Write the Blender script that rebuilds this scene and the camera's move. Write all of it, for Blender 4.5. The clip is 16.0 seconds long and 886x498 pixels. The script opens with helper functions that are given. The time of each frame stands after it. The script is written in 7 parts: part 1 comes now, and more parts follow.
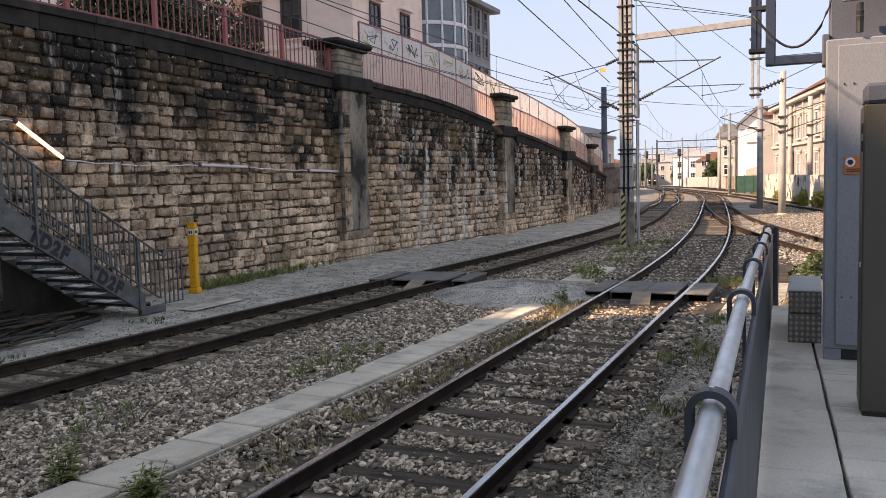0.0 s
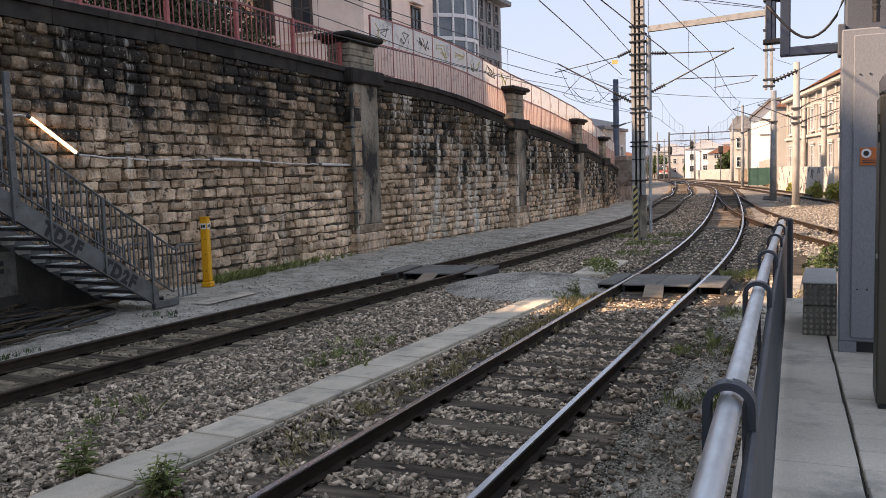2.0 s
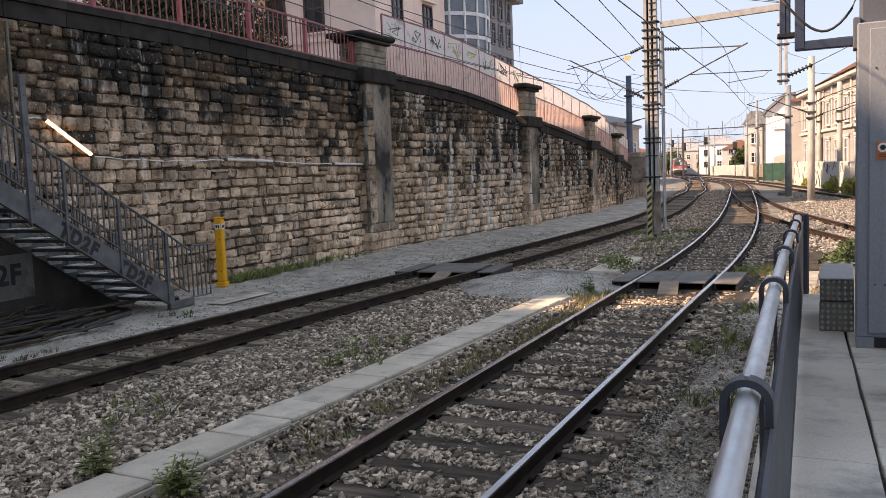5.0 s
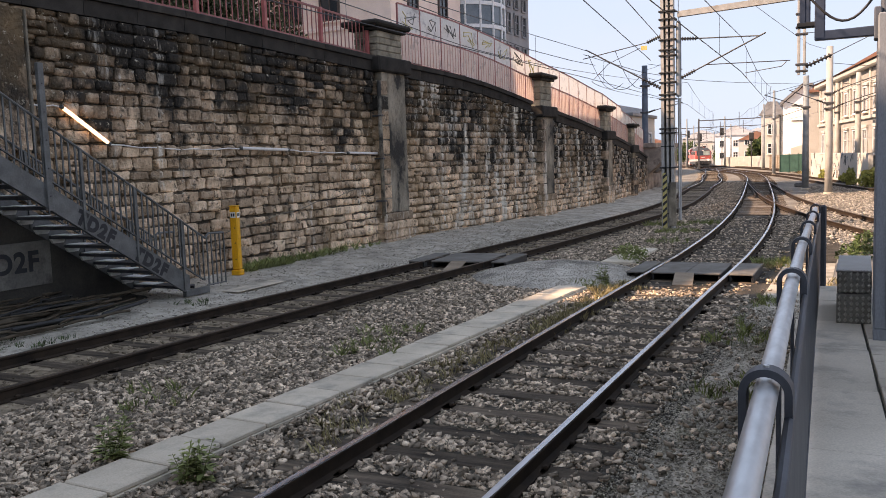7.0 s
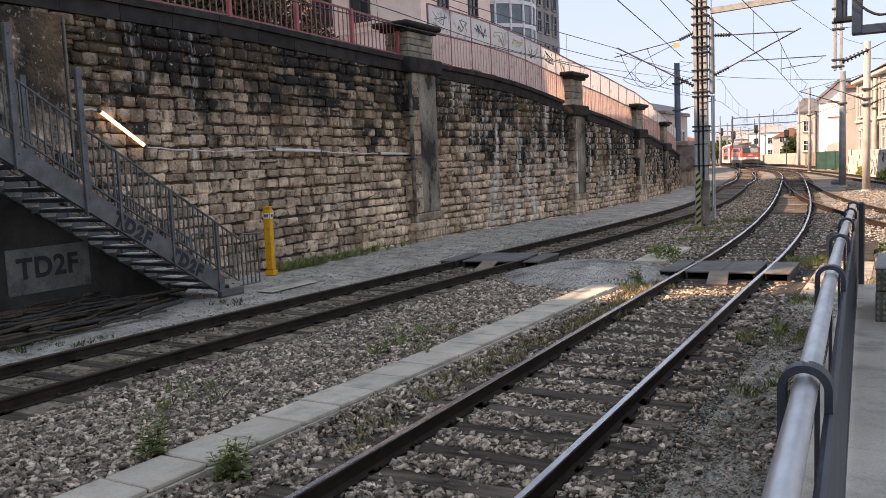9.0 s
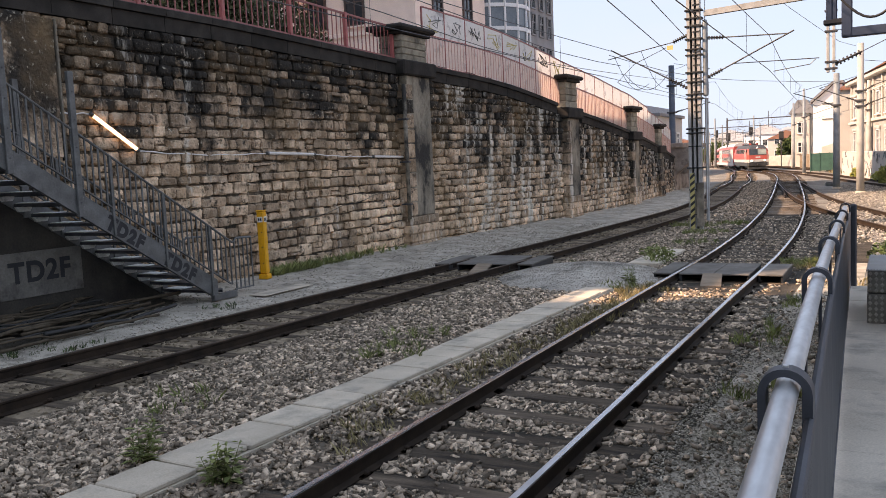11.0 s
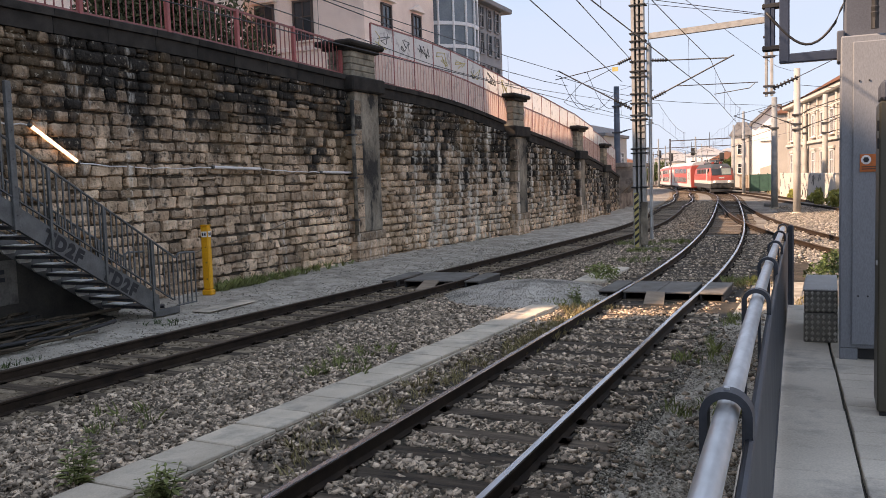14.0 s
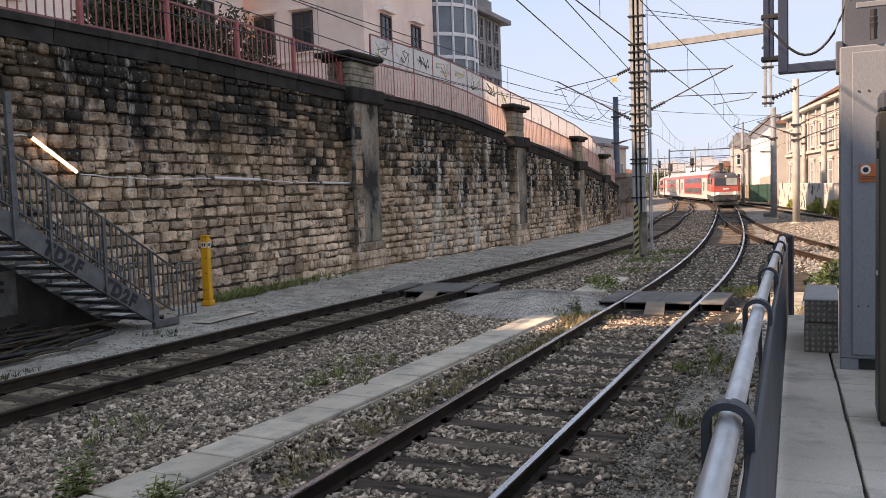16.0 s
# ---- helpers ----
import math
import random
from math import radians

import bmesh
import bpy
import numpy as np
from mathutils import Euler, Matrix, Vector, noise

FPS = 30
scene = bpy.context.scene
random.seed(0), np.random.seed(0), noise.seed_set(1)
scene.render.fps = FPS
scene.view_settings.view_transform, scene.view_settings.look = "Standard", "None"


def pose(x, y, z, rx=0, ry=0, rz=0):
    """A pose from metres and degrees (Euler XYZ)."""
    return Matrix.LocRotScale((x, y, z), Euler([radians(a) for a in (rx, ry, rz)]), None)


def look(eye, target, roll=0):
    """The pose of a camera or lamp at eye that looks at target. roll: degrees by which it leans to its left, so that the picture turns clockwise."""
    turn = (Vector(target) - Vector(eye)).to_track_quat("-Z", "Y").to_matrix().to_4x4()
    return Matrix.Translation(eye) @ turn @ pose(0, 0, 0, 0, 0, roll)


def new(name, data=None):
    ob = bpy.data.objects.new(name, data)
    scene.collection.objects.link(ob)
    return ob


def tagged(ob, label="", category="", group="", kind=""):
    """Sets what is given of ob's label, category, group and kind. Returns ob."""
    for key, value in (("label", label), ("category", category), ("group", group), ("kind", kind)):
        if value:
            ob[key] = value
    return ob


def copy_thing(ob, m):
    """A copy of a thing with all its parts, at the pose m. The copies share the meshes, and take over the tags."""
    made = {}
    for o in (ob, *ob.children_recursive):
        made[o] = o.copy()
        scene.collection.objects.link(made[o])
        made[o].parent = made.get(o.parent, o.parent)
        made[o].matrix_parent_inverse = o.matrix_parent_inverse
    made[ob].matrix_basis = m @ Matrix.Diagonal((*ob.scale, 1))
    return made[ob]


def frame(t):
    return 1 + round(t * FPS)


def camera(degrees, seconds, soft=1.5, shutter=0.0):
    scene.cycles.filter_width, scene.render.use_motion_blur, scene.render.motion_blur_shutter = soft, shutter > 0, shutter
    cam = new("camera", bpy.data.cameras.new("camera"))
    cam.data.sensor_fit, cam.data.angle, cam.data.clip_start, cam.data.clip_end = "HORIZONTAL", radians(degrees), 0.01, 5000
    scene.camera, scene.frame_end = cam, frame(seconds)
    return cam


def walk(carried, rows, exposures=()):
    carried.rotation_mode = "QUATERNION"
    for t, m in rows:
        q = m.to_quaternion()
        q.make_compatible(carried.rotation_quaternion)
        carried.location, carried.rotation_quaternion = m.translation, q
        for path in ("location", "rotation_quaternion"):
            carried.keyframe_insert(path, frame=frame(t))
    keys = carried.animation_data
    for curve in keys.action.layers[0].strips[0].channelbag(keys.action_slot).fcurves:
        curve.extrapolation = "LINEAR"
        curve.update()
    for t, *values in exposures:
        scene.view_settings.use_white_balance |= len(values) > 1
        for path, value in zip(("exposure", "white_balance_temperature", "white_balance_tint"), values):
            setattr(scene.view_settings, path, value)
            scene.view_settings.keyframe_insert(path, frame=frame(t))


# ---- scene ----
# ---- camera ----
cam = camera(55.2, 16.0, soft=0.8)
EYE = 2.49
# seconds, yaw left of the track's line, pitch, roll, shift of the eye
CAM = [
    (0, 23.720, -4.750, -1.500, 0.0000, -0.0000, -0.0000),
    (0.5, 23.849, -4.739, -1.555, -0.0006, -0.0050, 0.0010),
    (1, 24.011, -4.862, -1.581, -0.0013, -0.0022, 0.0011),
    (1.5, 24.123, -4.961, -1.649, -0.0078, 0.0010, -0.0010),
    (2, 24.503, -5.165, -1.724, -0.0141, 0.0056, -0.0054),
    (2.5, 24.767, -5.105, -1.965, -0.0153, 0.0056, -0.0057),
    (3, 25.007, -5.020, -2.077, -0.0156, 0.0052, -0.0041),
    (3.5, 25.120, -5.050, -2.082, -0.0154, 0.0054, -0.0057),
    (6, 25.827, -5.592, -2.347, -0.0221, 0.0033, -0.0066),
    (6.5, 26.226, -5.844, -2.138, -0.0290, -0.0037, -0.0098),
    (7, 26.369, -5.888, -2.006, -0.0288, -0.0024, -0.0116),
    (7.5, 26.291, -5.870, -1.867, -0.0296, -0.0043, -0.0126),
    (8, 26.523, -5.785, -1.902, -0.0331, -0.0076, -0.0143),
    (8.5, 26.622, -5.746, -2.205, -0.0328, -0.0129, -0.0164),
    (9, 28.469, -5.794, -2.470, -0.0328, -0.0318, -0.0167),
    (9.2, 29.566, -5.801, -2.605, -0.0343, -0.0426, -0.0164),
    (11.3, 27.544, -5.631, -2.552, 0.0111, 0.0035, -0.0139),
    (11.5, 27.007, -5.669, -2.444, 0.0154, -0.0008, -0.0112),
    (12, 26.021, -5.397, -2.184, 0.0119, -0.0027, -0.0043),
    (12.5, 25.554, -4.929, -2.031, 0.0111, 0.0018, 0.0020),
    (13, 24.690, -4.923, -1.727, 0.0137, 0.0069, -0.0017),
    (13.5, 24.590, -4.795, -1.871, 0.0059, 0.0165, -0.0017),
    (14, 24.593, -4.672, -1.884, -0.0016, 0.0179, -0.0027),
    (14.5, 24.600, -4.601, -1.972, -0.0080, 0.0203, -0.0030),
    (15, 24.646, -4.423, -1.814, -0.0103, 0.0196, -0.0030),
    (15.5, 24.592, -4.113, -1.858, -0.0072, 0.0192, -0.0012),
    (16, 24.550, -3.972, -1.944, -0.0058, 0.0229, -0.0018),
]


def cam_pose(yaw, pitch, roll, dx, dy, dz):
    return pose(dx, dy, EYE + dz, 0, 0, yaw) @ pose(0, 0, 0, 90 + pitch, 0, 0) @ pose(0, 0, 0, 0, 0, roll)


walk(cam, [(t, cam_pose(*r)) for t, *r in CAM], [(0, 1.64, 9700, 28), (3.5, 1.66, 9700, 28), (6, 1.71, 9700, 28), (9, 1.74, 9700, 28), (11.5, 1.79, 9700, 28), (12.5, 1.74, 9700, 28), (13.4, 1.66, 9700, 28), (16, 1.64, 9700, 28)])

# ---- light ----
SUN_AZ, SUN_EL = radians(238), radians(36)
to_sun = Vector((math.sin(SUN_AZ) * math.cos(SUN_EL), math.cos(SUN_AZ) * math.cos(SUN_EL), math.sin(SUN_EL)))
world = bpy.data.worlds.new("sky")
scene.world = world
world.use_nodes = True
wn = world.node_tree.nodes
wl = world.node_tree.links
sky = wn.new("ShaderNodeTexSky")
sky.sky_type = "NISHITA"
sky.sun_disc = False
sky.sun_elevation = SUN_EL
sky.sun_rotation = SUN_AZ
sky.air_density, sky.dust_density, sky.ozone_density = 1.0, 1.0, 1.0
bg = wn["Background"]
bg.inputs["Strength"].default_value = 0.12
# thin high cloud over the blue
tc = wn.new("ShaderNodeTexCoord")
mp = wn.new("ShaderNodeMapping")
mp.inputs["Scale"].default_value = (1.0, 1.0, 3.5)
cl = wn.new("ShaderNodeTexNoise")
cl.inputs["Scale"].default_value, cl.inputs["Detail"].default_value = 2.2, 6
ramp = wn.new("ShaderNodeValToRGB")
ramp.color_ramp.elements[0].position, ramp.color_ramp.elements[1].position = 0.38, 0.75
ramp.color_ramp.elements[0].color = (0.88, 0.88, 0.88, 1)
ramp.color_ramp.elements[1].color = (0.97, 0.97, 0.97, 1)
mixw = wn.new("ShaderNodeMixRGB")
tone = wn.new("ShaderNodeValToRGB")
tone.color_ramp.elements[0].position, tone.color_ramp.elements[1].position = 0.36, 0.66
tone.color_ramp.elements[0].color, tone.color_ramp.elements[1].color = (0.270, 0.500, 0.850, 1), (0.345, 0.545, 0.855, 1)
lift = wn.new("ShaderNodeMixRGB")
lift.blend_type = "MULTIPLY"
lift.inputs[0].default_value = 1
lift.inputs[2].default_value = (4.0, 4.0, 4.0, 1)
wl.new(tc.outputs["Generated"], mp.inputs[0])
wl.new(mp.outputs[0], cl.inputs["Vector"])
wl.new(cl.outputs["Fac"], ramp.inputs[0])
wl.new(ramp.outputs[0], mixw.inputs[0])
wl.new(cl.outputs["Fac"], tone.inputs[0])
wl.new(tone.outputs[0], lift.inputs[1])
wl.new(lift.outputs[0], mixw.inputs[2])
wl.new(sky.outputs[0], mixw.inputs[1])
wl.new(mixw.outputs[0], bg.inputs["Color"])
sun = new("sun", bpy.data.lights.new("sun", "SUN"))
sun.data.energy, sun.data.angle, sun.data.color = 2.7, radians(0.6), (1.0, 0.92, 0.82)
sun.matrix_world = look((0, 0, 60), Vector((0, 0, 60)) - to_sun)


# ---- materials ----
def mat(name, a, b=None, rough=0.8, metal=0.0, scale=6.0, fine=60.0, bump=0.3, island=0.0, objrand=0.0,
        stain=None, stain_scale=1.2, stain_at=(0.5, 0.65), emit=None, dist=0.004, stretch=(1, 1, 1)):
    """Two-scale surface: a to b by coarse noise, fine grain, brightness by piece, and stains."""
    m = bpy.data.materials.new(name)
    m.use_nodes = True
    n, l = m.node_tree.nodes, m.node_tree.links
    p = n["Principled BSDF"]
    b = b or tuple(min(1, c * 1.25) for c in a)
    g = n.new("ShaderNodeNewGeometry")
    mpg = n.new("ShaderNodeMapping")
    mpg.inputs["Scale"].default_value = stretch
    l.new(g.outputs["Position"], mpg.inputs[0])
    n1, n2 = n.new("ShaderNodeTexNoise"), n.new("ShaderNodeTexNoise")
    n1.inputs["Scale"].default_value, n1.inputs["Detail"].default_value = scale, 5
    n2.inputs["Scale"].default_value, n2.inputs["Detail"].default_value = fine, 3
    l.new(mpg.outputs[0], n1.inputs["Vector"])
    l.new(mpg.outputs[0], n2.inputs["Vector"])
    r = n.new("ShaderNodeValToRGB")
    r.color_ramp.elements[0].position, r.color_ramp.elements[1].position = 0.32, 0.68
    r.color_ramp.elements[0].color, r.color_ramp.elements[1].color = (*a, 1), (*b, 1)
    l.new(n1.outputs["Fac"], r.inputs[0])
    col = r.outputs[0]

    def mul(col, src, lo, hi):
        mr = n.new("ShaderNodeMapRange")
        mr.inputs[3].default_value, mr.inputs[4].default_value = lo, hi
        l.new(src, mr.inputs[0])
        h = n.new("ShaderNodeMixRGB")
        h.blend_type = "MULTIPLY"
        h.inputs[0].default_value = 1
        l.new(col, h.inputs[1])
        l.new(mr.outputs[0], h.inputs[2])
        return h.outputs[0]

    col = mul(col, n2.outputs["Fac"], 0.72, 1.28)
    if island:
        col = mul(col, g.outputs["Random Per Island"], 1 - island, 1 + island)
    if objrand:
        oi = n.new("ShaderNodeObjectInfo")
        col = mul(col, oi.outputs["Random"], 1 - objrand, 1 + objrand)
    if stain:
        n3 = n.new("ShaderNodeTexNoise")
        n3.inputs["Scale"].default_value, n3.inputs["Detail"].default_value = stain_scale, 7
        n3.inputs["Roughness"].default_value = 0.65
        l.new(mpg.outputs[0], n3.inputs["Vector"])
        r3 = n.new("ShaderNodeValToRGB")
        r3.color_ramp.elements[0].position, r3.color_ramp.elements[1].position = stain_at
        l.new(n3.outputs["Fac"], r3.inputs[0])
        h = n.new("ShaderNodeMixRGB")
        h.inputs[2].default_value = (*stain, 1)
        l.new(r3.outputs[0], h.inputs[0])
        l.new(col, h.inputs[1])
        col = h.outputs[0]
    l.new(col, p.inputs["Base Color"])
    p.inputs["Metallic"].default_value = metal
    if rough >= 0.8:
        p.inputs["Specular IOR Level"].default_value = 0.2
    rr = n.new("ShaderNodeMapRange")
    rr.inputs[3].default_value, rr.inputs[4].default_value = max(0.05, rough - 0.12), min(1, rough + 0.12)
    l.new(n1.outputs["Fac"], rr.inputs[0])
    l.new(rr.outputs[0], p.inputs["Roughness"])
    if bump:
        bp = n.new("ShaderNodeBump")
        bp.inputs["Strength"].default_value, bp.inputs["Distance"].default_value = bump, dist
        l.new(n2.outputs["Fac"], bp.inputs["Height"])
        l.new(bp.outputs[0], p.inputs["Normal"])
    if emit:
        p.inputs["Emission Color"].default_value = (*emit[:3], 1)
        p.inputs["Emission Strength"].default_value = emit[3]
    return m


def wall_stone(name, a=(0.30, 0.198, 0.130), b=(0.68, 0.49, 0.345), vary=1.0):
    """Sandstone blocks of many tones, with soot that gathers in ragged sheets towards the coping and pale lime runs."""
    m = mat(name, a, b, rough=0.92, scale=2.6, fine=17, bump=1.0, island=0.5 * vary, objrand=0.45 * vary, dist=0.05)
    n, l = m.node_tree.nodes, m.node_tree.links
    p = n["Principled BSDF"]
    col = p.inputs["Base Color"].links[0].from_socket
    g = n.new("ShaderNodeNewGeometry")
    sep = n.new("ShaderNodeSeparateXYZ")
    l.new(g.outputs["Position"], sep.inputs[0])

    def noise3(scale, detail, sx=1, sy=1, sz=1):
        mp3 = n.new("ShaderNodeMapping")
        mp3.inputs["Scale"].default_value = (sx, sy, sz)
        l.new(g.outputs["Position"], mp3.inputs[0])
        t3 = n.new("ShaderNodeTexNoise")
        t3.inputs["Scale"].default_value, t3.inputs["Detail"].default_value = scale, detail
        t3.inputs["Roughness"].default_value = 0.7
        l.new(mp3.outputs[0], t3.inputs["Vector"])
        return t3.outputs["Fac"]

    def math_(op, a, b):
        q = n.new("ShaderNodeMath")
        q.operation = op
        for i, v in enumerate((a, b)):
            if isinstance(v, (int, float)):
                q.inputs[i].default_value = v
            else:
                l.new(v, q.inputs[i])
        return q.outputs[0]

    def blend(col, fac, lo, hi, colour):
        mr = n.new("ShaderNodeMapRange")
        mr.inputs[1].default_value, mr.inputs[2].default_value = lo, hi
        l.new(fac, mr.inputs[0])
        h = n.new("ShaderNodeMixRGB")
        h.inputs[2].default_value = (*colour, 1)
        l.new(mr.outputs[0], h.inputs[0])
        l.new(col, h.inputs[1])
        return h.outputs[0]

    # wall top falls with the street: height over the fall line
    fall = math_("MULTIPLY", math_("MAXIMUM", math_("SUBTRACT", sep.outputs[1], 19.0), 0.0), 0.085)
    high = math_("ADD", sep.outputs[2], fall)
    soot = math_("ADD", math_("MULTIPLY", noise3(1.1, 8, 1, 1, 0.6), 2.7), math_("MULTIPLY", high, 0.40))
    oi = n.new("ShaderNodeObjectInfo")
    soot = math_("ADD", soot, math_("MULTIPLY", g.outputs["Random Per Island"], 1.2))
    soot = math_("ADD", soot, math_("MULTIPLY", oi.outputs["Random"], 0.6))
    col = blend(col, soot, 3.6, 4.2, (0.030, 0.026, 0.022))
    mott = noise3(6.5, 6)
    col = blend(col, mott, 0.52, 0.66, (0.045, 0.038, 0.031))
    warm = noise3(0.35, 4)
    col = blend(col, math_("MULTIPLY", warm, 1.0), 0.5, 0.95, (0.42, 0.265, 0.14))
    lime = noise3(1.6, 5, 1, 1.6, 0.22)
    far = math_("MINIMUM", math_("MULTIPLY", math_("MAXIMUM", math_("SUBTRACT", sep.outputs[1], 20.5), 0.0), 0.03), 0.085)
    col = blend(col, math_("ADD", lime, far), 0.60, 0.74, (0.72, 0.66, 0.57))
    fleck = noise3(9.0, 5)
    col = blend(col, fleck, 0.6, 0.72, (0.62, 0.55, 0.44))
    l.new(col, p.inputs["Base Color"])
    return m


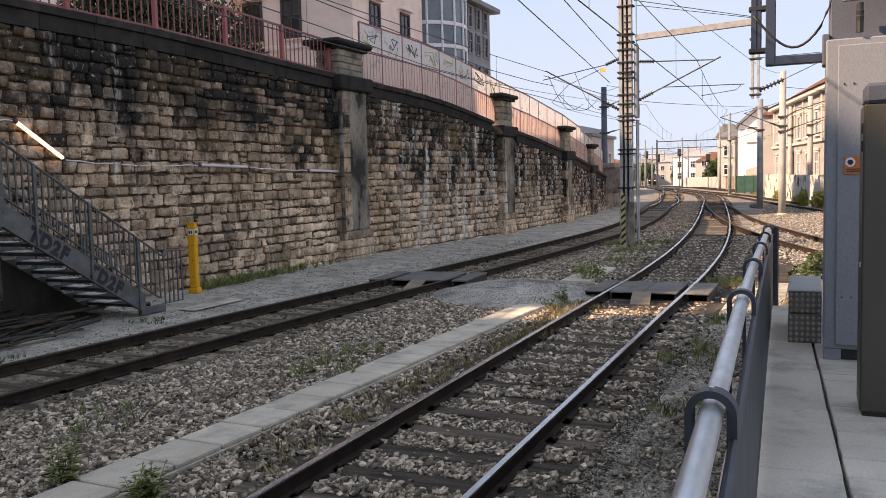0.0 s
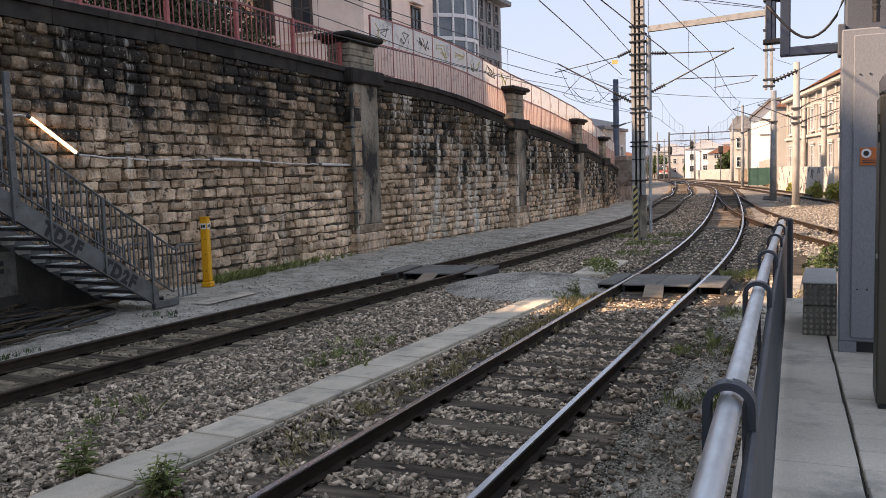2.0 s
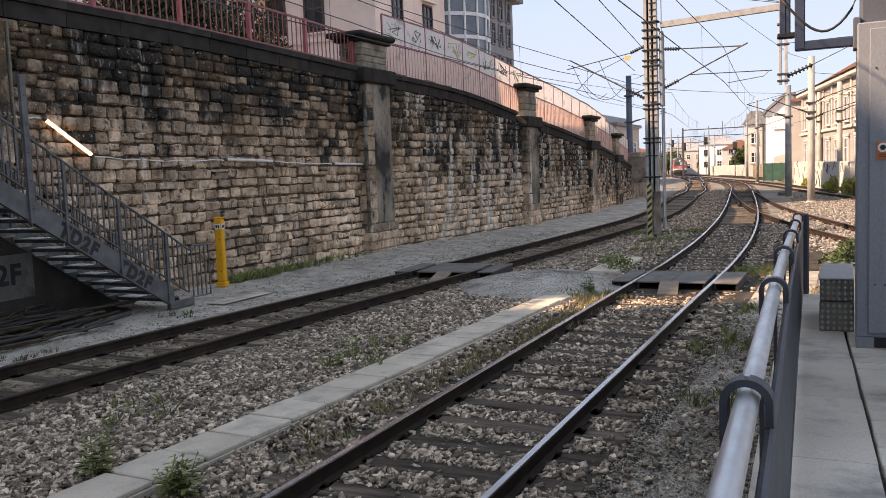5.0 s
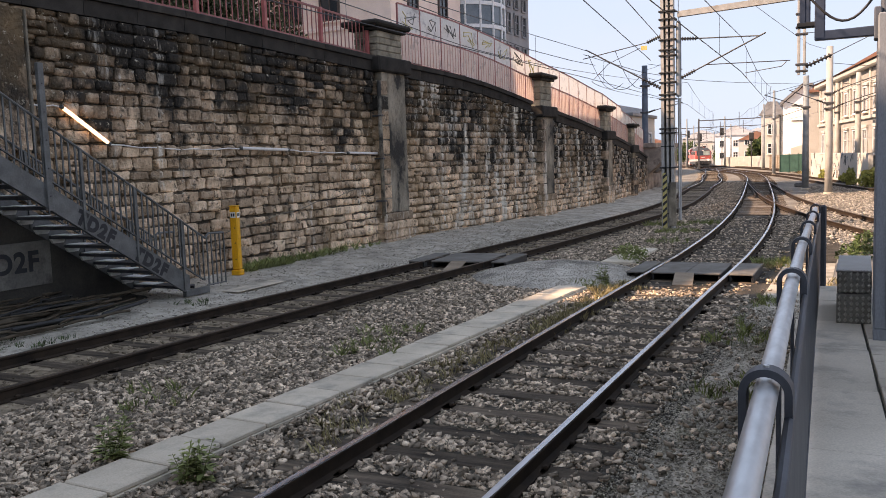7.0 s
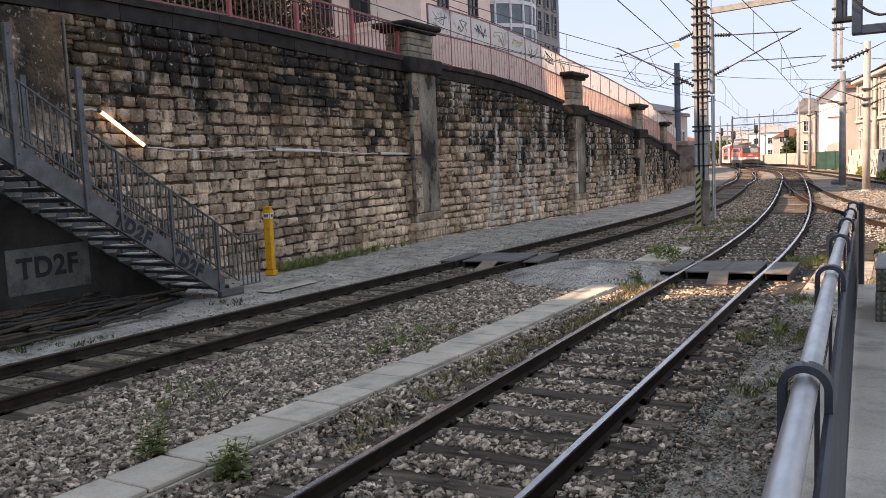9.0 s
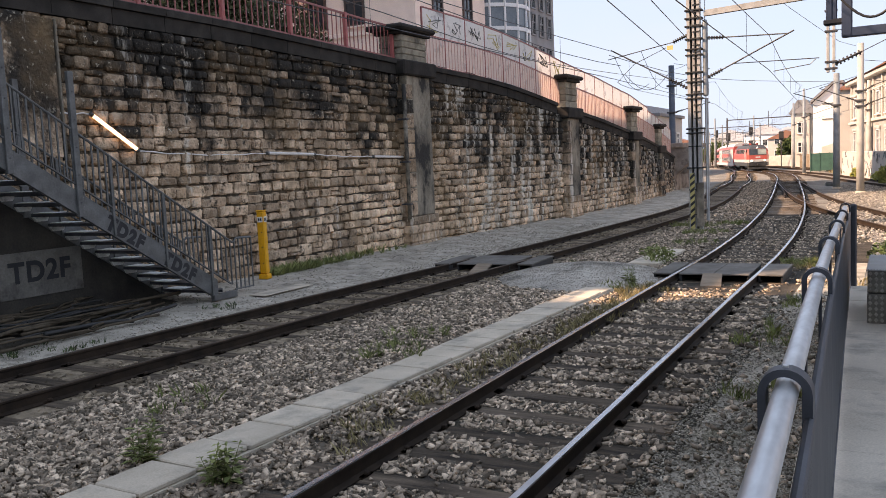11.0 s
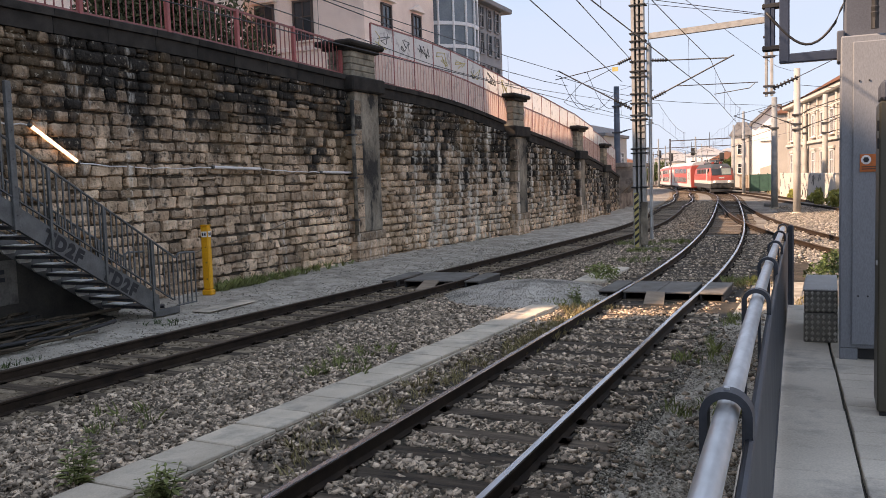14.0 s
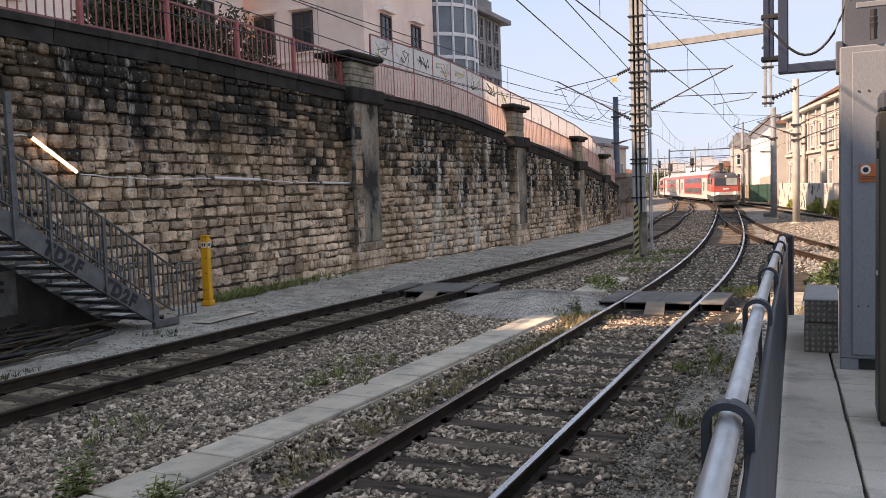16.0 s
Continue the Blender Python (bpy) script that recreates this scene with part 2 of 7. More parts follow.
M = dict(
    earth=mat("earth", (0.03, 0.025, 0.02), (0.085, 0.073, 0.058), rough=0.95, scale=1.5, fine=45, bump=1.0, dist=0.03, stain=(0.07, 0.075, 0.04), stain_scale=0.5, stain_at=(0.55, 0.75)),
    ballast=mat("ballast", (0.20, 0.150, 0.108), (0.64, 0.495, 0.372), rough=0.9, scale=9, fine=60, bump=0.6, island=0.75, stain=(0.115, 0.095, 0.073), stain_scale=16, stain_at=(0.5, 0.58)),
    ballast_brown=mat("ballast_brown", (0.075, 0.055, 0.038), (0.31, 0.24, 0.17), rough=0.9, scale=5, fine=80, bump=0.4, island=0.6),
    ballast_pale=mat("ballast_pale", (0.19, 0.17, 0.145), (0.40, 0.365, 0.32), rough=0.9, scale=3, fine=40, bump=0.4, island=0.5),
    grit_small=mat("grit_small", (0.21, 0.185, 0.15), (0.44, 0.39, 0.32), rough=0.95, scale=3, fine=60, bump=0.3, island=0.5, stain=(0.16, 0.155, 0.10), stain_scale=1.1, stain_at=(0.55, 0.75)),
    ballast_far=mat("ballast_far", (0.17, 0.155, 0.135), (0.30, 0.28, 0.25), rough=0.95, scale=0.6, fine=24, bump=1.0, dist=0.08, stain=(0.12, 0.10, 0.085), stain_scale=0.2, stain_at=(0.5, 0.8)),
    grit=mat("grit", (0.38, 0.34, 0.29), (0.55, 0.50, 0.43), rough=0.95, scale=3, fine=120, bump=0.9, dist=0.01, stain=(0.24, 0.22, 0.19), stain_scale=0.9),
    asphalt=mat("asphalt", (0.36, 0.315, 0.26), (0.56, 0.50, 0.42), rough=0.92, scale=1.6, fine=42, bump=1.0, dist=0.03, stain=(0.17, 0.155, 0.13), stain_scale=3.5, stain_at=(0.5, 0.72)),
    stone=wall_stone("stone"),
    mortar=wall_stone("mortar", (0.07, 0.056, 0.042), (0.14, 0.115, 0.09), 0.0),
    coping=mat("coping", (0.018, 0.016, 0.014), (0.046, 0.040, 0.035), rough=0.9, scale=3, fine=40, bump=0.6, dist=0.01, island=0.2, objrand=0.2),
    render_grey=mat("render_grey", (0.15, 0.125, 0.095), (0.44, 0.375, 0.29), rough=0.9, scale=3.2, fine=24, bump=1.0, dist=0.02, stain=(0.04, 0.037, 0.033), stain_scale=1.6, stain_at=(0.45, 0.6), stretch=(1, 1, 0.6)),
    brick_pier=mat("brick_pier", (0.20, 0.16, 0.135), (0.40, 0.325, 0.275), rough=0.9, scale=1.6, fine=12, bump=0.6, dist=0.02, stain=(0.07, 0.05, 0.04), stain_scale=0.9),
    block_grey=mat("block_grey", (0.12, 0.113, 0.10), (0.22, 0.205, 0.18), rough=0.9, scale=2.4, fine=30, bump=0.5, dist=0.01, stain=(0.05, 0.045, 0.04), stain_scale=2.0, stain_at=(0.5, 0.7)),
    # near-black that stands for shade below the stair
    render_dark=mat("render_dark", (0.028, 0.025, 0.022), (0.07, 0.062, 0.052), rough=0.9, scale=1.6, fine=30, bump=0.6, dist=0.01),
    pier=mat("pier", (0.22, 0.19, 0.145), (0.36, 0.315, 0.24), rough=0.9, scale=4, fine=40, bump=0.6, dist=0.012, objrand=0.2, stain=(0.06, 0.054, 0.046), stain_scale=1.6, stain_at=(0.5, 0.7)),
    rail_side=mat("rail_side", (0.016, 0.010, 0.007), (0.042, 0.027, 0.018), rough=0.8, scale=4, fine=50, bump=0.4),
    rail_head=mat("rail_head", (0.42, 0.42, 0.43), (0.6, 0.6, 0.61), rough=0.27, metal=1.0, scale=3, fine=40, bump=0.05, stretch=(1, 0.1, 1)),
    rail_rust=mat("rail_rust", (0.045, 0.029, 0.019), (0.095, 0.062, 0.042), rough=0.6, metal=0.4, scale=3, fine=40, bump=0.2),
    sleeper=mat("sleeper", (0.026, 0.020, 0.015), (0.15, 0.112, 0.082), rough=0.9, scale=4, fine=26, bump=0.9, dist=0.012, objrand=0.3, island=0.25, stretch=(0.35, 3.0, 1)),
    concrete=mat("concrete", (0.47, 0.40, 0.315), (0.61, 0.52, 0.415), rough=0.9, scale=2.2, fine=70, bump=0.3, objrand=0.1, island=0.08, stain=(0.25, 0.235, 0.20), stain_scale=2.0, stain_at=(0.5, 0.72)),
    concrete_pole=mat("concrete_pole", (0.36, 0.345, 0.315), (0.46, 0.44, 0.41), rough=0.9, scale=2, fine=50, bump=0.3),
    paving=mat("paving", (0.46, 0.405, 0.335), (0.59, 0.52, 0.435), rough=0.9, scale=1.3, fine=75, bump=0.35, objrand=0.09, stain=(0.19, 0.18, 0.165), stain_scale=1.4, stain_at=(0.52, 0.75)),
    joint=mat("joint", (0.05, 0.047, 0.04), (0.09, 0.085, 0.07), rough=0.95, fine=60),
    plank=mat("plank", (0.115, 0.105, 0.092), (0.19, 0.175, 0.155), rough=0.85, scale=3, fine=50, bump=0.4, objrand=0.12),
    plank_new=mat("plank_new", (0.22, 0.165, 0.12), (0.30, 0.23, 0.17), rough=0.8, scale=3, fine=30, bump=0.4, stretch=(0.4, 3, 1)),
    rubber=mat("rubber", (0.018, 0.018, 0.018), (0.035, 0.035, 0.035), rough=0.7, fine=60),
    galv=mat("galv", (0.085, 0.088, 0.086), (0.15, 0.153, 0.15), rough=0.55, metal=0.3, scale=5, fine=40, bump=0.15, stain=(0.07, 0.07, 0.065), stain_scale=3, stain_at=(0.55, 0.75)),
    tread_pale=mat("tread_pale", (0.52, 0.52, 0.49), (0.68, 0.68, 0.65), rough=0.7, scale=7, fine=50, bump=0.2, stain=(0.14, 0.14, 0.13), stain_scale=5, stain_at=(0.55, 0.75)),
    galv_light=mat("galv_light", (0.46, 0.48, 0.49), (0.6, 0.62, 0.63), rough=0.42, metal=0.75, scale=5, fine=40, bump=0.1, stretch=(1, 0.3, 1)),
    blue_grey=mat("blue_grey", (0.020, 0.025, 0.033), (0.034, 0.042, 0.054), rough=0.5, scale=4, fine=60, bump=0.1, stain=(0.06, 0.07, 0.08), stain_scale=4, stain_at=(0.55, 0.8)),
    blue_tube=mat("blue_tube", (0.022, 0.032, 0.055), (0.035, 0.05, 0.08), rough=0.45, scale=5, fine=60, bump=0.1),
    cabinet=mat("cabinet", (0.20, 0.215, 0.235), (0.235, 0.25, 0.27), rough=0.8, scale=0.8, fine=120, bump=0.12, stain=(0.19, 0.20, 0.21), stain_scale=1.5, stain_at=(0.55, 0.85), stretch=(1, 1, 0.35)),
    cabinet_dark=mat("cabinet_dark", (0.075, 0.085, 0.105), (0.10, 0.112, 0.135), rough=0.8, scale=1.2, fine=90, bump=0.12),
    olive=mat("olive", (0.050, 0.045, 0.032), (0.068, 0.061, 0.043), rough=0.5, scale=1.5, fine=90, bump=0.1),
    black=mat("black", (0.012, 0.012, 0.013), (0.022, 0.022, 0.023), rough=0.6, fine=60),
    checker_knob=mat("checker_knob", (0.40, 0.39, 0.35), (0.55, 0.54, 0.49), rough=0.35, metal=0.7, scale=8, fine=60, bump=0.1),
    checker=mat("checker", (0.17, 0.165, 0.145), (0.27, 0.262, 0.235), rough=0.45, metal=0.7, scale=4, fine=60, bump=0.2, stain=(0.2, 0.19, 0.16), stain_scale=4),
    lid_grey=mat("lid_grey", (0.24, 0.235, 0.22), (0.32, 0.315, 0.30), rough=0.6, metal=0.3, scale=6, fine=60, bump=0.2),
    orange=mat("orange", (0.55, 0.13, 0.03), (0.62, 0.16, 0.04), rough=0.5, scale=8, fine=60, bump=0.05),
    yellow=mat("yellow", (0.76, 0.32, 0.010), (0.84, 0.38, 0.015), rough=0.45, scale=4, fine=50, bump=0.1, stain=(0.5, 0.25, 0.02), stain_scale=6, stain_at=(0.6, 0.8)),
    pale_yellow=mat("pale_yellow", (0.50, 0.40, 0.14), (0.58, 0.48, 0.20), rough=0.6, scale=4, fine=50, bump=0.1),
    white_paint=mat("white_paint", (0.70, 0.69, 0.66), (0.78, 0.77, 0.74), rough=0.5, scale=4, fine=50, bump=0.1),
    tube_off=mat("tube_off", (0.62, 0.58, 0.54), (0.72, 0.68, 0.64), rough=0.4, scale=4, fine=50, bump=0.05),
    tube_lit=mat("tube_lit", (0.8, 0.75, 0.68), rough=0.4, bump=0, emit=(1.0, 0.74, 0.5, 0.75)),
    red_paint=mat("red_paint", (0.34, 0.075, 0.07), (0.44, 0.11, 0.10), rough=0.5, scale=5, fine=50, bump=0.1, stain=(0.24, 0.09, 0.08), stain_scale=4, stain_at=(0.55, 0.8)),
    red_bar=mat("red_bar", (0.25, 0.07, 0.065), (0.34, 0.11, 0.10), rough=0.5, scale=5, fine=50, bump=0.1),
    pale_bar=mat("pale_bar", (0.56, 0.33, 0.28), (0.66, 0.42, 0.36), rough=0.5, scale=5, fine=50, bump=0.1),
    wire=mat("wire", (0.035, 0.035, 0.04), (0.06, 0.06, 0.065), rough=0.5, metal=0.5, bump=0),
    cream_steel=mat("cream_steel", (0.29, 0.285, 0.27), (0.42, 0.415, 0.395), rough=0.6, scale=4, fine=40, bump=0.1, stain=(0.17, 0.14, 0.11), stain_scale=3, stain_at=(0.55, 0.8)),
    dark_steel=mat("dark_steel", (0.045, 0.045, 0.048), (0.085, 0.085, 0.09), rough=0.55, metal=0.3, scale=5, fine=40, bump=0.15),
    blue_steel=mat("blue_steel", (0.05, 0.07, 0.10), (0.09, 0.115, 0.15), rough=0.5, scale=3, fine=40, bump=0.1),
    slate_steel=mat("slate_steel", (0.17, 0.19, 0.20), (0.26, 0.28, 0.29), rough=0.5, scale=3, fine=40, bump=0.1),
    pink=mat("pink", (0.80, 0.62, 0.53), (0.87, 0.69, 0.60), rough=0.9, scale=0.5, fine=25, bump=0.15, stain=(0.66, 0.49, 0.42), stain_scale=0.6, stain_at=(0.5, 0.8)),
    pink_trim=mat("pink_trim", (0.80, 0.66, 0.58), (0.86, 0.72, 0.64), rough=0.85, scale=2, fine=30, bump=0.1),
    tower_wall=mat("tower_wall", (0.20, 0.20, 0.205), (0.27, 0.265, 0.265), rough=0.7, scale=1, fine=20, bump=0.1),
    # one windscreen's brighter look, put into a paler copy of the glass
    glass_cab=mat("glass_cab", (0.16, 0.19, 0.17), (0.26, 0.29, 0.26), rough=0.12, scale=1.5, fine=10, bump=0.0),
    glass_dark=mat("glass_dark", (0.02, 0.026, 0.03), (0.035, 0.042, 0.048), rough=0.12, scale=1.5, fine=10, bump=0.0),
    glass_blue=mat("glass_blue", (0.10, 0.13, 0.15), (0.17, 0.20, 0.22), rough=0.1, scale=0.8, fine=10, bump=0.0),
    frame_dark=mat("frame_dark", (0.06, 0.04, 0.035), (0.09, 0.06, 0.05), rough=0.6, fine=40),
    frame_white=mat("frame_white", (0.62, 0.62, 0.62), (0.7, 0.7, 0.7), rough=0.5, fine=40),
    cream=mat("cream", (0.30, 0.285, 0.265), (0.39, 0.37, 0.345), rough=0.9, scale=0.4, fine=20, bump=0.1, stain=(0.24, 0.22, 0.195), stain_scale=0.7, stain_at=(0.5, 0.8)),
    cream_light=mat("cream_light", (0.46, 0.43, 0.39), (0.54, 0.51, 0.47), rough=0.9, scale=0.4, fine=20, bump=0.1),
    plaster_white=mat("plaster_white", (0.76, 0.75, 0.73), (0.82, 0.81, 0.79), rough=0.9, scale=0.4, fine=20, bump=0.1),
    roof_tile=mat("roof_tile", (0.22, 0.105, 0.075), (0.31, 0.16, 0.115), rough=0.85, scale=1.2, fine=20, bump=0.5, dist=0.03),
    roof_grey=mat("roof_grey", (0.16, 0.16, 0.165), (0.24, 0.24, 0.245), rough=0.7, scale=1, fine=20, bump=0.2),
    # far roofs: distance haze put into the base colour
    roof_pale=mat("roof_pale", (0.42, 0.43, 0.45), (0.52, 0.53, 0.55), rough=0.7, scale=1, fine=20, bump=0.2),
    green_fence=mat("green_fence", (0.02, 0.075, 0.06), (0.035, 0.11, 0.085), rough=0.6, scale=2, fine=30, bump=0.1),
    leaf=mat("leaf", (0.030, 0.055, 0.016), (0.075, 0.115, 0.030), rough=0.7, scale=2, fine=20, bump=0, island=0.5),
    leaf_dark=mat("leaf_dark", (0.028, 0.034, 0.014), (0.085, 0.092, 0.036), rough=0.75, scale=2, fine=20, bump=0, island=0.5),
    weed=mat("weed", (0.10, 0.125, 0.035), (0.23, 0.25, 0.085), rough=0.75, scale=3, fine=20, bump=0, island=0.4),
    dry=mat("dry", (0.22, 0.175, 0.085), (0.34, 0.28, 0.15), rough=0.85, scale=3, fine=20, bump=0, island=0.4),
    # sunlit brightness put into the leaf colour of the verge shrubs
    leaf_sun=mat("leaf_sun", (0.20, 0.22, 0.05), (0.34, 0.33, 0.09), rough=0.75, scale=2, fine=20, bump=0, island=0.3),
    bark=mat("bark", (0.06, 0.045, 0.032), (0.11, 0.085, 0.06), rough=0.9, fine=30, bump=0.6),
    loco_red=mat("loco_red", (0.38, 0.065, 0.05), (0.44, 0.085, 0.065), rough=0.4, scale=2, fine=30, bump=0.05),
    loco_white=mat("loco_white", (0.46, 0.45, 0.43), (0.55, 0.54, 0.52), rough=0.45, scale=2, fine=30, bump=0.05),
    loco_grey=mat("loco_grey", (0.03, 0.032, 0.033), (0.055, 0.058, 0.06), rough=0.55, scale=2, fine=30, bump=0.1),
    car_roof=mat("car_roof", (0.40, 0.40, 0.41), (0.48, 0.48, 0.49), rough=0.5, scale=2, fine=30, bump=0.1),
    headlight=mat("headlight", (0.9, 0.9, 0.85), rough=0.2, bump=0, emit=(1.0, 0.95, 0.85, 1.6)),
    graffiti=mat("graffiti", (0.012, 0.012, 0.014), (0.025, 0.025, 0.028), rough=0.7, fine=50),
)


def glass_panel(name):
    """Dusty translucent screen: it lets light through and shows pale grime and sprayed scribble."""
    m = mat(name, (0.84, 0.82, 0.77), (0.92, 0.90, 0.86), rough=0.35, scale=1.4, fine=18, bump=0.05,
            stain=(0.36, 0.35, 0.34), stain_scale=3.2, stain_at=(0.56, 0.62))
    n, l = m.node_tree.nodes, m.node_tree.links
    p = n["Principled BSDF"]
    tr = n.new("ShaderNodeBsdfTransparent")
    tl = n.new("ShaderNodeBsdfTranslucent")
    tl.inputs[0].default_value = (0.82, 0.80, 0.78, 1)
    a1, a2 = n.new("ShaderNodeMixShader"), n.new("ShaderNodeMixShader")
    a1.inputs[0].default_value, a2.inputs[0].default_value = 0.42, 0.32
    l.new(p.outputs[0], a1.inputs[1])
    l.new(tl.outputs[0], a1.inputs[2])
    l.new(a1.outputs[0], a2.inputs[1])
    l.new(tr.outputs[0], a2.inputs[2])
    l.new(a2.outputs[0], n["Material Output"].inputs[0])
    return m


M["screen"] = glass_panel("screen")


# ---- mesh tools ----
class Geo:
    """Vertices and faces gathered for one mesh."""

    def __init__(self):
        self.v, self.f = [], []

    def add(self, vs, fs):
        k = len(self.v)
        self.v += [tuple(p) for p in vs]
        self.f += [tuple(i + k for i in q) for q in fs]
        return self

    def box(self, x0, x1, y0, y1, z0, z1, bev=0.0, m=None):
        if bev <= 0:
            vs = [(x, y, z) for z in (z0, z1) for y in (y0, y1) for x in (x0, x1)]
            fs = [(0, 2, 3, 1), (4, 5, 7, 6), (0, 1, 5, 4), (2, 6, 7, 3), (0, 4, 6, 2), (1, 3, 7, 5)]
        else:
            vs, fs = [], []
            cx, cy, cz, hx, hy, hz = (x0 + x1) / 2, (y0 + y1) / 2, (z0 + z1) / 2, (x1 - x0) / 2, (y1 - y0) / 2, (z1 - z0) / 2
            b = min(bev, hx * 0.9, hy * 0.9, hz * 0.9)
            ids = {}
            for sx in (-1, 1):
                for sy in (-1, 1):
                    for sz in (-1, 1):
                        for ax in range(3):
                            h = [hx - b, hy - b, hz - b]
                            h[ax] += b
                            ids[sx, sy, sz, ax] = len(vs)
                            vs.append((cx + sx * h[0], cy + sy * h[1], cz + sz * h[2]))
            q = lambda *k: [ids[i] for i in k]
            for s in (-1, 1):
                fs.append(q((s, -1, -1, 0), (s, 1, -1, 0), (s, 1, 1, 0), (s, -1, 1, 0)))
                fs.append(q((-1, s, -1, 1), (1, s, -1, 1), (1, s, 1, 1), (-1, s, 1, 1)))
                fs.append(q((-1, -1, s, 2), (1, -1, s, 2), (1, 1, s, 2), (-1, 1, s, 2)))
                for r in (-1, 1):
                    fs.append(q((s, r, -1, 0), (s, r, 1, 0), (s, r, 1, 1), (s, r, -1, 1)))
                    fs.append(q((s, -1, r, 0), (s, 1, r, 0), (s, 1, r, 2), (s, -1, r, 2)))
                    fs.append(q((-1, s, r, 1), (1, s, r, 1), (1, s, r, 2), (-1, s, r, 2)))
                    for u in (-1, 1):
                        fs.append(q((s, r, u, 0), (s, r, u, 1), (s, r, u, 2)))
        if m is not None:
            vs = [m @ Vector(p) for p in vs]
        return self.add(vs, fs)

    def tube(self, pts, r, sides=8, caps=True, r1=None):
        """A round bar along a line of points."""
        pts = [Vector(p) for p in pts]
        k = len(pts)
        vs, fs = [], []
        for i, p in enumerate(pts):
            d = (pts[min(i + 1, k - 1)] - pts[max(i - 1, 0)]).normalized()
            a = Vector((0, 0, 1)) if abs(d.z) < 0.9 else Vector((1, 0, 0))
            u = d.cross(a).normalized()
            w = u.cross(d)
            rr = r if r1 is None else r + (r1 - r) * i / (k - 1)
            for j in range(sides):
                t = 2 * math.pi * j / sides
                vs.append(p + (u * math.cos(t) + w * math.sin(t)) * rr)
        for i in range(k - 1):
            for j in range(sides):
                fs.append((i * sides + j, i * sides + (j + 1) % sides, (i + 1) * sides + (j + 1) % sides, (i + 1) * sides + j))
        if caps:
            fs.append(tuple(range(sides - 1, -1, -1)))
            fs.append(tuple(range((k - 1) * sides, k * sides)))
        return self.add(vs, fs)

    def sweep(self, path, profile, close=True):
        """A closed profile of (side, up) carried along (x, y, z) points."""
        path = [Vector(p) for p in path]
        k, s = len(path), len(profile)
        vs, fs = [], []
        for i, p in enumerate(path):
            d = path[min(i + 1, k - 1)] - path[max(i - 1, 0)]
            d.z = 0
            d.normalize()
            side = Vector((d.y, -d.x, 0))
            vs += [p + side * a + Vector((0, 0, b)) for a, b in profile]
        for i in range(k - 1):
            for j in range(s if close else s - 1):
                fs.append((i * s + j, i * s + (j + 1) % s, (i + 1) * s + (j + 1) % s, (i + 1) * s + j))
        if close:
            fs += [tuple(range(s - 1, -1, -1)), tuple(range((k - 1) * s, k * s))]
        return self.add(vs, fs)

    def lathe(self, prof, c=(0, 0, 0), sides=12):
        """Turned about an upright line: prof of (radius, height)."""
        vs, fs = [], []
        for r, z in prof:
            vs += [(c[0] + r * math.cos(2 * math.pi * j / sides), c[1] + r * math.sin(2 * math.pi * j / sides), c[2] + z) for j in range(sides)]
        for i in range(len(prof) - 1):
            for j in range(sides):
                fs.append((i * sides + j, i * sides + (j + 1) % sides, (i + 1) * sides + (j + 1) % sides, (i + 1) * sides + j))
        fs += [tuple(range(sides - 1, -1, -1)), tuple(range((len(prof) - 1) * sides, len(prof) * sides))]
        return self.add(vs, fs)

    def prism(self, outline, a, b, axis="x"):
        """An outline of two coordinates pushed through from a to b along an axis."""
        k = len(outline)
        put = {"x": lambda u, w, c: (c, u, w), "y": lambda u, w, c: (u, c, w), "z": lambda u, w, c: (u, w, c)}[axis]
        vs = [put(u, w, a) for u, w in outline] + [put(u, w, b) for u, w in outline]
        fs = [tuple(range(k - 1, -1, -1)), tuple(range(k, 2 * k))] + [(i, (i + 1) % k, (i + 1) % k + k, i + k) for i in range(k)]
        return self.add(vs, fs)

    def mesh(self, name, material, smooth=False):
        me = bpy.data.meshes.new(name)
        me.from_pydata(self.v, [], self.f)
        bm = bmesh.new()
        bm.from_mesh(me)
        bmesh.ops.recalc_face_normals(bm, faces=bm.faces)
        bm.to_mesh(me)
        bm.free()
        me.materials.append(material)
        if smooth:
            me.polygons.foreach_set("use_smooth", [True] * len(me.polygons))
        return me


def raw_mesh(name, v, f, material, smooth=False):
    """A mesh from arrays, all faces with the same number of corners."""
    v, f = np.asarray(v, dtype=np.float32), np.asarray(f, dtype=np.int32)
    me = bpy.data.meshes.new(name)
    me.vertices.add(len(v))
    me.vertices.foreach_set("co", v.ravel())
    me.loops.add(f.size)
    me.loops.foreach_set("vertex_index", f.ravel())
    me.polygons.add(len(f))
    me.polygons.foreach_set("loop_start", np.arange(len(f), dtype=np.int32) * f.shape[1])
    me.update(calc_edges=True)
    me.validate()
    me.materials.append(material)
    return me


def thing(name, label, category, group="", kind="", at=None):
    ob = new(name)
    ob.empty_display_size = 0.2
    if at is not None:
        ob.matrix_world = at
    return tagged(ob, label, category, group, kind)


def part(name, g, material, parent=None, label="", at=None, smooth=False):
    ob = new(name, g if isinstance(g, bpy.types.Mesh) else g.mesh(name, material, smooth))
    if parent is not None:
        ob.parent = parent
    if at is not None:
        ob.matrix_basis = at
    return tagged(ob, label)


def solid(name, g, material, label, category="", kind="", group="", smooth=False):
    return tagged(part(name, g, material, None, "", None, smooth), label, category, group, kind)


def lerp(table, y):
    """Straight steps between rows of (y, value)."""
    return float(np.interp(y, [r[0] for r in table], [r[1] for r in table]))


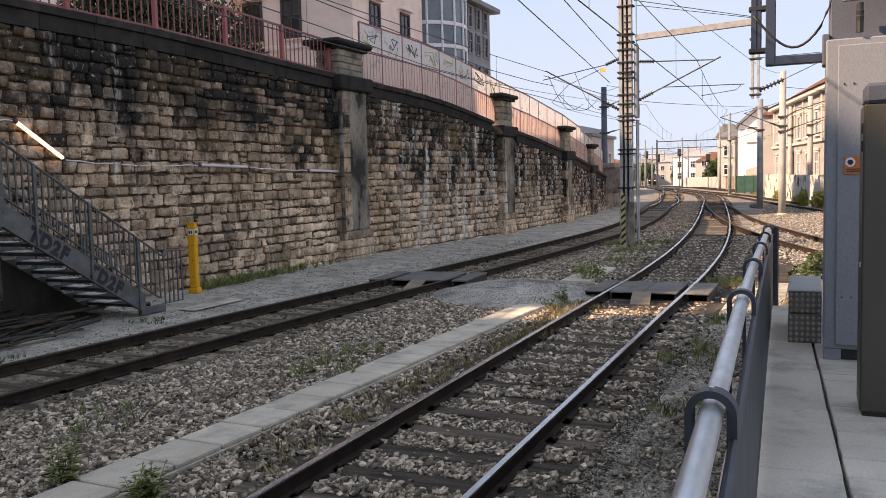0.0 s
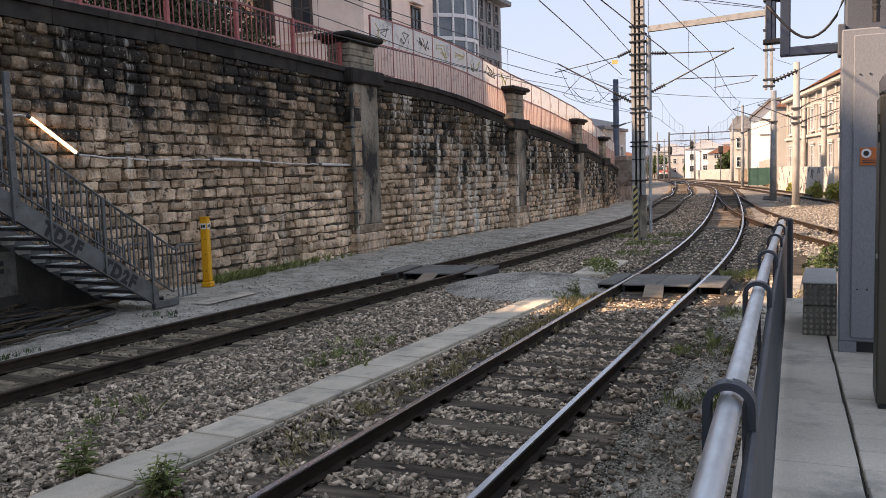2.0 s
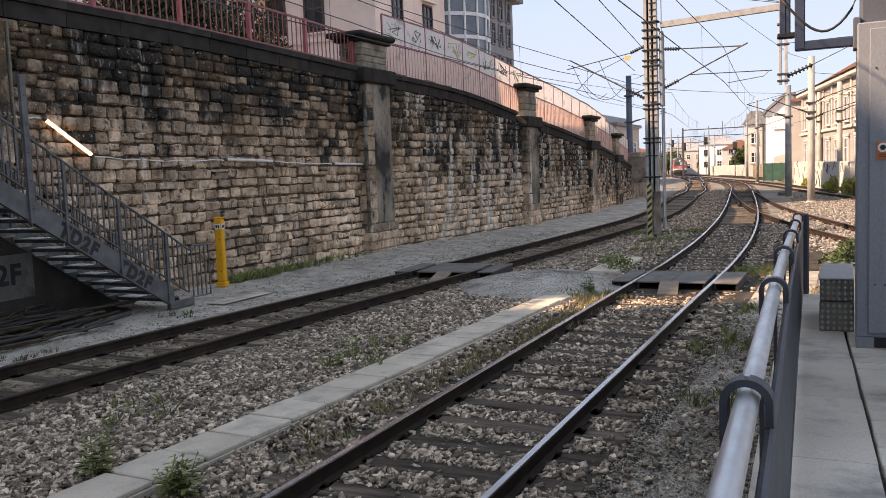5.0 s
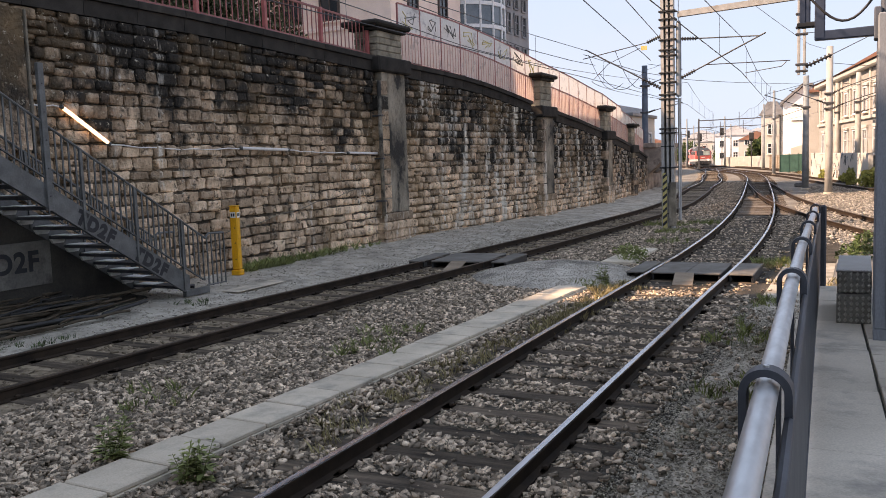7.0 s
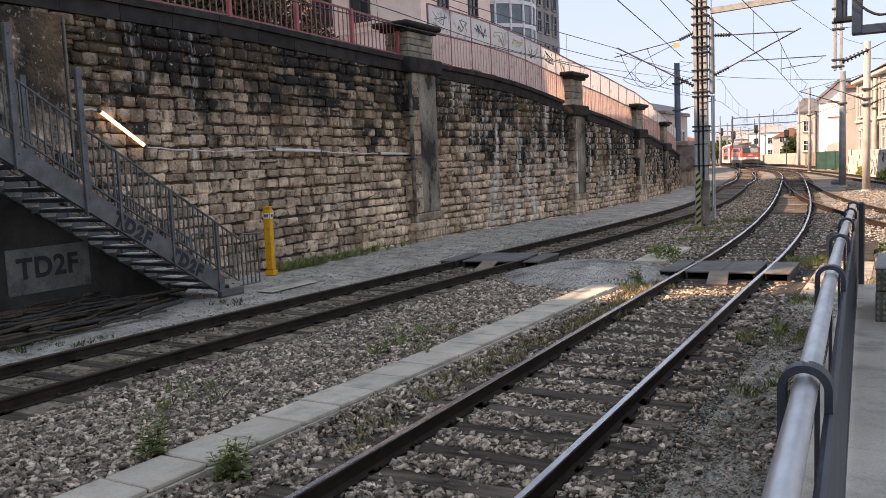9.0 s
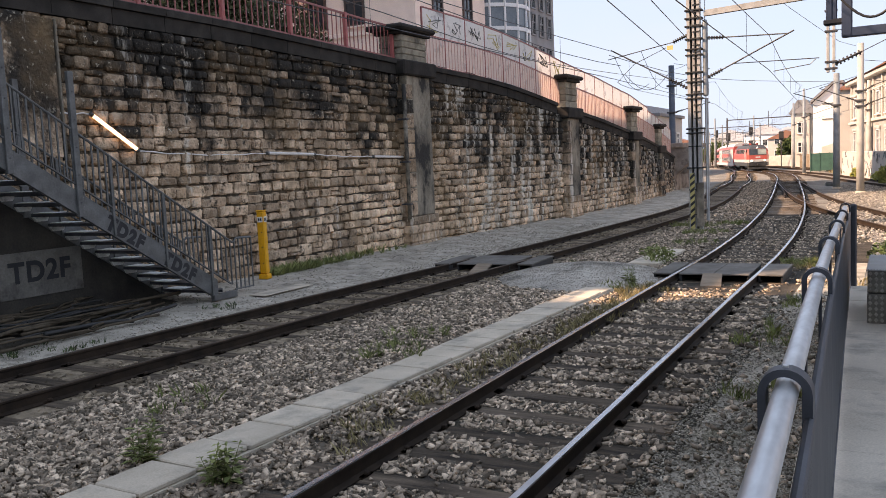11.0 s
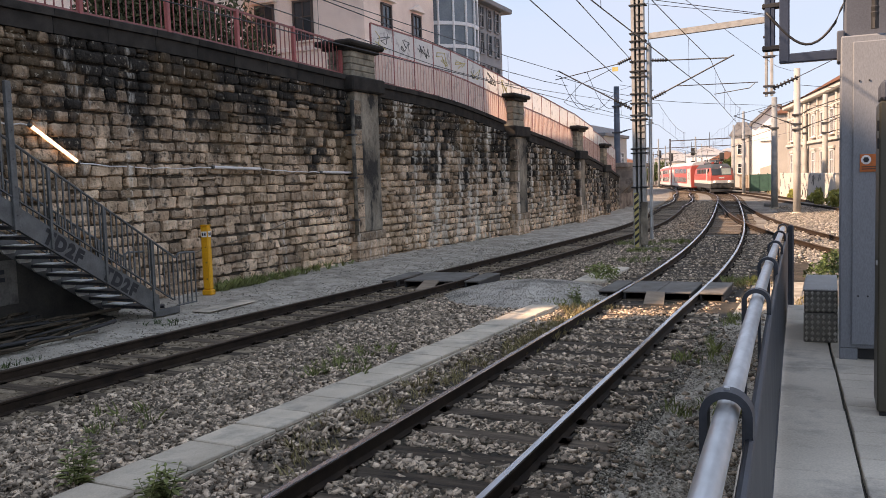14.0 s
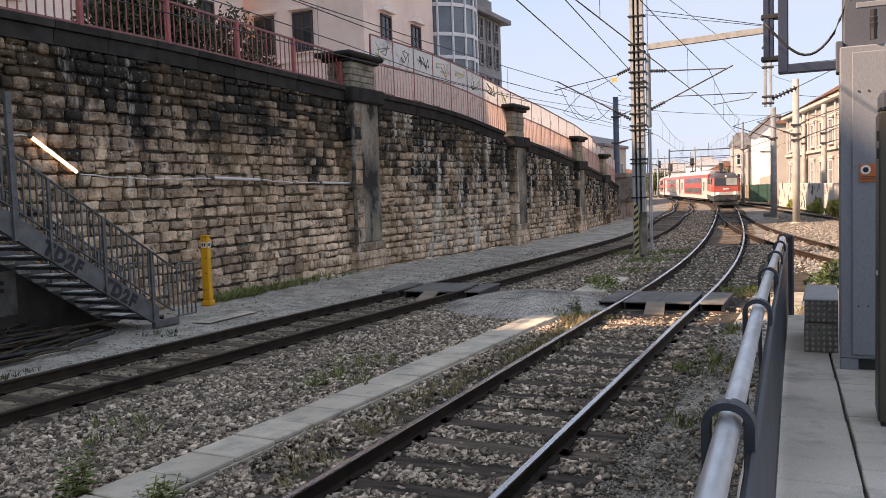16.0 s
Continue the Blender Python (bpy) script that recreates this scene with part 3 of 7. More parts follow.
def curve_points(ctrl, step):
    """Smooth line through control points (x, y), stepped evenly."""
    c = [Vector((*p, 0)) if len(p) == 2 else Vector(p) for p in ctrl]
    out = []
    for i in range(len(c) - 1):
        p0, p1, p2, p3 = c[max(i - 1, 0)], c[i], c[i + 1], c[min(i + 2, len(c) - 1)]
        k = max(2, int((p2 - p1).length / step))
        for j in range(k):
            t = j / k
            out.append(0.5 * (2 * p1 + (p2 - p0) * t + (2 * p0 - 5 * p1 + 4 * p2 - p3) * t * t + (3 * p1 - p0 - 3 * p2 + p3) * t ** 3))
    out.append(c[-1])
    return out


def along(points, d):
    """Place and heading (degrees) at a distance along a stepped line."""
    for a, b in zip(points, points[1:]):
        s = (b - a).length
        if d <= s:
            p = a + (b - a) * (d / s)
            return p, math.degrees(math.atan2(-(b - a).x, (b - a).y)), b - a
        d -= s
    e = points[-1] - points[-2]
    return points[-1] + e.normalized() * d, math.degrees(math.atan2(-e.x, e.y)), e


def ground_z(y):
    return -0.0085 * min(max(0.0, y - 135.0), 140.0)


# ---- setting: ground, street, retaining wall ----
WALL_X = [(-30, -12.5), (20.9, -12.5), (22.6, -12.4), (31.8, -11.42), (40.2, -11.12), (47.4, -11.62), (56, -12.6)]
COPING_Z = [(-30, 5.74), (14, 5.70), (21.5, 5.50), (25.5, 5.32), (27.8, 5.12), (29.9, 4.83), (32, 4.52), (35.8, 4.17), (39.2, 3.77), (47.4, 3.02), (56, 2.25)]
WALL_END = 54.5


def wx(y):
    return lerp(WALL_X, y)


def cz(y):
    return lerp(COPING_Z, y)


def build_ground():
    ys = [-60, 0, 60, 135, 170, 205, 240, 275, 600, 1500]
    xs = [-1200, -200, -40, 0, 40, 200, 1200]
    g = Geo()
    g.add([(x, y, ground_z(y) - 0.012) for y in ys for x in xs],
          [(j * 7 + i, j * 7 + i + 1, j * 7 + i + 8, j * 7 + i + 7) for j in range(len(ys) - 1) for i in range(6)])
    solid("ground", g, M["ballast_far"], "grey-brown ballast and dry earth of the rail yard", "ground", "structure")
    # gritty bed under the loose stones close by
    g = Geo()
    g.add([(-8.2, -4, -0.008), (-0.5, -4, -0.008), (-0.5, 34, -0.008), (-7.2, 34, -0.008)], [(0, 1, 2, 3)])
    solid("track_bed", g, M["earth"], "dark gritty earth under the ballast", "ground", "structure")
    # fine mossy grit along the platform
    g = Geo()
    g.add([(-1.62, -4, -0.003), (-0.45, -4, -0.003), (-0.5, 20, -0.003), (-1.5, 20, -0.003)], [(0, 1, 2, 3)])
    solid("grit_strip", g, M["grit_small"], "fine mossy grey grit along the platform edge", "ground", "structure")
    # dark brown bed of the left track
    line = curve_points([(a, b) for a, b in LEFT if b < 120], 2.0)
    g = Geo()
    vs = []
    for p, q in zip(offset_line(line, -1.5), offset_line(line, 1.4)):
        vs += [(p.x, p.y, -0.006), (q.x, q.y, -0.006)]
    g.add(vs, [(2 * i, 2 * i + 1, 2 * i + 3, 2 * i + 2) for i in range(len(line) - 1)])
    solid("left_track_bed", g, M["ballast_brown"], "dark brown bed under the left track", "ground", "structure")
    # worn asphalt path between the far rail and the wall, rising to the wall foot
    path = [(-10.25, -6), (-10.2, 3), (-10.0, 10), (-9.62, 17), (-9.1, 28), (-8.95, 38), (-9.6, 48), (-10.9, 58)]
    g = Geo()
    vs, fs = [], []
    for i, p in enumerate(curve_points(path, 1.0)):
        w = wx(p.y) + 0.02
        for k, (t, z) in enumerate(((0, 0.02), (0.03, 0.10), (0.5, 0.17), (0.85, 0.2), (1, 0.25))):
            vs.append((p.x + (w - p.x) * t, p.y, z + 0.012 * noise.noise((p.x * 2 + t * 5, p.y * 0.8, 0))))
        if i:
            a = (i - 1) * 5
            fs += [(a + k, a + k + 1, a + k + 6, a + k + 5) for k in range(4)]
    g.add(vs, fs)
    solid("path", g, M["asphalt"], "worn grey asphalt path beside the rails", "path", "structure")
    # dark soil under the stair
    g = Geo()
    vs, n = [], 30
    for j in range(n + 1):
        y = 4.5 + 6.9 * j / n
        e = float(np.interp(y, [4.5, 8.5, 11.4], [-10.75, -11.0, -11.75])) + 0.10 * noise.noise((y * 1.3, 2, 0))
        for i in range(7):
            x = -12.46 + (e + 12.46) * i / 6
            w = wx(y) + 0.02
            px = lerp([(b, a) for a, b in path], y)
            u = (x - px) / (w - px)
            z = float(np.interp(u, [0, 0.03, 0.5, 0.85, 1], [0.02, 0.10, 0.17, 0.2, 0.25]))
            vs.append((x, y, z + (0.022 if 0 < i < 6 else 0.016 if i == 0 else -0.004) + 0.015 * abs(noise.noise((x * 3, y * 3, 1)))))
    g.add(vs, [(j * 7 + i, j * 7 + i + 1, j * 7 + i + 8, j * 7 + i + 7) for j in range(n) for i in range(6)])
    solid("soil_patch", g, M["earth"], "dark soil under the stair", "ground", "structure")
    # heap of fine grey grit between the two crossings
    g = Geo()
    vs, fs, n = [], [], 28
    for j in range(n + 1):
        for i in range(n + 1):
            u, w = i / n * 2 - 1, j / n * 2 - 1
            d = math.sqrt(u * u + w * w)
            h = 0.27 * max(0, 1 - d ** 2.2) + 0.02 * noise.noise((u * 4, w * 4, 3)) * max(0, 1 - d)
            vs.append((-5.75 + u * 1.9 - w * 0.2, 16.9 + w * 2.3, h - 0.02))
    fs = [(j * (n + 1) + i, j * (n + 1) + i + 1, (j + 1) * (n + 1) + i + 1, (j + 1) * (n + 1) + i) for j in range(n) for i in range(n)]
    g.add(vs, fs)
    solid("grit_heap", g, M["grit"], "low heap of fine grey grit between the tracks", "gravel", "structure", smooth=True)
    # street on top of the wall
    g = Geo()
    vs, fs = [], []
    ys = [-30, 14, 21.5, 25.5, 27.8, 29.9, 32, 35.8, 39.2, 47.4, 56]
    for i, y in enumerate(ys):
        vs += [(wx(y) - 0.35, y, cz(y) - 0.12), (-60, y, cz(y) - 0.12), (-60, y, -0.5), (wx(y) - 0.35, y, -0.5)]
        if i:
            a = (i - 1) * 4
            fs += [(a + k, a + (k + 1) % 4, a + 4 + (k + 1) % 4, a + 4 + k) for k in range(4)]
    fs += [(3, 2, 1, 0), tuple(len(ys) * 4 - 4 + k for k in range(4))]
    g.add(vs, fs)
    solid("street", g, M["asphalt"], "asphalt street on the raised ground behind the wall", "street", "structure")


RNG = np.random.RandomState(7)


def block(y0, y1, z0, z1, depth, rng):
    """One rough-hewn stone: a face of 12 facets of uneven depth behind a ragged rim, and its sides."""
    us, ws = (0.0, 0.1, 0.5, 0.9, 1.0), (0.0, 0.15, 0.85, 1.0)
    w, h = y1 - y0, z1 - z0
    tilt_u, tilt_w = rng.uniform(-0.012, 0.012), rng.uniform(-0.012, 0.012)
    vs, rim = [], []
    for b, q in enumerate(ws):
        for a, u in enumerate(us):
            edge = a in (0, 4) or b in (0, 3)
            corner = a in (0, 4) and b in (0, 3)
            ju, jw = (rng.uniform(-0.016, 0.016), rng.uniform(-0.013, 0.013)) if edge else (rng.uniform(-0.03, 0.03), rng.uniform(-0.02, 0.02))
            if corner:
                ju += 0.02 if a == 0 else -0.02
                jw += 0.014 if b == 0 else -0.014
            out = depth - 0.028 + rng.uniform(-0.014, 0.006) if edge else depth + rng.uniform(-0.017, 0.017) + tilt_u * (u - 0.5) * 2 + tilt_w * (q - 0.5) * 2
            vs.append((out, y0 + w * u + ju, z0 + h * q + jw))
    fs = [(b * 5 + a, b * 5 + a + 1, b * 5 + a + 6, b * 5 + a + 5) for b in range(3) for a in range(4)]
    rim = [0, 1, 2, 3, 4, 9, 14, 19, 18, 17, 16, 15, 10, 5]
    vs += [(-0.05, vs[k][1], vs[k][2]) for k in rim]
    fs += [(rim[(k + 1) % 14], rim[k], 20 + k, 20 + (k + 1) % 14) for k in range(14)]
    return vs, fs


def courses():
    """Rows of stones over the whole wall face: y0, y1, z0, z1."""
    rng = np.random.RandomState(11)
    z, rows = 0.08, []
    while z < 5.5:
        h = rng.uniform(0.185, 0.265)
        y = -1.0 + rng.uniform(0, 0.4)
        while y < WALL_END:
            w = rng.uniform(0.26, 0.50) if rng.rand() > 0.16 else rng.uniform(0.46, 0.66)
            if y > 22.6:
                w *= 0.86
            top = cz(y + w / 2) - 0.42
            z1 = min(z + h + rng.uniform(-0.02, 0.012), top)
            if z1 - z > 0.07:
                up, dn = rng.uniform(-0.022, 0.022), rng.uniform(-0.022, 0.022)
                if rng.rand() < 0.04 and z1 - z > 0.2:
                    cut = z + (z1 - z) * rng.uniform(0.42, 0.6)
                    rows.append((y, y + w, z + dn, cut))
                    rows.append((y, y + w, cut, min(z1 + up, top)))
                elif rng.rand() < 0.14 and w > 0.42:
                    cut = y + w * rng.uniform(0.35, 0.65)
                    rows.append((y, cut, z + dn, min(z1 + up, top)))
                    rows.append((cut, y + w, z + up, min(z1 + dn, top)))
                else:
                    rows.append((y, y + w, z + dn, min(z1 + up, top)))
            y += w
        z += h
    return rows


PILASTERS = [(20.95, 22.55), (31.5, 33.0), (39.7, 41.0), (46.9, 47.9)]


def build_wall():
    wall = tagged(new("wall_west"), "tall retaining wall of rough sooty sandstone blocks", "wall", "", "structure")
    g = Geo()
    ys = [-6, 14, 20.9, 22.6, 25.5, 27.8, 29.9, 31.8, 35.8, 40.2, 47.4, WALL_END]
    vs, fs = [], []
    for i, y in enumerate(ys):
        vs += [(wx(y), y, -0.3), (wx(y), y, cz(y) - 0.40), (wx(y) - 0.9, y, cz(y) - 0.40), (wx(y) - 0.9, y, -0.3)]
        if i:
            a = (i - 1) * 4
            fs += [(a + k, a + (k + 1) % 4, a + 4 + (k + 1) % 4, a + 4 + k) for k in range(4)]
    fs += [(3, 2, 1, 0), tuple(len(ys) * 4 - 4 + k for k in range(4))]
    g.add(vs, fs)
    part("core", g, M["mortar"], wall, "dark recessed mortar")
    rest_v, rest_f = [], []
    for y0, y1, z0, z1 in courses():
        mid = (y0 + y1) / 2
        if any(a < mid < b for a, b in PILASTERS):
            continue
        vs, fs = block(y0 + 0.018, y1 - 0.018, z0 + 0.014, z1 - 0.014, RNG.uniform(0.05, 0.125), RNG)
        place = [(wx(mid) + x + (wx(y) - wx(mid)), y, z) for x, y, z in vs]
        if 11.6 < mid < 18.6 and z0 < 4.2:
            ob = part("stone", Geo().add([(x - wx(mid), y - mid, z - z0) for x, y, z in place], fs), M["stone"], wall)
            ob.location = (wx(mid), mid, z0)
        else:
            k = len(rest_v)
            rest_v += place
            rest_f += [tuple(i + k for i in f) for f in fs]
    tagged(part("stones", raw_mesh("stones", rest_v, rest_f, M["stone"]), None, wall), kind="stuff")
    # coping, in long dark stones
    y = -4.0
    while y < WALL_END:
        y1 = min(y + 1.25, WALL_END)
        if not any(a - 0.25 < (y + y1) / 2 < b + 0.25 for a, b in PILASTERS):
            gg = Geo()
            for a, b, zl, zh in ((-0.5, 0.10, -0.43, -0.14), (-0.52, 0.16, -0.14, 0.0)):
                vs = [(wx(q) + s, q, cz(q) + zz) for q in (y + 0.006, y1 - 0.006) for s, zz in ((a, zl), (b, zl), (b, zh - 0.015), (b - 0.02, zh), (a, zh))]
                gg.add(vs, [(4, 3, 2, 1, 0), (5, 6, 7, 8, 9)] + [(k, (k + 1) % 5, (k + 1) % 5 + 5, k + 5) for k in range(5)])
            part("coping_stone", gg, M["coping"], wall)
        y = y1
    # pilasters with moulded foot, street pier and cap
    for n, (a, b) in enumerate(PILASTERS):
        x, m = wx((a + b) / 2), (a + b) / 2
        top = cz(m)
        g = Geo()
        g.box(x - 0.3, x + 0.22, a + 0.14, b - 0.1, 1.05, top - 0.42, 0.02)
        part("pilaster_shaft", g, M["render_grey"], wall, "grey rendered pilaster, streaked with soot")
        g = Geo()
        zf = 0.05
        for k in range(4):
            g.box(x - 0.3, x + 0.27 + RNG.uniform(-.02, .02), a - 0.02, b + 0.04, zf, zf + 0.245, 0.03)
            zf += 0.25
        part("pilaster_foot", g, M["stone"], wall)
        g = Geo()
        for k in range(int((top - 1.4) / 0.42)):
            z0 = 1.06 + k * 0.42
            g.box(x - 0.1, x + 0.25 - 0.02 * (k % 2), a - 0.06, a + 0.42 + 0.05 * (k % 2), z0, z0 + 0.395, 0.025)
        part("quoin", g, M["stone"], wall)
        g = Geo().box(x - 0.5, x + 0.34, a - 0.14, b + 0.16, top - 0.42, top + 0.0, 0.04)
        part("coping_stone", g, M["coping"], wall)
        pier = thing("wall_pier", "square stone pier with a dark cap on the wall", "pier", "piers on the wall")
        h = 0.74 if n == 0 else 1.0 if n == 1 else 0.93
        for k in range(4):
            zz = top + k * h / 4
            g = Geo().box(x - 0.62, x + 0.16 - 0.01 * (k % 2), a + 0.1 + 0.012 * (k % 2), b - 0.1, zz + 0.004, zz + h / 4 - 0.006, 0.02)
            part("course", g, M["pier"], pier)
        g = Geo()
        g.box(x - 0.72, x + 0.27, a - 0.05, b + 0.02, top + h, top + h + 0.10, 0.03)
        g.box(x - 0.84, x + 0.38, a - 0.28, b + 0.14, top + h + 0.10, top + h + 0.25, 0.05)
        part("cap", g, M["coping"], pier, "dark weathered cap stone")
    # rainwater pipe beside the first pilaster
    pipe = thing("rain_pipe", "old stone-grey rainwater pipe down the wall", "pipe")
    part("pipe", Geo().tube([(-12.2, 20.86, 1.0), (-12.2, 20.86, 4.8)], 0.06, 10), M["render_grey"], pipe, smooth=True)
    for z in (1.4, 2.6, 3.8):
        part("clamp", Geo().box(-12.42, -12.12, 20.79, 20.93, z, z + 0.05, 0.01), M["dark_steel"], pipe)


# ---- tracks ----
RAIL = [(-0.07, 0.0), (0.07, 0.0), (0.07, 0.012), (0.012, 0.03), (0.012, 0.115), (0.034, 0.128), (0.034, 0.150), (-0.034, 0.150), (-0.034, 0.128), (-0.012, 0.115), (-0.012, 0.03), (-0.07, 0.012)]
HEAD = [(-0.031, 0.1505), (0.031, 0.1505), (0.027, 0.16), (-0.027, 0.16)]


def offset_line(pts, d):
    out = []
    for i, p in enumerate(pts):
        t = pts[min(i + 1, len(pts) - 1)] - pts[max(i - 1, 0)]
        t.z = 0
        t.normalize()
        out.append(p + Vector((t.y, -t.x, 0)) * d)
    return out


def track(name, ctrl, label, head, sleepers_to, step=0.66, bury=0.0):
    """Rails on timber sleepers along a smooth line; head is the material of the running surface."""
    pts = curve_points(ctrl, 1.2)
    for p in pts:
        p.z = ground_z(p.y)
    t = tagged(new(name), label, "railway track", "", "structure")
    for s in (-0.7535, 0.7535):
        line = offset_line(pts, s)
        r = part("rail", Geo().sweep(line, RAIL), M["rail_side"], t, "brown steel rail")
        part("rail_head", Geo().sweep(line, HEAD), head, r, "worn running surface")
    shape = Geo().box(-1.28, 1.28, -0.125, 0.125, -0.12, 0.0, 0.014).mesh("sleeper", M["sleeper"])
    chair = Geo()
    for s in (-0.7535, 0.7535):
        for q in (-1, 1):
            chair.box(s - 0.10, s + 0.10, -0.08, 0.08, 0.0, 0.016)
            chair.box(s + q * 0.095 - 0.022, s + q * 0.095 + 0.022, -0.03, 0.03, 0.016, 0.05, 0.008)
    chair = chair.mesh("fastening", M["rail_side"])
    rng = np.random.RandomState(len(ctrl) * 5 + 3)
    far = Geo()
    d, total, count = 0.3, sum((b - a).length for a, b in zip(pts, pts[1:])), 0
    while d < total:
        p, hd, _ = along(pts, d)
        if p.y > sleepers_to:
            break
        m = pose(p.x + rng.uniform(-.04, .04), p.y, p.z + 0.004 + rng.uniform(-0.012, 0.008) - bury, 0, 0, hd + rng.uniform(-0.8, 0.8))
        if count < 90 and p.y > -2:
            sl = part("sleeper", shape, None, t, at=m)
            part("fastening", chair, None, sl)
            count += 1
        elif p.y > -2:
            far.box(-1.28, 1.28, -0.125, 0.125, -0.12, 0.0, 0, m)
        d += step
    if far.v:
        tagged(part("sleepers_far", far, M["sleeper"], t), kind="stuff")
    return pts


RIGHT = [(-3.08, -6), (-3.08, 6), (-3.07, 14), (-3.06, 21), (-3.38, 29), (-4.22, 40), (-5.95, 57.5), (-8.45, 80), (-11.3, 97), (-15.6, 112), (-19.6, 127), (-25.0, 149), (-33.0, 190), (-39.5, 228), (-46, 270), (-60, 360)]
LEFT = [(-9.4, -6), (-9.3, 5), (-9.02, 11), (-8.6, 17), (-8.3, 21), (-7.95, 28), (-7.78, 38), (-8.65, 49), (-10.1, 62), (-13.3, 88), (-18.5, 118), (-26, 150), (-37, 195), (-50, 260)]
BRANCH = [(-8.1, 76), (-6.2, 62), (-3.62, 45), (-1.5, 35), (0.9, 26.5), (4.0, 18), (9, 8)]
EAST_A = [(-42, 215), (-25, 150), (-13.2, 108), (-6.6, 86), (-2.7, 69), (0.2, 57), (3.6, 44), (8.5, 28), (15, 8)]
EAST_B = [(-38, 217), (-21, 152), (-9.0, 110), (-2.4, 88), (1.4, 71), (4.4, 59), (8, 46), (13, 30), (20, 10)]


def build_tracks():
    track("track_right", RIGHT, "railway track with bright rails on timber sleepers", M["rail_head"], 120)
    track("track_left", LEFT, "railway track with dull rails on timber sleepers", M["rail_rust"], 110)
    track("track_branch", BRANCH, "rusty railway track crossing to the next line", M["rail_rust"], 80, bury=0.02)
    track("track_east", EAST_A, "brown railway track at the far side of the yard", M["rail_rust"], 120, bury=0.02)
    track("track_far", EAST_B, "brown railway track at the far side of the yard", M["rail_rust"], 120, bury=0.02)
    # connecting curve out of the left track
    track("track_link", [(-9.7, 58), (-11.0, 72), (-13.6, 88), (-15.2, 100), (-19.4, 126)], "railway track joining in a switch", M["rail_head"], 100, bury=0.02)
    # long check rails in the switch
    t = tagged(new("switch_rails"), "short check rails and frog of a switch", "railway switch", "", "structure")
    for line in ([(-5.0, 47), (-6.0, 55), (-6.9, 62), (-8.3, 74)], [(-4.35, 45), (-5.6, 53.5), (-7.1, 64)], [(-3.0, 38), (-3.6, 42), (-4.5, 48)]):
        part("check_rail", Geo().sweep([Vector((x, y, 0.0)) for x, y in line], RAIL), M["rail_side"], t)
    box = thing("point_motor", "low grey point machine box beside the switch", "point machine")
    part("case", Geo().box(-4.0, -3.2, 60.5, 61.2, 0, 0.22, 0.04), M["galv"], box)
    part("lid", Geo().box(-3.95, -3.25, 60.55, 61.15, 0.22, 0.26, 0.015), M["dark_steel"], box)


TROUGH_A, TROUGH_B = Vector((-5.62, -1.6, 0)), Vector((-4.86, 15.35, 0))


def build_trough():
    t = tagged(new("cable_trough"), "concrete cable trough with flat lids between the tracks", "cable trough", "", "structure")
    d = TROUGH_B - TROUGH_A
    hd = math.degrees(math.atan2(-d.x, d.y))
    length = d.length
    g = Geo()
    for s in (-0.30, 0.25):
        g.box(s, s + 0.05, 0, length, -0.1, 0.045, 0, pose(*TROUGH_A, 0, 0, hd))
    part("wall", g, M["concrete"], t)
    lid = Geo().box(-0.27, 0.27, 0.011, 0.589, 0.046, 0.092, 0.010).mesh("lid", M["concrete"])
    rng = np.random.RandomState(4)
    k = 0
    while (k + 1) * 0.6 < length:
        m = pose(*TROUGH_A, 0, 0, hd) @ pose(rng.uniform(-.008, .008), k * 0.6, rng.uniform(-.006, .006), rng.uniform(-.4, .4), rng.uniform(-.6, .6), rng.uniform(-.5, .5))
        part("lid", lid, None, t, at=m)
        k += 1
    # loose end slabs beyond the crossing
    g = Geo().box(-0.35, 0.35, 0, 1.5, 0.0, 0.1, 0.015, pose(-4.98, 18.75, 0, 0, 0, 0))
    g.box(-0.3, 0.3, 1.55, 3.0, 0.0, 0.09, 0.015, pose(-4.98, 18.75, 0, 0, 0, 0))
    part("end_slab", g, M["concrete"], t)


def crossing(name, cx_, cy_, hd, label, spans, half, ramp):
    """Hollow level-crossing panels beside and between the rails, open to the front, with a small wedge ramp."""
    t = thing(name, label, "level crossing", "foot crossings", at=pose(cx_, cy_, 0, 0, 0, hd))
    for a, b in spans:
        n = 2 if b - a > 1 else 1
        for k in range(n):
            u0, u1 = a + (b - a) * k / n + 0.005, a + (b - a) * (k + 1) / n - 0.005
            p = part("panel", Geo().box(u0, u1, -half, half, 0.135, 0.172, 0.010), M["plank"], t, "worn grey rubber panel")
            # closed back and black webs added to keep the hollow dark
            part("bearer", Geo().box(u0 + 0.02, u1 - 0.02, half - 0.14, half - 0.04, 0.0, 0.134), M["rubber"], p)
            for q in (u0 + 0.006, u1 - 0.046):
                part("web", Geo().box(q, q + 0.04, -half + 0.03, half - 0.03, 0.0, 0.134), M["rubber"], p)
    u0, u1, w0, w1, y0, y1 = ramp
    g = Geo().add([(u0, y0, 0.02), (u1, y0, 0.02), (w1, y1, 0.178), (w0, y1, 0.178), (u0, y0, 0.0), (u1, y0, 0.0), (w1, y1, 0.14), (w0, y1, 0.14)],
                  [(0, 1, 2, 3), (7, 6, 5, 4), (0, 4, 5, 1), (1, 5, 6, 2), (2, 6, 7, 3), (3, 7, 4, 0)])
    part("ramp", g, M["plank_new"], t, "pale wooden wedge ramp")
    return t


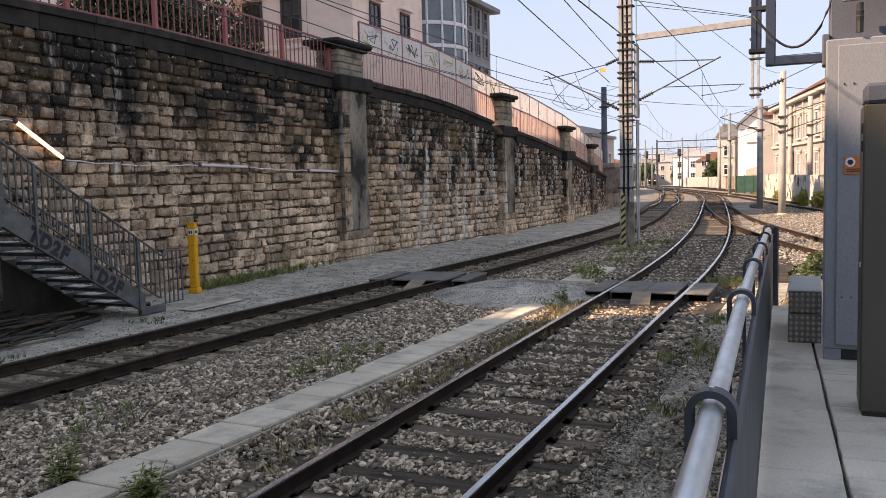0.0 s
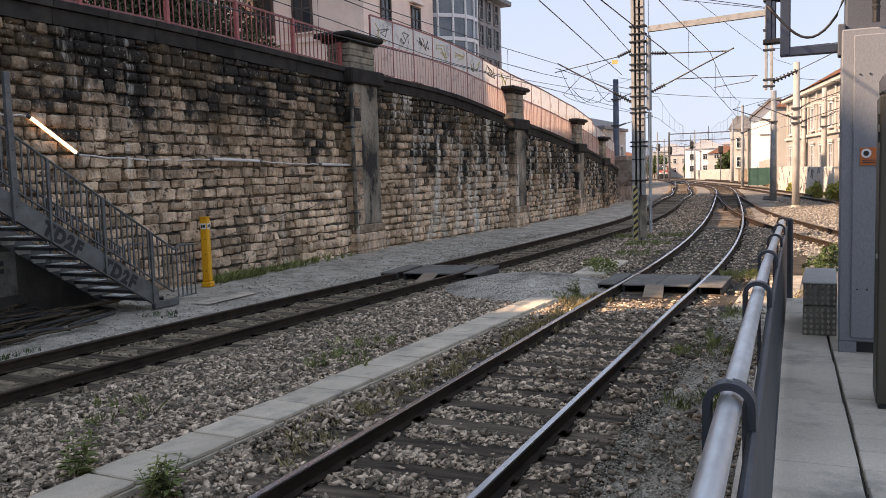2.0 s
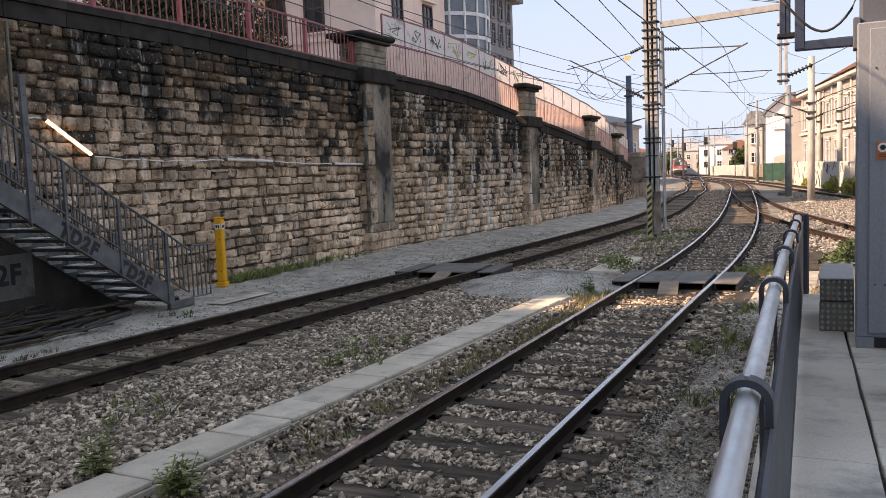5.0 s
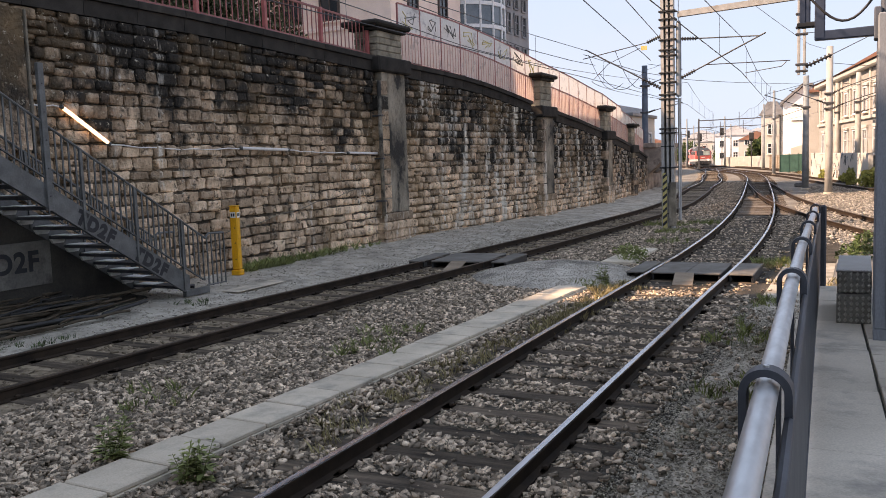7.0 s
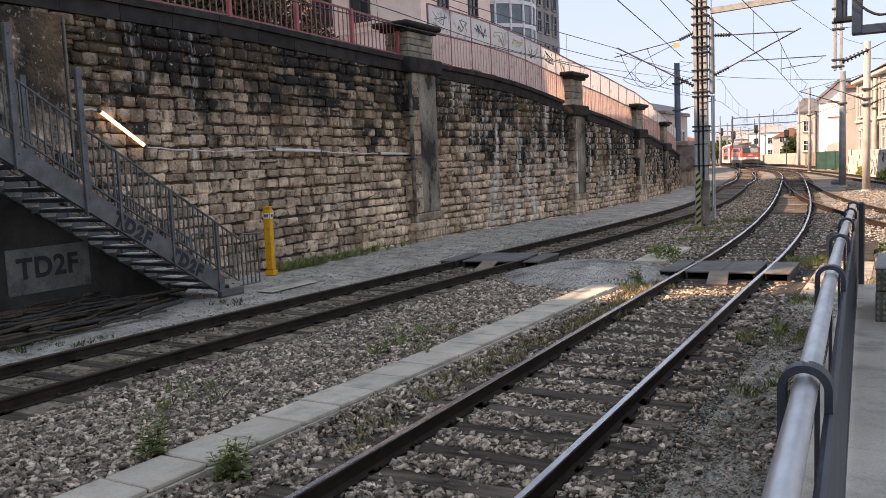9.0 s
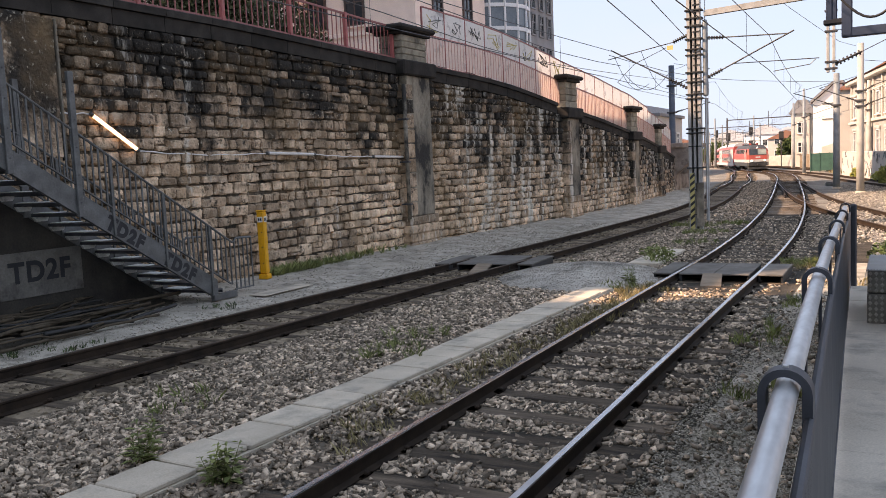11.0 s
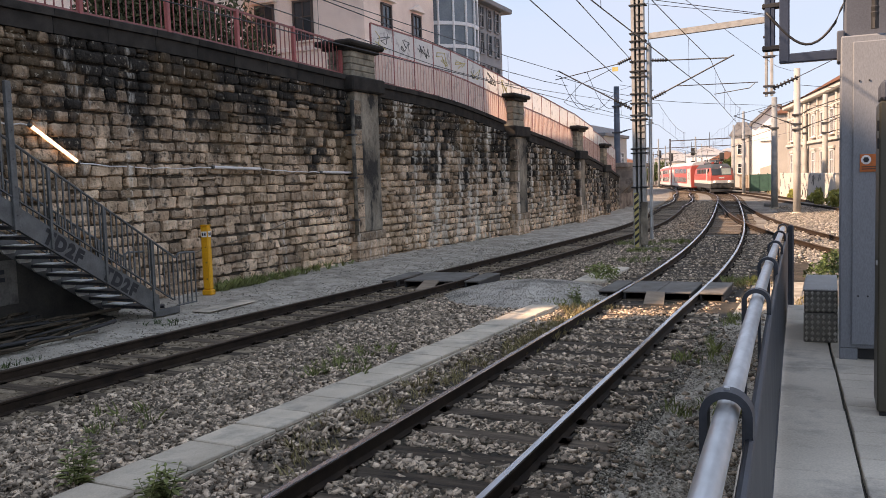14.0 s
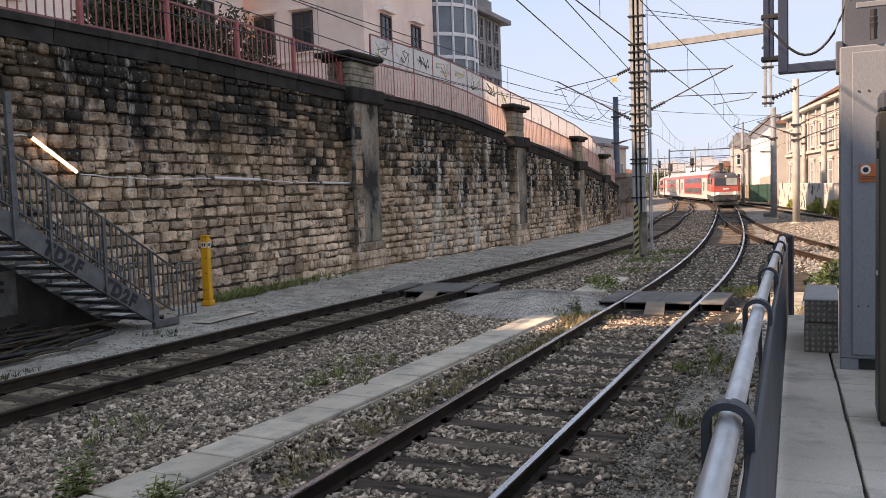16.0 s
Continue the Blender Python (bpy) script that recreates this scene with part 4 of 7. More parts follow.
def build_crossings():
    crossing("foot_crossing", -3.07, 17.5, 0, "grey foot crossing panels over the rails with a wooden ramp", [(-1.16, -0.80), (-0.66, 0.66), (0.80, 1.26)], 0.84, (-0.14, 0.24, -0.19, 0.17, -1.42, -0.845))
    crossing("foot_crossing", -8.47, 18.45, 3.5, "grey foot crossing panels over the rails with a wooden ramp", [(-1.24, -0.84), (-0.66, 0.66), (0.84, 1.2)], 0.84, (-0.12, 0.25, -0.13, 0.23, -1.45, -0.845))


# ---- platform ----
def pave_z(y):
    return lerp([(-10, 0.80), (4.3, 0.80), (12.5, 0.62), (16, 0.54)], y)


def rail_x(y):
    return lerp([(-10, 0.212), (6.28, -0.390), (14, -0.625)], y)


def strip_x(y):
    return 0.187 - 0.0386 * (y - 4.7)


def build_platform():
    g = Geo()
    ys = [-8, 4.3, 12.6]
    vs = []
    for y in ys:
        xl = rail_x(y) - 0.14
        vs += [(xl, y, -0.1), (xl, y, pave_z(y) - 0.05), (9, y, pave_z(y) - 0.05), (9, y, -0.1)]
    fs = [(3, 2, 1, 0), (8, 9, 10, 11)]
    for a in (0, 4):
        fs += [(a + k, a + (k + 1) % 4, a + 4 + (k + 1) % 4, a + 4 + k) for k in range(4)]
    g.add(vs, fs)
    plat = tagged(new("platform"), "grey paved platform end with worn slabs", "platform", "", "structure")
    part("core", g, M["joint"], plat)
    rng = np.random.RandomState(3)

    def slab(x0, x1, y0, y1):
        q = []
        j = lambda: rng.uniform(-.004, .004)
        dz = rng.uniform(-.004, .003)
        for x, y in ((x0, y0), (x1, y0), (x1, y1), (x0, y1)):
            q.append((x + j() - 0.0386 * (y - (y0 + y1) / 2), y + j(), pave_z(y) + dz))
        vs = [(x, y, z - 0.06) for x, y, z in q] + [(x, y, z - 0.006) for x, y, z in q]
        cx_, cy_ = (x0 + x1) / 2, (y0 + y1) / 2
        vs += [(x + (0.006 if x < cx_ else -0.006), y + (0.006 if y < cy_ else -0.006), z) for x, y, z in q]
        fs = [(8, 9, 10, 11)] + [(k, (k + 1) % 4, (k + 1) % 4 + 4, k + 4) for k in range(4)] + [(k + 4, (k + 1) % 4 + 4, (k + 1) % 4 + 8, k + 8) for k in range(4)]
        part("slab", Geo().add(vs, fs), M["paving"], plat)

    y = -3.9
    while y < 12.4:
        y1 = min(y + 1.5, 12.5)
        yc = (y + y1) / 2
        slab(rail_x(yc) - 0.13, strip_x(yc) - 0.012, y + 0.002, y1 - 0.002)
        y = y1
    y = -2.0
    while y < 12.4:
        h = rng.uniform(0.26, 0.42)
        x = strip_x(y + h / 2) + 0.004
        while x < 2.2:
            w = rng.uniform(0.3, 0.62)
            slab(x + 0.006, x + w - 0.004, y + 0.006, min(y + h, 12.5) - 0.004)
            x += w
        y += h


build_ground()
build_wall()
build_tracks()
build_trough()
build_crossings()
build_platform()


# ---- platform things ----
def build_railing():
    t = thing("platform_railing", "galvanised pipe handrail through slate-blue hoop posts along the platform", "railing")
    top = lambda y: pave_z(y) + 1.057
    ys = [-0.8, 0.28, 2.28, 4.28, 6.28, 8.28, 10.28, 12.28]
    part("handrail", Geo().tube([(rail_x(y), y, top(y)) for y in (-0.8, 1, 2, 3, 4, 5, 6, 8, 10, 12.3)], 0.031, 20), M["galv_light"], t, "pale galvanised pipe", smooth=True)
    for y in ys[1:]:
        z0, z1 = pave_z(y) - 0.25, top(y)
        g = Geo()
        ro, ri, w = 0.066, 0.046, 0.03
        ring = [(ro * math.cos(a), ro * math.sin(a), ri * math.cos(a), ri * math.sin(a)) for a in [math.pi * k / 14 for k in range(15)]]
        ring = [(ro, z0 - z1, ri, z0 - z1)] + ring + [(-ro, z0 - z1, -ri, z0 - z1)]
        vs, fs = [], []
        for ox, oz, ix, iz in ring:
            for px, pz in ((ox, oz), (ix, iz)):
                for py in (-w, w):
                    vs.append((rail_x(y) + px, y + py, z1 + pz))
        for k in range(len(ring) - 1):
            a, b = 4 * k, 4 * k + 4
            fs += [(a, a + 1, b + 1, b), (a + 2, b + 2, b + 3, a + 3), (a, b, b + 2, a + 2), (a + 1, a + 3, b + 3, b + 1)]
        g.add(vs, fs)
        p = part("post", g, M["blue_grey"], t, "slate-blue bent flat-bar post")
        part("screw", Geo().tube([(rail_x(y), y, z1 + 0.064), (rail_x(y), y, z1 + 0.071)], 0.008, 8), M["galv_light"], p)
    for dz in (0.08, 0.99):
        part("rung", Geo().tube([(rail_x(y) + 0.057, y, top(y) - 1.057 + dz) for y in (0.28, 4.28, 8.28, 12.28)], 0.014, 8), M["blue_grey"], t)
    flat = Geo().box(-0.008, 0.008, -0.024, 0.024, 0.08, 0.99).mesh("infill_bar", M["blue_grey"])
    for k in range(130):
        y = 0.4 + k * 0.091
        part("infill_bar", flat, None, t, at=pose(rail_x(y) + 0.057, y, pave_z(y)))
    # end post, broad and flat
    part("end_post", Geo().box(rail_x(12.6) + 0.06, rail_x(12.6) + 0.14, 12.45, 12.53, pave_z(12.5) - 0.3, 1.72, 0.02), M["blue_grey"], t)


def build_cabinet():
    t = thing("equipment_cabinet", "tall pale grey steel equipment cabinet on the platform", "cabinet")
    zb = pave_z(8.6)
    part("body", Geo().box(0.087, 1.2, 8.62, 9.5, zb + 0.10, 3.66, 0.012), M["cabinet"], t)
    part("plinth", Geo().box(0.24, 1.18, 8.66, 9.45, zb, zb + 0.10), M["black"], t)
    part("foot", Geo().box(0.087, 0.24, 8.62, 9.0, zb - 0.01, zb + 0.10, 0.006), M["cabinet"], t)
    d = part("door", Geo().box(0.187, 0.66, 8.597, 8.618, zb + 0.14, 3.60, 0.008), M["cabinet"], t)
    for z in (1.3, 3.25):
        for x in (0.24, 0.32):
            part("rivet", Geo().tube([(x, 8.6, z), (x, 8.588, z)], 0.008, 8), M["black"], d)
    part("side_door", Geo().box(0.672, 1.16, 8.597, 8.618, zb + 0.14, 3.60, 0.008), M["cabinet"], t)
    part("head", Geo().box(0.115, 1.2, 8.85, 9.5, 3.665, 5.4, 0.02), M["cabinet_dark"], t, "darker steel upright")
    s = thing("warning_sign", "square orange warning sign with a round pictogram", "sign")
    part("plate", Geo().box(0.246, 0.392, 8.585, 8.592, 2.433, 2.592, 0.003), M["orange"], s)
    part("pictogram", Geo().lathe([(0.042, 0), (0.042, 0.004)], sides=24), M["white_paint"], s, at=pose(0.297, 8.584, 2.542, 90))
    part("symbol", Geo().lathe([(0.026, 0), (0.026, 0.004)], sides=6), M["black"], s, at=pose(0.297, 8.579, 2.542, 90))
    for k in range(2):
        part("text_bar", Geo().box(0.262, 0.375, 8.579, 8.584, 2.475 - 0.02 * k, 2.483 - 0.02 * k), M["frame_dark"], s)
    # lamp fitting on the cabinet's head
    l = thing("cable_gland", "dark ribbed cable gland on a steel bracket", "cable fitting")
    part("bracket", Geo().box(0.22, 0.62, 8.62, 8.66, 3.99, 4.04, 0.005), M["cabinet"], l)
    part("gland", Geo().lathe([(0.03, 0), (0.035, 0.04), (0.028, 0.05), (0.035, 0.09), (0.028, 0.1), (0.03, 0.16)], (0.36, 8.6, 3.80), 12), M["black"], l)
    part("stem", Geo().tube([(0.36, 8.6, 3.7), (0.36, 8.6, 3.8)], 0.03, 8), M["black"], l)
    # tube bracket reaching over the rail
    b = thing("tube_bracket", "dark blue square-tube bracket with hanging cable", "bracket")
    for x, z0, r in ((-0.40, 3.5, 0.045), (-0.55, 3.62, 0.028), (-0.505, 3.62, 0.022)):
        part("upright", Geo().box(x - r, x + r, 8.9 - r, 8.9 + r, z0, 5.2, 0.008), M["blue_tube"], b)
    part("arm", Geo().box(-0.445, 0.09, 8.86, 8.95, 3.49, 3.575, 0.008), M["blue_tube"], b)
    part("flange", Geo().box(0.055, 0.12, 8.8, 9.0, 3.45, 3.74, 0.01), M["cabinet_dark"], b)
    for z in (3.62, 4.02):
        part("clamp", Geo().box(-0.6, -0.36, 8.87, 8.97, z, z + 0.05, 0.01), M["black"], b)
    loop = [(-0.56 + 0.8 * u, 8.86, 3.98 - 0.34 * math.sin(min(1, u * 1.15) * math.pi) * (0.8 + 0.4 * u) + 0.7 * max(0, u - 0.75)) for u in [k / 16 for k in range(17)]]
    part("cable", Geo().tube(loop, 0.012, 8), M["black"], b, smooth=True)
    # olive box beside the camera
    o = thing("info_box", "dark olive steel column box on the platform", "steel box")
    z0 = pave_z(6.5)
    part("body", Geo().box(0.303, 0.78, 6.5, 6.95, z0 + 0.03, 2.92, 0.012), M["olive"], o)
    part("top", Geo().box(0.313, 0.77, 6.49, 6.94, 2.925, 3.06, 0.02), M["cabinet_dark"], o)
    part("base", Geo().box(0.32, 0.765, 6.52, 6.93, z0, z0 + 0.03), M["black"], o)
    part("latch", Geo().box(0.293, 0.304, 6.56, 6.6, 1.80, 1.83), M["galv_light"], o)
    for z in (2.60, 2.72):
        part("hinge", Geo().tube([(0.301, 6.52, z), (0.301, 6.52, z + 0.07)], 0.01, 8), M["black"], o)
    # step box of chequer plate
    s = thing("step_box", "worn chequer-plate step box in two tiers", "step box")
    zb, y0, y1 = pave_z(9.47), 9.47, 10.8
    xl, xr = -0.242, 0.08
    part("lower", Geo().box(xl, xr, y0, y1, zb, zb + 0.305, 0.006), M["checker"], s)
    part("upper", Geo().box(xl + 0.004, xr, y0 + 0.004, y1, zb + 0.315, zb + 0.53, 0.006), M["checker"], s)
    part("lid", Geo().box(xl - 0.008, xr, y0 - 0.01, y1, zb + 0.532, zb + 0.548, 0.005), M["lid_grey"], s, "ribbed grey lid")
    g = Geo()
    for k in range(12):
        g.box(xl + 0.006 + k * 0.027, xl + 0.016 + k * 0.027, y0, y1 - 0.02, zb + 0.549, zb + 0.555)
    part("rib", g, M["lid_grey"], s)
    g = Geo()
    for r in range(9):
        for c in range(6):
            z = zb + 0.035 + r * 0.058 + (0.012 if r > 4 else 0.0)
            x = xl + 0.03 + c * 0.054
            h, d, f = 0.026, 0.020, y0 - 0.001
            g.add([(x - d, f, z), (x, f, z - h), (x + d, f, z), (x, f, z + h), (x - 0.004, f - 0.009, z), (x + 0.004, f - 0.009, z + 0.006)],
                  [(0, 1, 4), (1, 2, 5, 4), (2, 3, 5), (3, 0, 4, 5)])
    tagged(part("tread_pattern", g, M["checker_knob"], s), kind="stuff")


# ---- stair against the wall ----
SX0, SX1, SY, SZ, SLOPE = -12.32, -11.05, 11.74, 0.2, 0.617


def build_stair():
    t = thing("steel_staircase", "grey galvanised steel staircase with railings against the stone wall", "staircase")
    up = lambda y: SZ + (SY - y) * SLOPE
    y_top = 3.2
    for n, x in enumerate((SX1, SX0)):
        for z0, z1, w in ((0.0, 0.035, 0.07), (0.035, 0.33, 0.012), (0.33, 0.365, 0.07)):
            g = Geo().prism([(SY, up(SY) + z0), (SY, up(SY) + z1), (y_top, up(y_top) + z1), (y_top, up(y_top) + z0)], x - w, x, "x")
            part("stringer" if w < 0.05 else "stringer_flange", g, M["galv"], t)
        part("foot_plate", Geo().box(x - 0.08, x + 0.02, SY - 0.12, SY + 0.5, SZ - 0.02, SZ + 0.1, 0.01), M["galv"], t)
        rail = lambda y: up(y) + 0.365 + 0.93
        r = thing("stair_railing", "", "")
        r.parent = t
        part("top_rail", Geo().tube([(x, 12.72, 1.27), (x, 12.3, 1.29), (x, 12.2, rail(12.2)), (x, y_top, rail(y_top))], 0.021, 8), M["galv"], r)
        part("bottom_rail", Geo().box(x - 0.02, x + 0.02, 0, 1, -0.012, 0.012, 0,
             Matrix.Translation((0, 12.1, up(12.1) + 0.46)) @ Matrix(((1, 0, 0, 0), (0, y_top - 12.1, 0, 0), (0, (12.1 - y_top) * SLOPE, 1, 0), (0, 0, 0, 1)))), M["galv"], r)
        part("bottom_rail", Geo().tube([(x, 12.72, 0.32), (x, 12.2, 0.32)], 0.014, 6), M["galv"], r)
        y, k = 12.72, 0
        bar = {}
        while y > y_top + 0.1:
            if y > 12.2:
                z0, z1 = 0.3, 1.28
            else:
                z0, z1 = up(y) + 0.46, rail(y)
            key = round(z1 - z0, 2)
            if key not in bar:
                bar[key] = Geo().box(-0.009, 0.009, -0.013, 0.013, 0, key).mesh("baluster", M["galv"])
            part("baluster", bar[key], None, r, at=pose(x, y, z0))
            y -= 0.118
        for y in (11.6, 10.55, 9.5, 6.5):
            part("stanchion", Geo().box(x - 0.016, x + 0.03, y - 0.022, y + 0.022, up(y) + 0.02, rail(y), 0.004), M["galv"], r)
    # tall channel posts that carry the upper flight's canopy
    for y, z1 in ((8.88, 4.15), (7.76, 4.68), (6.6, 5.2)):
        for x in (SX1 + 0.01, SX0 - 0.02):
            p = part("tall_post", Geo().box(x - 0.035, x + 0.035, y - 0.05, y + 0.05, up(y) - 0.02, z1, 0.006), M["galv"], t)
            for k in range(5):
                part("bolt", Geo().tube([(x + 0.034, y, up(y) + 0.2 + k * 0.42), (x + 0.046, y, up(y) + 0.2 + k * 0.42)], 0.013, 6), M["dark_steel"], p)
    # treads
    tread = Geo()
    tread.box(SX0 + 0.02, SX1 - 0.02, -0.15, 0.15, -0.02, 0.0)
    tread.box(SX0 + 0.02, SX1 - 0.02, 0.13, 0.155, -0.07, 0.004, 0.004)
    tread.box(SX0 + 0.02, SX1 - 0.02, -0.155, -0.13, -0.05, 0.0)
    tread = tread.mesh("tread", M["dark_steel"])
    # bracket with pale plates over the tread's wall-side end
    edge = Geo().prism([(-0.15, -0.05), (0.15, -0.05), (0.10, -0.13), (-0.10, -0.13)], SX0 + 0.012, SX0 + 0.06, "x")
    edge.box(SX0 + 0.06, SX0 + 0.5, -0.15, 0.14, 0.003, 0.016, 0.004)
    edge.box(SX0 + 0.06, SX0 + 0.5, 0.156, 0.166, -0.065, 0.0)
    edge = edge.mesh("tread_bracket", M["tread_pale"])
    k = 0
    while True:
        z = SZ + 0.18 * (k + 1)
        y = SY - (z - SZ) / SLOPE + 0.28
        if y < y_top + 0.3:
            break
        tr = part("tread", tread, None, t, at=pose(0, y, z))
        part("tread_bracket", edge, None, tr)
        k += 1
    part("landing", Geo().box(SX0, SX1, 1.6, y_top, up(y_top) + 0.3, up(y_top) + 0.36), M["galv"], t)
    for x in (SX0 + 0.1, SX1 - 0.1):
        part("leg", Geo().box(x - 0.06, x + 0.06, 6.1, 6.22, 0.1, up(6.1) + 0.02, 0.01), M["galv"], t)
    # sprayed letters on the outer stringer
    tilt = math.degrees(math.atan(SLOPE))
    for yy, dz, s in ((9.74, 0.055, 0.30), (10.86, 0.05, 0.30)):
        cu = bpy.data.curves.new("sprayed_letters", "FONT")
        cu.body, cu.size, cu.extrude, cu.offset = "TD2F", s * 1.0, 0.001, 0.02
        cu.space_character = 1.25
        ob = new("sprayed_letters", cu)
        ob.parent = t
        ob.matrix_basis = pose(SX1 + 0.004, yy - 0.42, up(yy - 0.42) + dz, 0, 0, 0) @ pose(0, 0, 0, 90, 0, 90) @ pose(0, 0, 0, 0, 0, -tilt)
        cu.materials.append(M["graffiti"])
        tagged(ob, "black sprayed letters")


def build_wall_things():
    f = M["tube_off"]
    for (y0, z0), (y1, z1), on in (((14.96, 2.93), (16.74, 2.885), False), ((19.33, 2.80), (20.98, 2.77), False), ((10.31, 3.658), (11.33, 3.005), True)):
        t = thing("tube_lamp", "lit slanting fluorescent tube lamp on the wall" if on else "unlit pale fluorescent tube lamp on the wall", "lamp", "tube lamps on the wall")
        x = -12.36
        d = Vector((0, y1 - y0, z1 - z0)).normalized()
        a, b = Vector((x, y0, z0)), Vector((x, y1, z1))
        part("tube", Geo().tube([a + d * 0.05, b - d * 0.05], 0.034, 12), M["tube_lit"] if on else f, t, "glowing tube" if on else "")
        for q in (a, b - d * 0.06):
            part("end_cap", Geo().tube([q, q + d * 0.06], 0.038, 12), M["galv"], t)
        for q in (0.25, 0.75):
            c = a + (b - a) * q
            part("bracket", Geo().box(x - 0.13, x - 0.02, c.y - 0.015, c.y + 0.015, c.z - 0.015, c.z + 0.015), M["galv"], t)
    c = thing("wall_cable", "pale cable sagging along the wall between the lamps", "cable")
    def sag(p, q, s, k=10):
        return [(-12.39, p[0] + (q[0] - p[0]) * i / k, p[1] + (q[1] - p[1]) * i / k - s * math.sin(math.pi * i / k) + 0.012 * math.sin(i * 2.3)) for i in range(k + 1)]
    for p, q, s in (((11.33, 3.0), (14.96, 2.925), 0.05), ((16.74, 2.885), (19.33, 2.80), 0.02), ((9.0, 3.68), (10.31, 3.655), 0.02)):
        part("run", Geo().tube(sag(p, q, s), 0.014, 6), M["tube_off"], c)
    part("run", Geo().tube([(-12.37, 14.3 + 0.35 * k, 1.1 + 0.045 * k + 0.03 * math.sin(k * 1.4)) for k in range(18)], 0.010, 6), M["render_grey"], c)
    # sprayed letters on the wall under the stair
    cu = bpy.data.curves.new("wall_lettering", "FONT")
    cu.body, cu.size, cu.extrude, cu.offset, cu.space_character = "TD2F", 0.46, 0.001, 0.016, 1.1
    ob = new("wall_lettering", cu)
    ob.matrix_basis = pose(-12.320, 8.47, 0.92, 90, 0, 90)
    cu.materials.append(M["graffiti"])
    tagged(ob, "black sprayed letters on the wall under the stair", "graffiti")
    # the stair's shade on the wall, put in as a near-black sheet
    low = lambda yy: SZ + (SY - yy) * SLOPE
    solid("wall_patch", Geo().prism([(3.0, 0.2), (11.6, 0.2), (11.6, low(11.6)), (5.5, low(5.5)), (3.0, low(5.5))], -12.46, -12.345, "x"), M["render_dark"], "near-black sheet for the shade under the stair", "wall patch", "structure")
    solid("wall_block", Geo().box(-12.344, -12.325, 8.3, 9.85, 0.66, 1.40, 0.006), M["block_grey"], "grey rendered panel on the wall under the stair", "wall patch", "structure")
    solid("wall_render", Geo().box(-12.46, -12.37, 8.2, 9.72, 2.9, 5.2, 0.01), M["stone"], "patchy grey rendered strip of the wall beside the stair", "wall patch", "structure")
    solid("wall_band", Geo().box(-12.46, -12.34, 9.74, 9.78, 2.85, 5.2, 0.008), M["render_grey"], "thin grey upright at the edge of the rendered strip", "wall patch", "structure")
    # yellow post
    t = thing("yellow_post", "yellow steel marker post by the wall", "post", at=pose(-12.06, 14.28, 0.2, 0, 0, 12))
    part("shaft", Geo().box(-0.085, 0.085, -0.075, 0.075, 0.12, 1.47, 0.02), M["yellow"], t)
    part("base", Geo().box(-0.11, 0.11, -0.10, 0.10, 0.0, 0.12, 0.02), M["yellow"], t)
    part("cap", Geo().box(-0.09, 0.09, -0.08, 0.08, 1.47, 1.50, 0.01), M["yellow"], t)
    part("plate", Geo().box(-0.06, 0.06, -0.079, -0.074, 1.24, 1.36), M["white_paint"], t)
    part("plate", Geo().box(0.083, 0.088, -0.06, 0.06, 1.24, 1.36), M["white_paint"], t)
    for k in range(2):
        part("mark", Geo().box(-0.045 + 0.05 * k, -0.01 + 0.05 * k, -0.084, -0.08, 1.27, 1.335), M["black"], t)
        part("mark", Geo().box(0.0885, 0.0925, -0.045 + 0.05 * k, -0.01 + 0.05 * k, 1.27, 1.335), M["black"], t)
    for z in (0.35, 0.7, 1.02):
        part("screw", Geo().tube([(0.02, -0.074, z), (0.02, -0.083, z)], 0.013, 8), M["black"], t)
    # small grey duct cover and thin crack-like seam in the asphalt
    solid("manhole_cover", Geo().box(-10.9, -10.5, 12.4, 13.9, 0.165, 0.182, 0.005), M["concrete"], "flat concrete cover let into the path", "cover")


